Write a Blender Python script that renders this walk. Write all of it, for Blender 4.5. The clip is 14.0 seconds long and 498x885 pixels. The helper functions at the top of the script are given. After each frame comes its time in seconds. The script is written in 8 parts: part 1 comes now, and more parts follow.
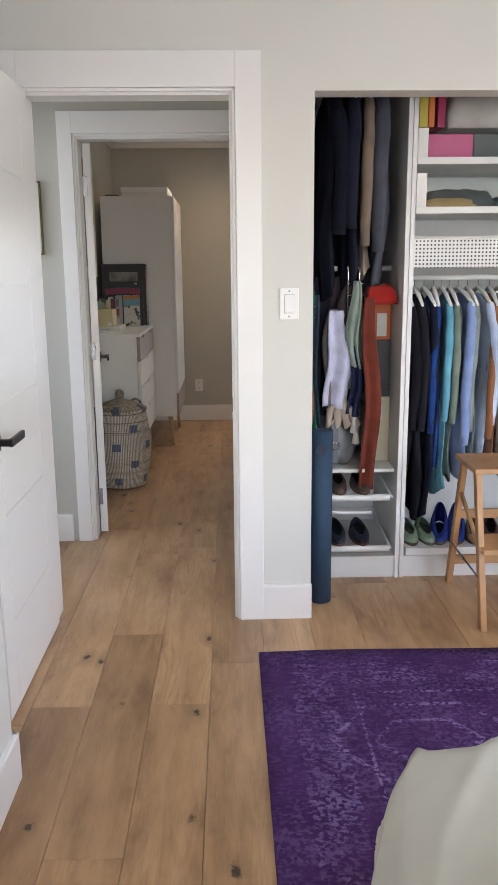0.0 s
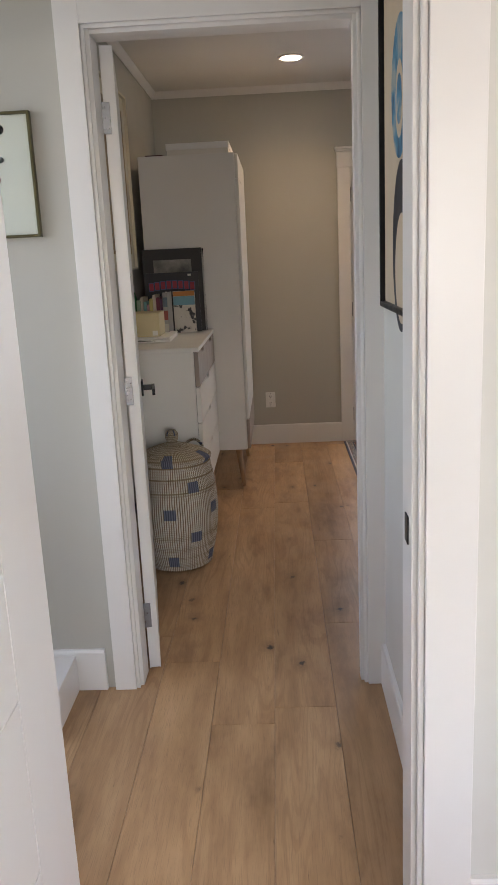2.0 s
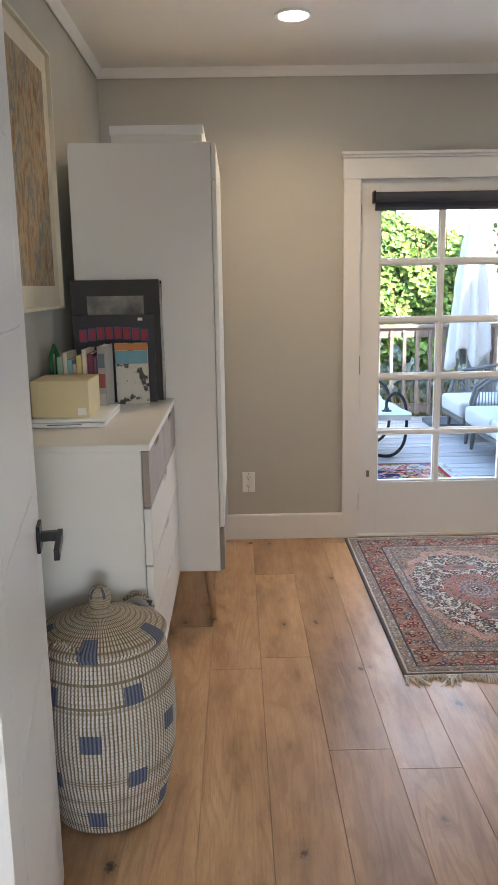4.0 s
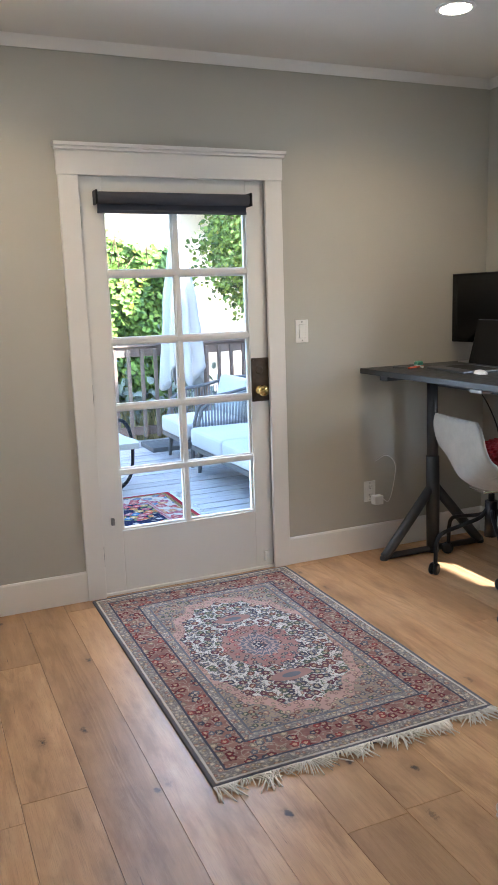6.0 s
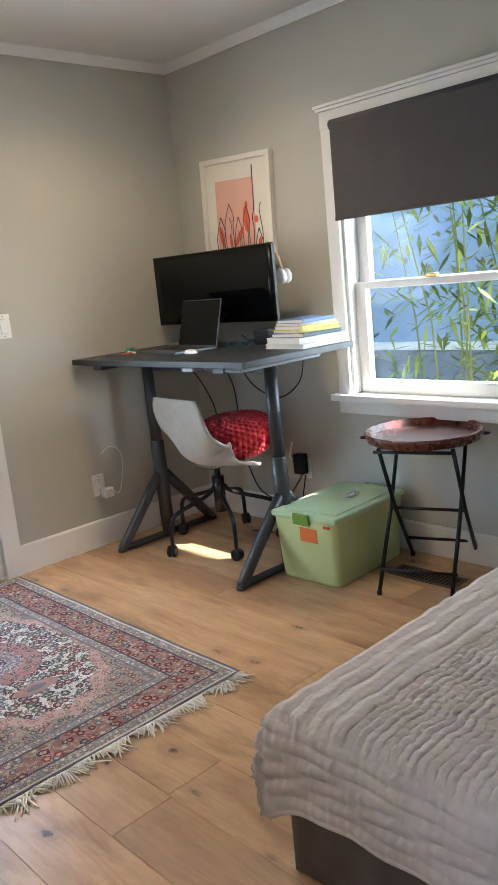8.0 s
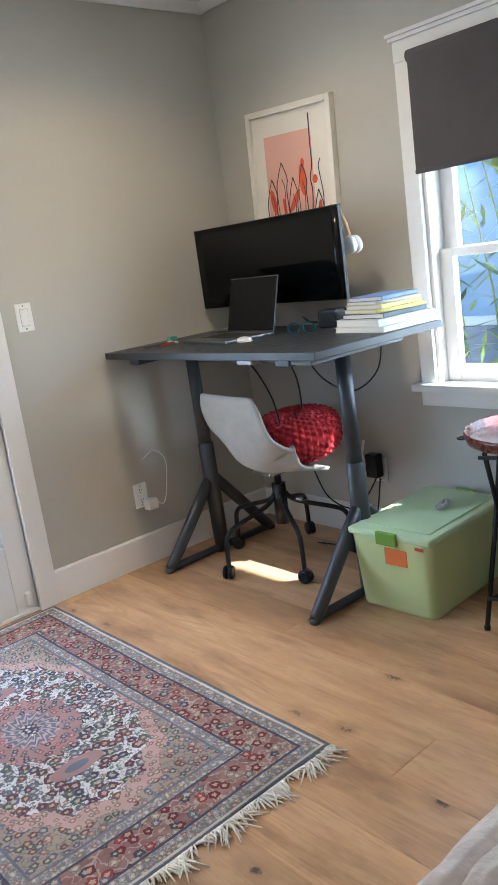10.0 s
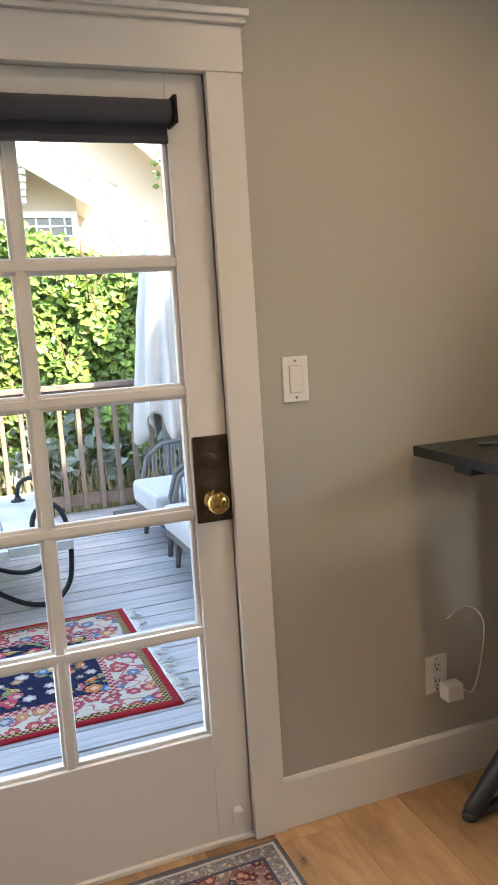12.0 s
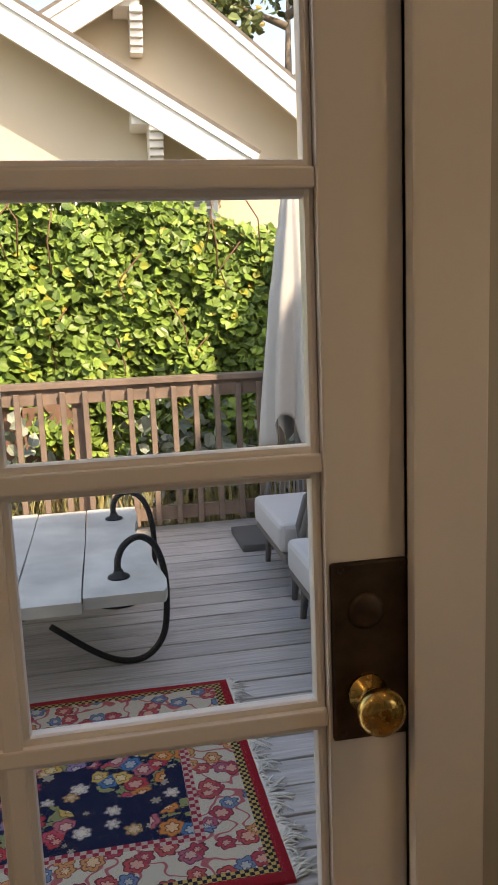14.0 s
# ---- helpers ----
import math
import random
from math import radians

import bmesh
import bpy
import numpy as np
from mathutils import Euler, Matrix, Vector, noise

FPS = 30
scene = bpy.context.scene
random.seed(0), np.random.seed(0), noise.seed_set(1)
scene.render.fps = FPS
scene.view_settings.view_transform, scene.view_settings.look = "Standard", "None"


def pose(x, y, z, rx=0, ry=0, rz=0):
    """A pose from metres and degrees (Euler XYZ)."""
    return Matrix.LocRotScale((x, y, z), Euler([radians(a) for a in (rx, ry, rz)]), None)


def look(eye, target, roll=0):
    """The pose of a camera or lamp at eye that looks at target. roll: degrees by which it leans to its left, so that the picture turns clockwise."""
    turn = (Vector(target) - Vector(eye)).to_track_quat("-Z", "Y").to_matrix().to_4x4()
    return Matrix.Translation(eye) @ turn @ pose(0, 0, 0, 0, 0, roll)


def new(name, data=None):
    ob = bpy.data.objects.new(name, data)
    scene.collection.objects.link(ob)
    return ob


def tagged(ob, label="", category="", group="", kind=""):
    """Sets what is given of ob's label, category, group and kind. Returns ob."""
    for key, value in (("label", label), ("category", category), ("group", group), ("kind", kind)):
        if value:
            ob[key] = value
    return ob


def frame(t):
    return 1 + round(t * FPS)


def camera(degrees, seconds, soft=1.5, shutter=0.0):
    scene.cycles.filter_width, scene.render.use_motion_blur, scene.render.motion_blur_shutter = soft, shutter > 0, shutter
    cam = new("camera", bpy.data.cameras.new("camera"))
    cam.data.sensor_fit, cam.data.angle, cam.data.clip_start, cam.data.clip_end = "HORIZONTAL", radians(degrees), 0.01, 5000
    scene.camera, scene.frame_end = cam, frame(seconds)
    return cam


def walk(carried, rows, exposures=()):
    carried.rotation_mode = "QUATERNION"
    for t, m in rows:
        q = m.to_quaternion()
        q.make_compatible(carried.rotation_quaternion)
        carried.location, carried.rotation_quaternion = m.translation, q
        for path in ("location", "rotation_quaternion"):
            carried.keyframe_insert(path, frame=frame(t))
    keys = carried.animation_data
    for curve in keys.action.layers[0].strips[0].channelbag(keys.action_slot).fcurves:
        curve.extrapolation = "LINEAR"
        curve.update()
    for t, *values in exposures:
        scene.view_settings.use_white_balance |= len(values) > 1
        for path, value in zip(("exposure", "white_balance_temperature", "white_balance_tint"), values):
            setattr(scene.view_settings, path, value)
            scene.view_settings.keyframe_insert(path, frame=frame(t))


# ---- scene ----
cam = camera(35.3, 14.0)
PATH = [
    (0, (0.014, -0.143, 1.384), (0.061, 1.811, 0.958), -0.5),
    (0.5, (-0.079, 0.22, 1.395), (-0.137, 2.172, 0.966), -1.0),
    (1, (-0.114, 0.606, 1.401), (-0.205, 2.558, 0.977), -1.7),
    (1.5, (-0.149, 1.033, 1.372), (-0.283, 2.973, 0.903), -2.0),
    (2, (-0.208, 1.475, 1.393), (-0.291, 3.419, 0.929), -2.7),
    (2.2, (-0.202, 1.636, 1.393), (-0.273, 3.585, 0.95), -2.7),
    (4.3, (-0.356, 3.146, 1.417), (-0.302, 5.108, 1.035), -0.7),
    (4.5, (-0.371, 3.254, 1.407), (-0.284, 5.217, 1.03), -0.8),
    (5, (-0.377, 3.465, 1.395), (-0.171, 5.418, 1.016), -0.3),
    (5.5, (-0.404, 3.598, 1.393), (0.068, 5.507, 1.028), -0.8),
    (6, (-0.424, 3.662, 1.408), (0.351, 5.469, 1.044), -1.9),
    (6.5, (-0.41, 3.661, 1.405), (0.616, 5.34, 1.047), -3.1),
    (7, (-0.391, 3.671, 1.359), (0.849, 5.197, 0.994), -4.8),
    (7.2, (-0.39, 3.677, 1.351), (0.927, 5.133, 0.971), -5.3),
    (9.3, (-0.151, 3.837, 1.347), (1.153, 5.287, 0.901), -6.5),
    (9.5, (-0.115, 3.912, 1.353), (1.129, 5.409, 0.894), -6.8),
    (10, (-0.033, 4.21, 1.343), (1.222, 5.7, 0.887), -8.0),
    (10.5, (0.095, 4.504, 1.362), (1.299, 6.039, 0.924), -8.2),
    (11, (0.256, 4.83, 1.384), (1.274, 6.494, 0.945), -7.6),
    (11.5, (0.42, 5.147, 1.366), (1.276, 6.923, 1.03), -6.0),
    (12, (0.608, 5.426, 1.384), (1.303, 7.277, 1.078), -3.6),
    (12.5, (0.701, 5.717, 1.391), (1.266, 7.613, 1.089), -2.0),
    (13, (0.763, 5.987, 1.399), (1.262, 7.901, 1.099), -1.6),
    (13.5, (0.88, 6.226, 1.403), (1.299, 8.157, 1.083), -2.1),
    (14, (0.909, 6.442, 1.399), (1.267, 8.383, 1.063), -2.3),
]
walk(cam, [(t, look(eye, target, roll)) for t, eye, target, roll in PATH],
     [(0, 2.68, 6200, 16), (2, 2.62, 6500, 18), (4.5, 3.5, 5800, 12), (5.5, 3.45, 5500, 11), (7, 3.62, 5850, 10), (10.5, 3.82, 5300, 9), (11.5, 3.52, 5900, 12), (12.2, 3.0, 7000, 16), (13, 2.1, 7700, 19), (14, 1.66, 8600, 22)])

# ---- world and light ----
SUN_DIR = Vector((-1.0, 1.62, -1.6)).normalized()   # the way the sunlight travels
world = bpy.data.worlds.new("world")
scene.world = world
world.use_nodes = True
wn = world.node_tree.nodes
sky = wn.new("ShaderNodeTexSky")
sky.sky_type, sky.sun_disc = "NISHITA", False
sky.sun_elevation = math.asin(-SUN_DIR.z)
sky.sun_rotation = math.atan2(-SUN_DIR.x, -SUN_DIR.y)
world.node_tree.links.new(sky.outputs[0], wn["Background"].inputs[0])
wn["Background"].inputs[1].default_value = 0.15


def lamp(name, kind, m, energy, colour, **more):
    data = bpy.data.lights.new(name, kind)
    data.energy, data.color = energy, colour
    if "size" in more:
        data.shape, data.size, data.size_y = "RECTANGLE", more["size"][0], more["size"][1]
    if "disk" in more:
        data.shape, data.size = "DISK", more["disk"]
    if "angle" in more:
        data.angle = radians(more["angle"])
    if "spread" in more:
        data.spread = radians(more["spread"])
    ob = new(name, data)
    ob.matrix_world = m
    return ob


lamp("sun", "SUN", look((0, 0, 20), Vector((0, 0, 20)) + SUN_DIR), 2.1, (1, 0.93, 0.82), angle=0.6)
# daylight in the openings: the garden door, the office window and the bedroom's openings
lamp("daylight_door", "AREA", look((0.79, 7.20, 1.07), (0.79, 5.5, 0.75)), 1.15, (0.80, 0.90, 1), size=(0.7, 1.45))
lamp("daylight_window", "AREA", look((2.82, 5.65, 1.15), (1, 5.65, 0.9)), 1.35, (0.88, 0.95, 1), size=(0.85, 0.8))
lamp("daylight_bedroom", "AREA", look((3.3, 0.2, 1.4), (0, 0.6, 0.1)), 8.4, (0.9, 0.96, 1), size=(1.7, 1.4))
# fill lamp added to brighten the hall, set in an invented west opening
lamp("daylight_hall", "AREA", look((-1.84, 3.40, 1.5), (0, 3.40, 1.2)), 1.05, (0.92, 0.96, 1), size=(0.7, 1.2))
lamp("daylight_bedroom_rear", "AREA", look((0.9, -2.3, 1.4), (0.4, 1, 0.1)), 7.0, (0.92, 0.97, 1), size=(1.6, 1.4))
for dx, dy in ((1.71, 6.41), (-0.07, 6.47)):
    lamp("downlight_glow", "AREA", look((dx, dy, 2.492), (dx, dy, 0)), 0.68, (1, 0.69, 0.38), disk=0.11, spread=140)


# ---- materials ----
def node_material(name, colour, rough=0.5, metal=0.0, spec=0.5):
    m = bpy.data.materials.new(name)
    m.use_nodes = True
    b = m.node_tree.nodes["Principled BSDF"]
    b.inputs["Base Color"].default_value = (*colour, 1)
    b.inputs["Roughness"].default_value = rough
    b.inputs["Metallic"].default_value = metal
    b.inputs["Specular IOR Level"].default_value = spec
    return m


class Net:
    """Short hands on a material's node tree."""

    def __init__(self, m):
        self.m, self.t = m, m.node_tree
        self.b = self.t.nodes["Principled BSDF"]

    def node(self, kind, **sets):
        n = self.t.nodes.new(kind)
        for key, value in sets.items():
            n.inputs[key.replace("_", " ")].default_value = value
        return n

    def link(self, a, b):
        self.t.links.new(a, b)

    def coords(self, kind="Object", scale=(1, 1, 1), shift=False):
        c = self.node("ShaderNodeTexCoord")
        mp = self.node("ShaderNodeMapping")
        mp.inputs["Scale"].default_value = scale
        self.link(c.outputs[kind], mp.inputs["Vector"])
        if shift:
            info = self.node("ShaderNodeObjectInfo")
            mul = self.t.nodes.new("ShaderNodeVectorMath")
            mul.operation = "SCALE"
            mul.inputs[0].default_value = (37.0, 53.0, 11.0)
            self.link(info.outputs["Random"], mul.inputs["Scale"])
            self.link(mul.outputs[0], mp.inputs["Location"])
        return mp.outputs[0]

    def noise(self, vec, scale, detail=4.0, rough=0.55):
        n = self.node("ShaderNodeTexNoise", Scale=scale, Detail=detail, Roughness=rough)
        self.link(vec, n.inputs["Vector"])
        return n.outputs["Fac"]

    def voronoi(self, vec, scale, feature="F1", out="Distance", rand=1.0, flat=False):
        n = self.node("ShaderNodeTexVoronoi", Scale=scale)
        n.voronoi_dimensions = "2D" if flat else "3D"
        n.feature = feature
        n.inputs["Randomness"].default_value = rand
        self.link(vec, n.inputs["Vector"])
        return n.outputs[out]

    def ramp(self, fac, *stops):
        n = self.node("ShaderNodeValToRGB")
        e = n.color_ramp.elements
        while len(e) < len(stops):
            e.new(0.5)
        for k, (at, col) in zip(e, stops):
            k.position = at
            k.color = (*col, 1) if len(col) == 3 else col
        self.link(fac, n.inputs[0])
        return n.outputs[0]

    def mix(self, fac, a, b, blend="MIX"):
        n = self.node("ShaderNodeMix")
        n.data_type, n.blend_type = "RGBA", blend
        for value, k in ((fac, 0), (a, 6), (b, 7)):
            if isinstance(value, (int, float)):
                n.inputs[k].default_value = value
            elif isinstance(value, tuple):
                n.inputs[k].default_value = (*value, 1)
            else:
                self.link(value, n.inputs[k])
        return n.outputs[2]

    def maths(self, op, a, b=0.0):
        n = self.node("ShaderNodeMath")
        n.operation = op
        for value, k in ((a, 0), (b, 1)):
            if isinstance(value, (int, float)):
                n.inputs[k].default_value = value
            else:
                self.link(value, n.inputs[k])
        return n.outputs[0]

    def bump(self, height, strength=0.2, distance=0.002):
        n = self.node("ShaderNodeBump", Strength=strength, Distance=distance)
        self.link(height, n.inputs["Height"])
        self.link(n.outputs[0], self.b.inputs["Normal"])

    def base(self, colour):
        self.link(colour, self.b.inputs["Base Color"])

    def rough(self, value):
        self.link(value, self.b.inputs["Roughness"])


def plain(name, colour, rough=0.5, metal=0.0, vary=0.08, scale=6.0, bump=0.1, grain=180.0, spec=0.5):
    """Paint, plastic, fabric or metal: a base colour with soft mottling and fine relief."""
    m = node_material(name, colour, rough, metal, spec)
    n = Net(m)
    v = n.coords()
    lo, hi = tuple(c * (1 - vary) for c in colour), tuple(min(1, c * (1 + vary)) for c in colour)
    n.base(n.ramp(n.noise(v, scale), (0.3, lo), (0.7, hi)))
    n.rough(n.ramp(n.noise(v, scale * 3), (0.3, (max(0.02, rough - 0.06),) * 3), (0.7, (min(1, rough + 0.06),) * 3)))
    if bump:
        n.bump(n.noise(v, grain, 2.0), bump, 0.001)
    elif rough < 0.5:
        n.t.links.remove(n.b.inputs["Roughness"].links[0])
    return m


def fabric(name, colour, weave=900.0, vary=0.15, fold=0.0):
    m = node_material(name, colour, 0.92, 0, 0.2)
    n = Net(m)
    v = n.coords()
    lo, hi = tuple(c * (1 - vary) for c in colour), tuple(min(1, c * (1 + vary)) for c in colour)
    c = n.ramp(n.noise(v, 14), (0.3, lo), (0.7, hi))
    n.base(n.mix(0.25, c, n.ramp(n.noise(v, weave, 1), (0.35, tuple(x * 0.6 for x in colour)), (0.65, hi))))
    n.bump(n.noise(v, weave * 0.6, 2), 0.35, 0.001)
    n.b.inputs["Sheen Weight"].default_value = 0.12 * min(1.0, max(colour) / 0.4)
    return m


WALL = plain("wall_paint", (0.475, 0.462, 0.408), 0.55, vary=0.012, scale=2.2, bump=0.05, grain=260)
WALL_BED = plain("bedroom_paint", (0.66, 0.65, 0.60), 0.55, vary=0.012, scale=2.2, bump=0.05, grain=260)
CEIL = plain("ceiling_paint", (0.74, 0.72, 0.68), 0.7, vary=0.02, scale=1.5, bump=0.1, grain=200)
TRIM = plain("white_trim_paint", (0.80, 0.785, 0.755), 0.32, vary=0.008, scale=2, bump=0)
DOORW = plain("white_door_paint", (0.80, 0.79, 0.765), 0.28, vary=0.008, scale=2, bump=0)
LACQ = plain("white_lacquer", (0.78, 0.76, 0.71), 0.30, vary=0.008, scale=2, bump=0)
BLACK = plain("black_metal", (0.018, 0.018, 0.02), 0.38, 0.6, vary=0.2, scale=20)
STEEL = plain("brushed_steel", (0.22, 0.225, 0.235), 0.32, 1.0, vary=0.08, scale=30)
CHROME = plain("chrome", (0.75, 0.75, 0.76), 0.12, 1.0, vary=0.03, scale=30, bump=0)
BRASS = plain("brass", (0.55, 0.36, 0.12), 0.25, 1.0, vary=0.15, scale=40)
BRONZE = plain("aged_bronze", (0.085, 0.062, 0.045), 0.42, 0.8, vary=0.35, scale=26)
PLASTIC = plain("white_plastic", (0.82, 0.81, 0.78), 0.35, vary=0.02)
DARKHOLE = plain("dark_slot", (0.01, 0.01, 0.01), 0.8, vary=0.1)
BLINDG = fabric("blind_fabric", (0.095, 0.088, 0.09), 1400, 0.06)
BLINDB = fabric("blind_fabric_blue", (0.075, 0.08, 0.10), 1400, 0.06)


def glass(name, tint=(1, 1, 1), rough=0.0):
    m = node_material(name, tint, rough, 0, 0.5)
    b = m.node_tree.nodes["Principled BSDF"]
    b.inputs["Transmission Weight"].default_value = 1.0
    b.inputs["IOR"].default_value = 1.02 if rough == 0 else 1.3
    return m


def pane_glass():
    """Thin window glass: clear, with a faint mirror gloss."""
    m = bpy.data.materials.new("window_glass")
    m.use_nodes = True
    t = m.node_tree
    t.nodes.clear()
    out, mixer = t.nodes.new("ShaderNodeOutputMaterial"), t.nodes.new("ShaderNodeMixShader")
    clear, gloss = t.nodes.new("ShaderNodeBsdfTransparent"), t.nodes.new("ShaderNodeBsdfGlossy")
    clear.inputs[0].default_value = (0.96, 0.98, 0.97, 1)
    gloss.inputs["Roughness"].default_value = 0.01
    face, power, scaled = t.nodes.new("ShaderNodeLayerWeight"), t.nodes.new("ShaderNodeMath"), t.nodes.new("ShaderNodeMath")
    face.inputs[0].default_value = 0.5
    power.operation, scaled.operation = "POWER", "MULTIPLY_ADD"
    power.inputs[1].default_value = 5.0
    scaled.inputs[1].default_value, scaled.inputs[2].default_value = 0.7, 0.02
    t.links.new(face.outputs["Facing"], power.inputs[0])
    t.links.new(power.outputs[0], scaled.inputs[0])
    t.links.new(scaled.outputs[0], mixer.inputs[0])
    t.links.new(clear.outputs[0], mixer.inputs[1])
    t.links.new(gloss.outputs[0], mixer.inputs[2])
    t.links.new(mixer.outputs[0], out.inputs[0])
    return m


GLASS = pane_glass()


def oak_planks():
    m = node_material("oak_planks", (0.35, 0.22, 0.12), 0.36, 0, 0.5)
    n = Net(m)
    info = n.node("ShaderNodeObjectInfo")
    v = n.coords("Object", (1, 1, 1), True)
    # broad flame figure: contour lines of a stretched soft field
    hill = n.noise(n.coords("Object", (4.2, 0.42, 1), True), 1.6, 2, 0.45)
    lines = n.maths("SINE", n.maths("ADD", n.maths("MULTIPLY", hill, 105), n.maths("MULTIPLY", n.noise(n.coords("Object", (9, 2, 1), True), 3, 3), 3.0)))
    base = n.ramp(n.noise(n.coords("Object", (7, 0.8, 1), True), 2.2, 5, 0.6), (0.25, (0.36, 0.222, 0.112)), (0.5, (0.475, 0.304, 0.164)), (0.78, (0.56, 0.378, 0.215)))
    figured = n.ramp(n.noise(n.coords("Object", (2, 0.8, 1), True), 1.8, 2), (0.42, (0.04, 0.04, 0.04)), (0.62, (0.42, 0.42, 0.42)))
    base = n.mix(n.maths("MULTIPLY", figured, n.ramp(lines, (0.35, (0, 0, 0)), (0.75, (1, 1, 1)))), base, (0.33, 0.195, 0.095))
    # smoky brown clouds drawn out along the board
    cloud = n.ramp(n.noise(n.coords("Object", (3.4, 0.95, 1), True), 2.4, 5, 0.62), (0.32, (0.60, 0.54, 0.49)), (0.45, (0.93, 0.90, 0.87)), (0.62, (1.10, 1.09, 1.07)))
    base = n.mix(0.85, base, cloud, "MULTIPLY")
    tone = n.ramp(info.outputs["Random"], (0.0, (0.76, 0.72, 0.68)), (0.35, (0.95, 0.92, 0.89)), (0.7, (1.06, 1.04, 1.02)), (1.0, (1.20, 1.18, 1.14)))
    base = n.mix(1.0, base, tone, "MULTIPLY")
    # knots: a brown halo, a ragged black heart and a split
    near_knot = n.voronoi(n.coords("Object", (1.0, 0.55, 1), True), 4.2, flat=True)
    ragged = n.maths("ADD", near_knot, n.maths("MULTIPLY", n.maths("SUBTRACT", n.noise(v, 40, 5, 0.75), 0.30), 0.22))
    some = n.ramp(n.noise(v, 2.6, 2), (0.45, (0, 0, 0)), (0.54, (1, 1, 1)))
    halo = n.maths("MULTIPLY", n.ramp(ragged, (0.05, (0.8, 0.8, 0.8)), (0.11, (0.38, 0.38, 0.38)), (0.24, (0, 0, 0))), some)
    base = n.mix(halo, base, (0.185, 0.098, 0.048))
    base = n.mix(n.maths("MULTIPLY", n.ramp(ragged, (0.062, (0.95, 0.95, 0.95)), (0.092, (0, 0, 0))), some), base, (0.030, 0.022, 0.018))
    crack = n.noise(n.coords("Object", (24, 1.6, 1), True), 2.6, 4, 0.72)
    base = n.mix(n.maths("MULTIPLY", n.ramp(crack, (0.265, (1, 1, 1)), (0.315, (0, 0, 0))), 0.7), base, (0.10, 0.056, 0.03))
    fine = n.noise(n.coords("Object", (120, 3.5, 1), True), 4, 4)
    base = n.mix(n.ramp(fine, (0.30, (0.42, 0.42, 0.42)), (0.47, (0, 0, 0))), base, (0.23, 0.138, 0.075))
    n.base(base)
    n.rough(n.ramp(n.noise(v, 5, 4), (0.3, (0.29,) * 3), (0.7, (0.44,) * 3)))
    n.bump(n.maths("ADD", fine, n.maths("MULTIPLY", lines, 0.25)), 0.16, 0.0015)
    return m


OAK = oak_planks()
OAK_BARE = plain("birch_wood", (0.46, 0.26, 0.12), 0.5, vary=0.14, scale=9, bump=0.1, grain=60)
GAP = plain("joint_shadow", (0.045, 0.028, 0.017), 0.9)


# ---- mesh helpers ----
def shell():
    return bmesh.new()


def box(bm, x0, x1, y0, y1, z0, z1, m=None):
    vs = [bm.verts.new((x, y, z)) for z in (z0, z1) for y in (y0, y1) for x in (x0, x1)]
    for f in ((0, 2, 3, 1), (4, 5, 7, 6), (0, 1, 5, 4), (2, 6, 7, 3), (0, 4, 6, 2), (1, 3, 7, 5)):
        bm.faces.new([vs[k] for k in f])
    if m is not None:
        for v in vs:
            v.co = m @ v.co
    return vs


def rbox(bm, x0, x1, y0, y1, z0, z1, r=0.004, seg=2, m=None):
    """A box with rounded edges."""
    t = bmesh.new()
    box(t, x0, x1, y0, y1, z0, z1)
    bmesh.ops.bevel(t, geom=t.edges[:], offset=r, segments=seg, profile=0.6, affect="EDGES")
    merge(bm, t, m)


def merge(bm, t, m=None):
    seen = {}
    for v in t.verts:
        seen[v] = bm.verts.new(m @ v.co if m is not None else v.co)
    for f in t.faces:
        g = bm.faces.new([seen[v] for v in f.verts])
        g.smooth = f.smooth
    t.free()


def tube(bm, pts, r, sides=8, closed=False, smooth=True, cap=True):
    """A round bar along a line of points; r may be a list."""
    pts = [Vector(p) for p in pts]
    rs = r if isinstance(r, (list, tuple)) else [r] * len(pts)
    rings, up = [], None
    for k, p in enumerate(pts):
        a = pts[k - 1] if k or closed else p
        b = pts[(k + 1) % len(pts)] if k < len(pts) - 1 or closed else p
        d = (b - a).normalized()
        if up is None:
            up = d.orthogonal().normalized()
        side = d.cross(up)
        if side.length < 1e-5:
            up = d.orthogonal()
            side = d.cross(up)
        side.normalize()
        up = side.cross(d).normalized()
        rings.append([bm.verts.new(p + rs[k] * (math.cos(2 * math.pi * j / sides) * side + math.sin(2 * math.pi * j / sides) * up)) for j in range(sides)])
    n = len(rings)
    for k in range(n if closed else n - 1):
        for j in range(sides):
            f = bm.faces.new((rings[k][j], rings[k][(j + 1) % sides], rings[(k + 1) % n][(j + 1) % sides], rings[(k + 1) % n][j]))
            f.smooth = smooth
    if cap and not closed:
        bm.faces.new(rings[0][::-1])
        bm.faces.new(rings[-1])


def smooth_line(pts, steps=5):
    """More points on a smooth line through the given ones."""
    p = [Vector(q) for q in pts]
    p = [p[0] * 2 - p[1]] + p + [p[-1] * 2 - p[-2]]
    out = []
    for k in range(1, len(p) - 2):
        a, b, c, d = p[k - 1:k + 3]
        for j in range(steps):
            t = j / steps
            out.append(0.5 * (2 * b + (c - a) * t + (2 * a - 5 * b + 4 * c - d) * t * t + (3 * b - a - 3 * c + d) * t ** 3))
    return out + [p[-2]]


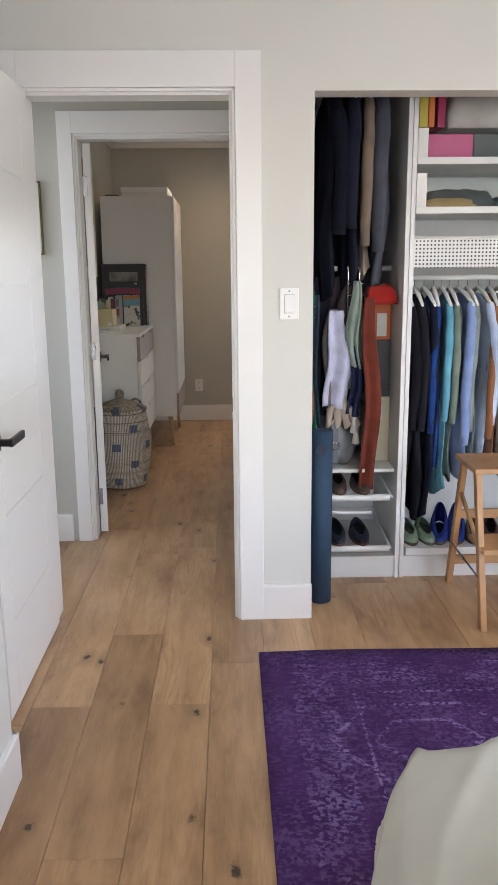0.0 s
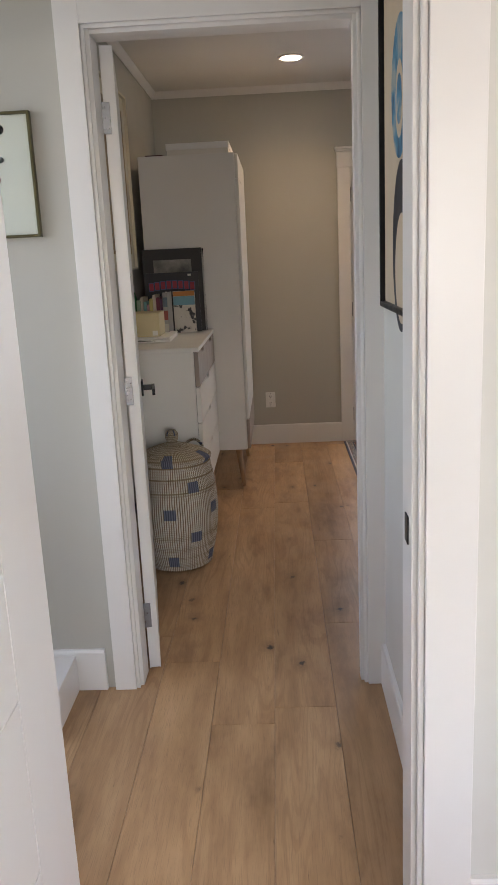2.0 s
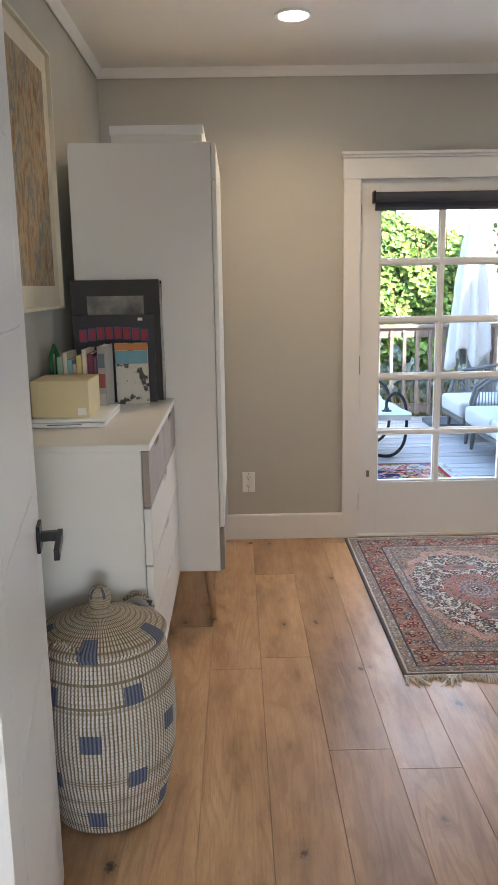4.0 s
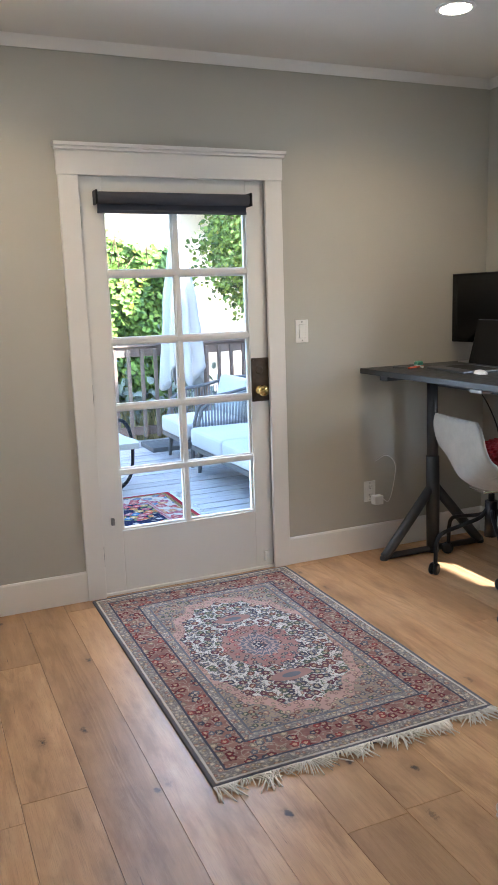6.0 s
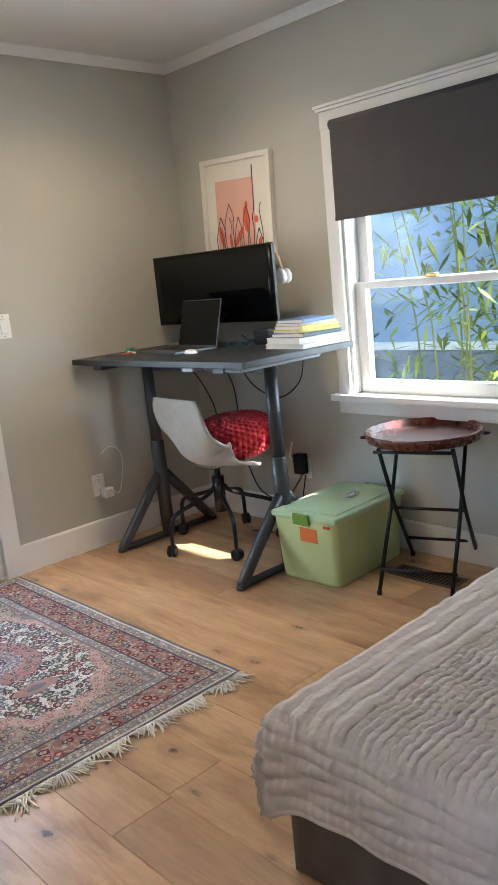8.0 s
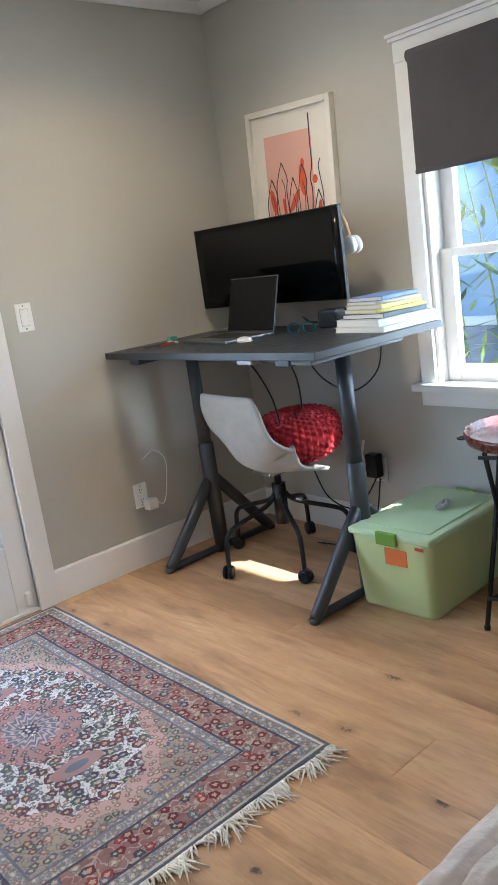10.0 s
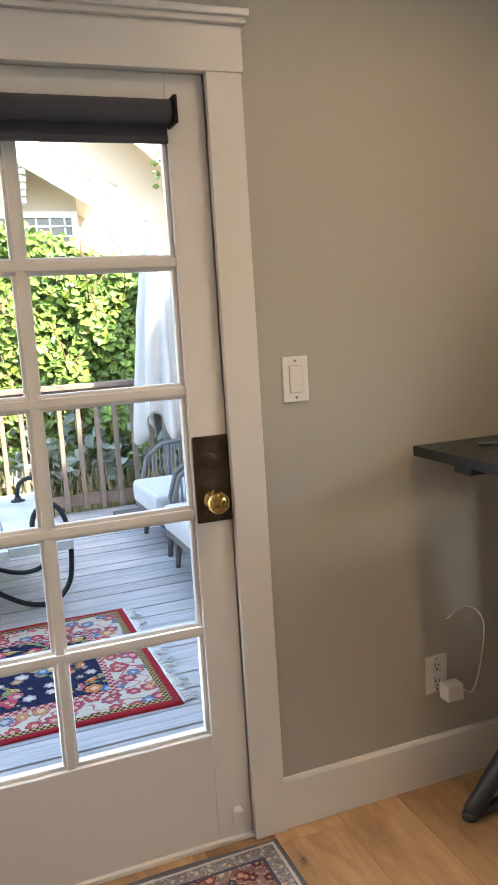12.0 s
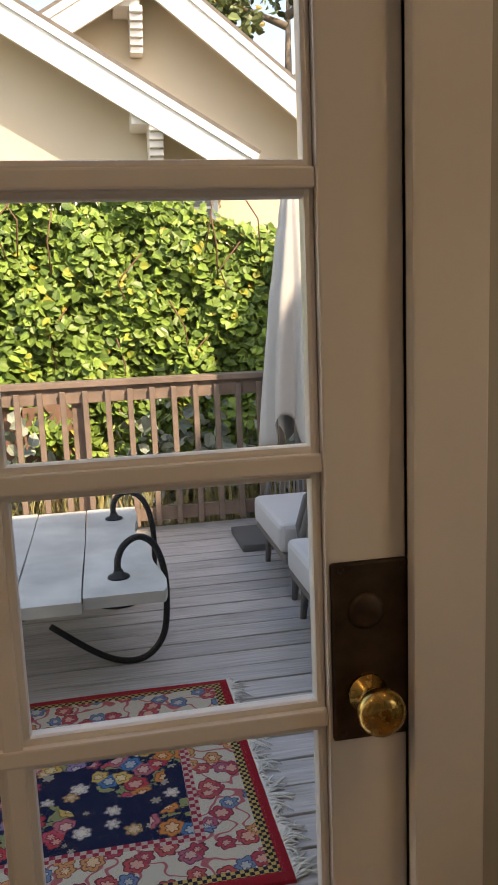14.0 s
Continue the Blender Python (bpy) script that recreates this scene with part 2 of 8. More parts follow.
def lathe(bm, profile, n=24, at=(0, 0, 0), smooth=True, m=None, sx=1.0, sy=1.0):
    """Turns rows of (radius, height) round the upright through at."""
    rings = []
    for r, z in profile:
        ring = []
        for j in range(n):
            a = 2 * math.pi * j / n
            co = Vector((at[0] + sx * r * math.cos(a), at[1] + sy * r * math.sin(a), at[2] + z))
            ring.append(bm.verts.new(m @ co if m is not None else co))
        rings.append(ring)
    for a, b in zip(rings, rings[1:]):
        for j in range(n):
            f = bm.faces.new((a[j], a[(j + 1) % n], b[(j + 1) % n], b[j]))
            f.smooth = smooth
    bm.faces.new(rings[0][::-1])
    bm.faces.new(rings[-1])


def sheet(bm, nx, ny, fn, smooth=True):
    """A grid of nx by ny cells; fn gives the place for u, v in 0..1."""
    g = [[bm.verts.new(fn(i / nx, j / ny)) for i in range(nx + 1)] for j in range(ny + 1)]
    for j in range(ny):
        for i in range(nx):
            f = bm.faces.new((g[j][i], g[j][i + 1], g[j + 1][i + 1], g[j + 1][i]))
            f.smooth = smooth
    return g


def mesh_of(name, bm, mat):
    bmesh.ops.recalc_face_normals(bm, faces=bm.faces[:])
    me = bpy.data.meshes.new(name)
    bm.to_mesh(me)
    bm.free()
    for m in mat if isinstance(mat, (list, tuple)) else (mat,):
        me.materials.append(m)
    return me


def part(name, bm, mat, parent=None, label="", thick=0.0):
    ob = new(name, mesh_of(name, bm, mat))
    ob.parent = parent
    if label:
        ob["label"] = label
    if thick:
        s = ob.modifiers.new("thick", "SOLIDIFY")
        s.thickness, s.offset = thick, 0
    return ob


def thing(name, at, label, category, turn=0.0, group="", kind=""):
    ob = new(name)
    ob.empty_display_size = 0.1
    ob.matrix_world = pose(*at, 0, 0, turn)
    return tagged(ob, label, category, group, kind)


def single(name, bm, mat, label, category, at=(0, 0, 0), turn=0.0, kind="", group="", thick=0.0):
    ob = part(name, bm, mat, None, "", thick)
    ob.matrix_world = pose(*at, 0, 0, turn)
    return tagged(ob, label, category, group, kind)


def structure(name, bm, mat, label, category):
    return tagged(part(name, bm, mat), label, category, kind="structure")


# ---- plan ----
CEILING = 2.515
A0, A1 = 2.835, 2.945      # wall between bedroom and hall
B0, B1, B2 = 3.832, 3.932, 3.884      # wall between hall and office, thinner past the doorway
W0, W1 = 7.265, 7.40       # wall with the garden door
XL, XR = -1.02, 2.61       # office side walls
BASE_H = 0.145


def walls():
    def wall(name, pieces, mat, label):
        bm = shell()
        for p in pieces:
            box(bm, *p)
        structure(name, bm, mat, label, "wall")

    H = CEILING + 0.06
    wall("wall_bedroom_north", [(-1.12, -0.735, A0, A1, 0, H), (-0.735, 0.057, A0, A1, 2.034, H), (0.057, 0.331, A0, A1, 0, H),
                                (0.331, 2.9, A0, A1, 2.012, H), (2.9, 3.32, A0, A1, 0, H)], WALL_BED, "pale greige painted bedroom wall with door and closet openings")
    wall("wall_bedroom_west", [(-1.12, -0.60, -2.3, 1.81, 0, H), (-1.12, -1.02, 1.81, A0, 0, H)], WALL_BED, "pale greige painted bedroom wall")
    wall("wall_bedroom_east", [(3.2, 3.32, -2.3, -0.7, 0, H), (3.2, 3.32, 1.1, A0, 0, H), (3.2, 3.32, -0.7, 1.1, 0, 0.7), (3.2, 3.32, -0.7, 1.1, 2.1, H)], WALL_BED, "pale greige painted bedroom wall with a window opening")
    wall("wall_bedroom_south", [(-1.12, 0.05, -2.42, -2.3, 0, H), (1.75, 3.32, -2.42, -2.3, 0, H), (0.05, 1.75, -2.42, -2.3, 0, 0.7), (0.05, 1.75, -2.42, -2.3, 2.1, H)], WALL_BED, "pale greige painted bedroom wall with a window opening")
    wall("wall_hall_east", [(0.107, 0.21, A1, B0, 0, H)], WALL_BED, "pale painted wall between hall and closet")
    wall("wall_closet", [(0.21, 3.2, 3.80, B0, 0, H), (2.9, 3.2, A1, 3.80, 0, H)], WALL_BED, "plain painted closet wall")
    # unseen hall wall; its opening is made up to let the fill lamp in
    wall("wall_hall_west", [(-1.9, -1.8, A1, 3.03, 0, H), (-1.9, -1.8, 3.77, B0, 0, H), (-1.9, -1.8, 3.03, 3.77, 0, 0.88), (-1.9, -1.8, 3.03, 3.77, 2.12, H), (-1.8, -1.12, A0, A1, 0, H)], WALL_BED, "pale painted hall wall with an added opening for the fill lamp")
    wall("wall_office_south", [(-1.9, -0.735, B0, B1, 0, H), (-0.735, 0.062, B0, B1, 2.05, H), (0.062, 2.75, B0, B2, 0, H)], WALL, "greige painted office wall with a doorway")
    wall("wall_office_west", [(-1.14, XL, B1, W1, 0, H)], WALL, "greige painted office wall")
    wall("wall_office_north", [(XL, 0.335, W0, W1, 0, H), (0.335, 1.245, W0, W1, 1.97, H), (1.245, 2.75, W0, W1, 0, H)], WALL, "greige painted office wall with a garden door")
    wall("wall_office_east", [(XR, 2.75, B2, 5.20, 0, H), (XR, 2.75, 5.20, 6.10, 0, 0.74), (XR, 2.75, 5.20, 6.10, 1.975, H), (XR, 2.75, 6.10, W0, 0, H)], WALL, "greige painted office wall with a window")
    for name, area in (("ceiling_bedroom", (-1.12, 3.32, -2.42, A0)), ("ceiling_hall", (-1.9, 3.2, A0, B0)), ("ceiling_office", (-1.14, 2.75, B0, W1))):
        bm = shell()
        box(bm, *area, CEILING, CEILING + 0.12)
        structure(name, bm, CEIL, "smooth off-white painted ceiling", "ceiling")
    bm = shell()
    box(bm, -1.9, 3.32, -2.42, W1, -0.16, -0.016)
    structure("subfloor", bm, GAP, "dark subfloor under the oak planks", "floor")
    # unseen roof slab over the house; height and eaves set to block sun from deck and window
    bm = shell()
    box(bm, -2.4, 3.66, -3.0, 7.62, CEILING + 0.13, 3.28)
    structure("roof", bm, plain("unseen_roof", (0.12, 0.11, 0.10), 0.9), "unseen dark roof slab sized to shade the deck and window", "roof")


walls()


def profile_run(name, runs, profile, mat, label, category):
    """Trim with a profile of (out, up) drawn along straight runs; each run: start, end, outward normal."""
    bm = shell()
    for a, b, out in runs:
        a, b, o = Vector(a), Vector(b), Vector(out)
        ra = [bm.verts.new(a + o * u + Vector((0, 0, w))) for u, w in profile]
        rb = [bm.verts.new(b + o * u + Vector((0, 0, w))) for u, w in profile]
        n = len(profile)
        for k in range(n):
            bm.faces.new((ra[k], ra[(k + 1) % n], rb[(k + 1) % n], rb[k]))
        bm.faces.new(ra[::-1])
        bm.faces.new(rb)
    structure(name, bm, mat, label, category)


BASEP = [(0, 0), (0.015, 0), (0.015, BASE_H - 0.008), (0.011, BASE_H), (0, BASE_H)]
profile_run("baseboard_office", [((XL, B1, 0), (XL, W0, 0), (1, 0, 0)), ((XL, W0, 0), (0.25, W0, 0), (0, -1, 0)), ((1.330, W0, 0), (XR, W0, 0), (0, -1, 0)),
                                 ((XR, B2, 0), (XR, W0, 0), (-1, 0, 0)), ((0.16, B2, 0), (XR, B2, 0), (0, 1, 0))], BASEP, TRIM, "white painted square-edged baseboard", "baseboard")
profile_run("baseboard_hall", [((0.107, A1 + 0.02, 0), (0.107, B0, 0), (-1, 0, 0)), ((-1.8, B0, 0), (-0.82, B0, 0), (0, -1, 0))], BASEP, TRIM, "white painted square-edged baseboard", "baseboard")
profile_run("baseboard_bedroom", [((0.141, A0, 0), (0.334, A0, 0), (0, -1, 0)),
                                  ((-0.60, -2.3, 0), (-0.60, 1.825, 0), (1, 0, 0)), ((-1.02, 1.81, 0), (-0.585, 1.81, 0), (0, 1, 0)), ((2.9, A0, 0), (3.2, A0, 0), (0, -1, 0)),
                                  ((3.2, -2.3, 0), (3.2, A0, 0), (-1, 0, 0)), ((-0.6, -2.3, 0), (3.2, -2.3, 0), (0, 1, 0))], BASEP, TRIM, "white painted square-edged baseboard", "baseboard")
CROWN = [(0, 0), (0.006, -0.045), (0.012, -0.045), (0.017, -0.035), (0.028, -0.018), (0.032, -0.008), (0.035, 0)]
profile_run("trim_crown", [((XL, B1, CEILING), (XL, W0, CEILING), (1, 0, 0)), ((XL, W0, CEILING), (XR, W0, CEILING), (0, -1, 0)),
                           ((XR, B2, CEILING), (XR, W0, CEILING), (-1, 0, 0)), ((0.05, B2, CEILING), (XR, B2, CEILING), (0, 1, 0))], CROWN, TRIM, "narrow white crown moulding under the ceiling", "moulding")
bm = shell()
rbox(bm, -1.75, -0.915, 3.53, B0 - 0.016, 0, 0.13, 0.004)
structure("trim_hall_step", bm, TRIM, "white painted low step beside the hall doorway", "step")


def door_casing(name, face, out, left, right, head, side_w, head_h, jamb_depth, right_depth, label):
    """Flat casing with a raised inner bead on one wall face, and the jamb lining through the wall; opening in x from left to right."""
    root = thing(name, (0, 0, 0), label, "door frame", kind="structure")
    y = lambda d: face + out * d  # noqa: E731
    span = lambda a, b: (min(y(a), y(b)), max(y(a), y(b)))  # noqa: E731
    pieces = [("side_casing", left - side_w, left, 0, head + head_h), ("side_casing", right, right + side_w, 0, head + head_h), ("head_casing", left, right, head, head + head_h)]
    for n, x0, x1, z0, z1 in pieces:
        bm = shell()
        rbox(bm, x0, x1, *span(0, 0.018), z0, z1, 0.002)
        part(n, bm, TRIM, root)
    for n, x0, x1, z0, z1 in (("bead", left, left + 0.012, 0, head), ("bead", right - 0.012, right, 0, head), ("bead", left, right, head - 0.012, head)):
        bm = shell()
        rbox(bm, x0, x1, *span(-0.002, 0.010), z0, z1, 0.004)
        part(n, bm, TRIM, root)
    for n, x0, x1, z0, z1, deep in (("jamb", left - 0.012, left + 0.022, 0, head, jamb_depth), ("jamb", right - 0.022, right + 0.012, 0, head, right_depth), ("jamb", left + 0.022, right - 0.022, head - 0.022, head + 0.012, jamb_depth)):
        bm = shell()
        rbox(bm, x0, x1, *span(-0.008, -deep), z0, z1, 0.002)
        part(n, bm, TRIM, root)
    return root


fa = door_casing("door_frame_bedroom", A0, -1, -0.72, 0.046, 2.022, 0.094, 0.12, 0.11, 0.11, "white painted door casing round the bedroom doorway")
bm = shell()
rbox(bm, 0.0215, 0.026, 2.872, 2.905, 0.85, 0.905, 0.001)
part("strike_plate", bm, BLACK, fa, "black metal strike plate")
fb = door_casing("door_frame_office", B0, -1, -0.722, 0.050, 2.034, 0.070, 0.10, 0.10, 0.053, "white painted door casing round the office doorway")


# ---- oak floor, board by board ----
def floor_boards():
    root = thing("floor", (0, 0, -0.016), "wide oak floorboards with knots and mixed tones", "floor", kind="structure")
    rng = random.Random(7)
    w, kept = 0.194, {}
    x = -0.066 - w * 10
    while x < 3.3:
        y = -2.42 - rng.uniform(0, 1.6)
        while y < W0:
            length = rng.choice((0.9, 1.2, 1.5, 1.8, 2.1, 2.1))
            a, b = max(y, -2.42), min(y + length, W0 + 0.02)
            y += length
            x0, x1 = max(x, -1.9), min(x + w, 3.25)
            if b - a < 0.02 or x1 - x0 < 0.02:
                continue
            key = (round(x1 - x0, 3), round(b - a, 3))
            if key not in kept:
                bm = shell()
                t = bmesh.new()
                lx, ly, e = key[0] / 2 - 0.0003, key[1] / 2 - 0.0003, 0.0009
                lo = [t.verts.new((sx * lx, sy * ly, 0)) for sx, sy in ((-1, -1), (1, -1), (1, 1), (-1, 1))]
                mid = [t.verts.new((v.co.x, v.co.y, 0.0145)) for v in lo]
                hi = [t.verts.new((math.copysign(lx - e, v.co.x), math.copysign(ly - e, v.co.y), 0.016)) for v in lo]
                for p, q in ((lo, mid), (mid, hi)):
                    for k in range(4):
                        t.faces.new((p[k], p[(k + 1) % 4], q[(k + 1) % 4], q[k]))
                t.faces.new(hi)
                merge(bm, t)
                kept[key] = mesh_of("plank", bm, OAK)
            ob = new("plank", kept[key])
            ob.parent = root
            ob.location = ((x0 + x1) / 2, (a + b) / 2, 0)
        x += w


# ---- garden door ----
def garden_door():
    f = thing("door_frame_garden", (0, 0, 0), "white painted craftsman casing with a capped head", "door frame", kind="structure")
    for n, b in (("side_casing", (0.25, 0.339, 7.243, W0, 0, 1.962)), ("side_casing", (1.241, 1.330, 7.243, W0, 0, 1.962)), ("head_casing", (0.246, 1.334, 7.240, W0, 1.962, 2.066)),
                 ("cap", (0.24, 1.342, 7.226, W0, 2.066, 2.080)), ("cap", (0.235, 1.347, 7.215, W0, 2.080, 2.096)),
                 ("jamb", (0.318, 0.335, W0, W1 + 0.02, 0, 1.97)), ("jamb", (1.245, 1.262, W0, W1 + 0.02, 0, 1.97)), ("jamb", (0.318, 1.262, W0, W1 + 0.02, 1.966, 1.985)),
                 ("threshold", (0.33, 1.25, 7.262, W1 + 0.06, -0.01, 0.012))):
        bm = shell()
        rbox(bm, *b, 0.003)
        part(n, bm, TRIM, f)
    d = thing("door_garden", (0.342, 7.274, 0.012), "white french door with ten divided glass panes, closed", "door")
    X, Z, T = 0.901, 1.951, 0.044
    gx0, gx1, gz0, gz1 = 0.103, 0.804, 0.303, 1.828

    def bar(n, x0, x1, z0, z1, y0=0.0, y1=T, r=0.003):
        bm = shell()
        rbox(bm, x0, x1, y0, y1, z0, z1, r)
        part(n, bm, DOORW, d)

    bar("stile", 0, gx0, 0, Z)
    bar("stile", gx1, X, 0, Z)
    bar("bottom_rail", gx0, gx1, 0, gz0)
    bar("top_rail", gx0, gx1, gz1, Z)
    mx = 0.441
    zs = (0.593, 0.903, 1.213, 1.523)
    bar("muntin", mx - 0.011, mx + 0.011, gz0, gz1, 0.004, T - 0.004)
    bar("muntin", mx - 0.020, mx + 0.020, gz0, gz1, 0.012, T - 0.012, 0.006)
    for z in zs:
        bar("muntin", gx0, gx1, z - 0.011, z + 0.011, 0.003, T - 0.003)
        bar("muntin", gx0, gx1, z - 0.020, z + 0.020, 0.011, T - 0.011, 0.006)
    for n, a in (("glazing_bead", (gx0, gx0 + 0.012, gz0, gz1)), ("glazing_bead", (gx1 - 0.012, gx1, gz0, gz1)), ("glazing_bead", (gx0, gx1, gz0, gz0 + 0.012)), ("glazing_bead", (gx0, gx1, gz1 - 0.012, gz1))):
        bar(n, *a, 0.010, T - 0.010, 0.005)
    edges = (gz0, *zs, gz1)
    for k in range(5):
        for a, b in ((gx0, mx), (mx, gx1)):
            bm = shell()
            box(bm, a + 0.002, b - 0.002, T / 2 - 0.002, T / 2 + 0.002, edges[k] + 0.002, edges[k + 1] - 0.002)
            part("pane", bm, GLASS, d).visible_shadow = False
    # lock plate and knob
    plate = shell()
    rbox(plate, 0.808, 0.902, -0.005, 0, 0.876, 1.096, 0.004)
    p = part("lock_plate", plate, BRONZE, d, "aged bronze lock plate")
    bm = shell()
    m = Matrix.Translation((0.850, -0.004, 0.934)) @ Matrix.Rotation(radians(90), 4, "X")
    lathe(bm, [(0.024, 0), (0.024, 0.006), (0.012, 0.010), (0.011, 0.026), (0.022, 0.034), (0.028, 0.046), (0.027, 0.056), (0.018, 0.062), (0.006, 0.063)], 24, m=m)
    part("knob", bm, BRASS, p, "brass door knob")
    bm = shell()
    m = Matrix.Translation((0.850, -0.004, 1.036)) @ Matrix.Rotation(radians(90), 4, "X")
    lathe(bm, [(0.022, 0), (0.022, 0.003), (0.017, 0.005), (0.004, 0.006)], 20, m=m)
    part("deadbolt", bm, BRONZE, p)
    for sx, sz in ((0.820, 0.884), (0.894, 0.884), (0.820, 1.088), (0.894, 1.088)):
        bm = shell()
        lathe(bm, [(0.004, 0), (0.003, 0.002)], 10, m=Matrix.Translation((sx, -0.005, sz)) @ Matrix.Rotation(radians(90), 4, "X"))
        part("screw", bm, BRONZE, p)
    for z in (0.14, 0.92, 1.72):
        bm = shell()
        tube(bm, [(-0.002, -0.004, z), (-0.002, -0.004, z + 0.10)], 0.006, 8)
        part("hinge", bm, STEEL, d, "painted steel hinge")
    bm = shell()
    rbox(bm, 0.045, 0.062, -0.02, 0, 0.34, 0.375, 0.004)
    part("bolt", bm, STEEL, d)
    bm = shell()
    rbox(bm, 0.845, 0.870, -0.028, 0, 0.03, 0.085, 0.005)
    part("door_stop", bm, TRIM, d)
    b = thing("door_roller_blind", (0.402, 7.235, 1.80), "dark slate roller blind rolled up over the door glass", "blind")
    bm = shell()
    tube(bm, [(0.012, 0, 0.066), (0.742, 0, 0.066)], 0.027, 16)
    part("roll", bm, BLINDB, b)
    bm = shell()
    rbox(bm, 0.014, 0.738, 0.014, 0.017, 0.004, 0.06, 0.001)
    part("fabric", bm, BLINDB, b)
    bm = shell()
    rbox(bm, 0.014, 0.738, 0.008, 0.024, 0, 0.014, 0.004)
    part("bottom_bar", bm, BLINDB, b)
    for x in (0, 0.744):
        bm = shell()
        rbox(bm, x, x + 0.010, -0.03, 0.038, 0.036, 0.098, 0.004)
        part("bracket", bm, BLACK, b)


# ---- office window ----
def office_window():
    w = thing("window_1", (0, 0, 0), "white double-hung sash window with painted casing and sill", "window", kind="structure")
    y0, y1, z0, z1 = 5.20, 6.10, 0.745, 1.975
    for n, b in (("side_casing", (XR - 0.02, XR, y1, y1 + 0.072, z0, z1)), ("side_casing", (XR - 0.02, XR, y0 - 0.072, y0, z0, z1)), ("head_casing", (XR - 0.022, XR, y0 - 0.074, y1 + 0.074, z1, z1 + 0.074)),
                 ("cap", (XR - 0.034, XR, y0 - 0.085, y1 + 0.085, z1 + 0.074, z1 + 0.088)), ("cap", (XR - 0.045, XR, y0 - 0.09, y1 + 0.09, z1 + 0.088, z1 + 0.102)),
                 ("sill", (XR - 0.055, XR + 0.10, y0 - 0.10, y1 + 0.10, z0 - 0.03, z0)), ("apron", (XR - 0.02, XR, y0 - 0.075, y1 + 0.075, z0 - 0.095, z0 - 0.03)),
                 ("jamb", (XR, XR + 0.14, y1 - 0.018, y1 + 0.002, z0, z1)), ("jamb", (XR, XR + 0.14, y0 - 0.002, y0 + 0.018, z0, z1)), ("jamb", (XR, XR + 0.14, y0, y1, z1 - 0.018, z1 + 0.002))):
        bm = shell()
        rbox(bm, *b, 0.003)
        part(n, bm, TRIM, w)
    for n, xa, a, b in (("lower_sash", XR + 0.045, z0, 1.272), ("upper_sash", XR + 0.085, 1.242, z1 - 0.018)):
        bm = shell()
        ya, yb = y0 + 0.018, y1 - 0.018
        rbox(bm, xa, xa + 0.036, ya, ya + 0.06, a, b, 0.004)
        rbox(bm, xa, xa + 0.036, yb - 0.06, yb, a, b, 0.004)
        rbox(bm, xa, xa + 0.036, ya + 0.06, yb - 0.06, a, a + (0.065 if a < 1 else 0.034), 0.004)
        rbox(bm, xa, xa + 0.036, ya + 0.06, yb - 0.06, b - 0.034, b, 0.004)
        s = part(n, bm, TRIM, w)
        bm = shell()
        box(bm, xa + 0.016, xa + 0.020, ya + 0.055, yb - 0.055, a + 0.03, b - 0.03)
        part("pane", bm, GLASS, s).visible_shadow = False
    bm = shell()
    rbox(bm, XR + 0.03, XR + 0.05, 5.62, 5.68, 1.272, 1.289, 0.004)
    part("sash_lock", bm, BRASS, w)
    b = thing("window_roller_blind", (2.57, 5.65, 1.560), "charcoal roller blind drawn halfway down the window", "blind")
    bm = shell()
    tube(bm, [(0, -0.44, 0.418), (0, 0.44, 0.418)], 0.024, 16)
    part("roll", bm, BLINDG, b)
    bm = shell()
    box(bm, -0.024, -0.022, -0.43, 0.43, 0.008, 0.418)
    part("fabric", bm, BLINDG, b)
    bm = shell()
    rbox(bm, -0.030, -0.016, -0.43, 0.43, 0, 0.016, 0.004)
    part("bottom_bar", bm, BLINDG, b)


garden_door()
office_window()


# ---- doors and wall fittings ----
def lever_handle(parent, m, side):
    """Square rose and a flat lever; m places it on the door face with z outward."""
    bm = shell()
    rbox(bm, -0.03, 0.03, -0.03, 0.03, 0, 0.008, 0.002, m=m)
    h = part("handle", bm, BLACK, parent, "black lever handle on a square rose")
    bm = shell()
    rbox(bm, -0.010, 0.010, -0.010, 0.010, 0.008, 0.052, 0.002, m=m)
    rbox(bm, min(0, side * 0.125) - 0.010, max(0, side * 0.125) + 0.010, -0.012, 0.012, 0.042, 0.054, 0.002, m=m)
    part("lever", bm, BLACK, h)


def steel_hinge(parent, x, y, z, turn=0):
    bm = shell()
    m = pose(x, y, z, 0, 0, turn)
    rbox(bm, -0.030, 0.006, -0.0025, 0.0, -0.045, 0.045, 0.001, m=m)
    tube(bm, [m @ Vector((-0.032, -0.004, -0.045)), m @ Vector((-0.032, -0.004, 0.045))], 0.006, 8)
    for dz in (-0.03, 0, 0.03):
        lathe(bm, [(0.004, 0), (0.003, 0.0015)], 8, m=m @ Matrix.Translation((-0.012, -0.0025, dz)) @ Matrix.Rotation(radians(90), 4, "X"))
    part("hinge", bm, STEEL, parent, "steel butt hinge with three screws")


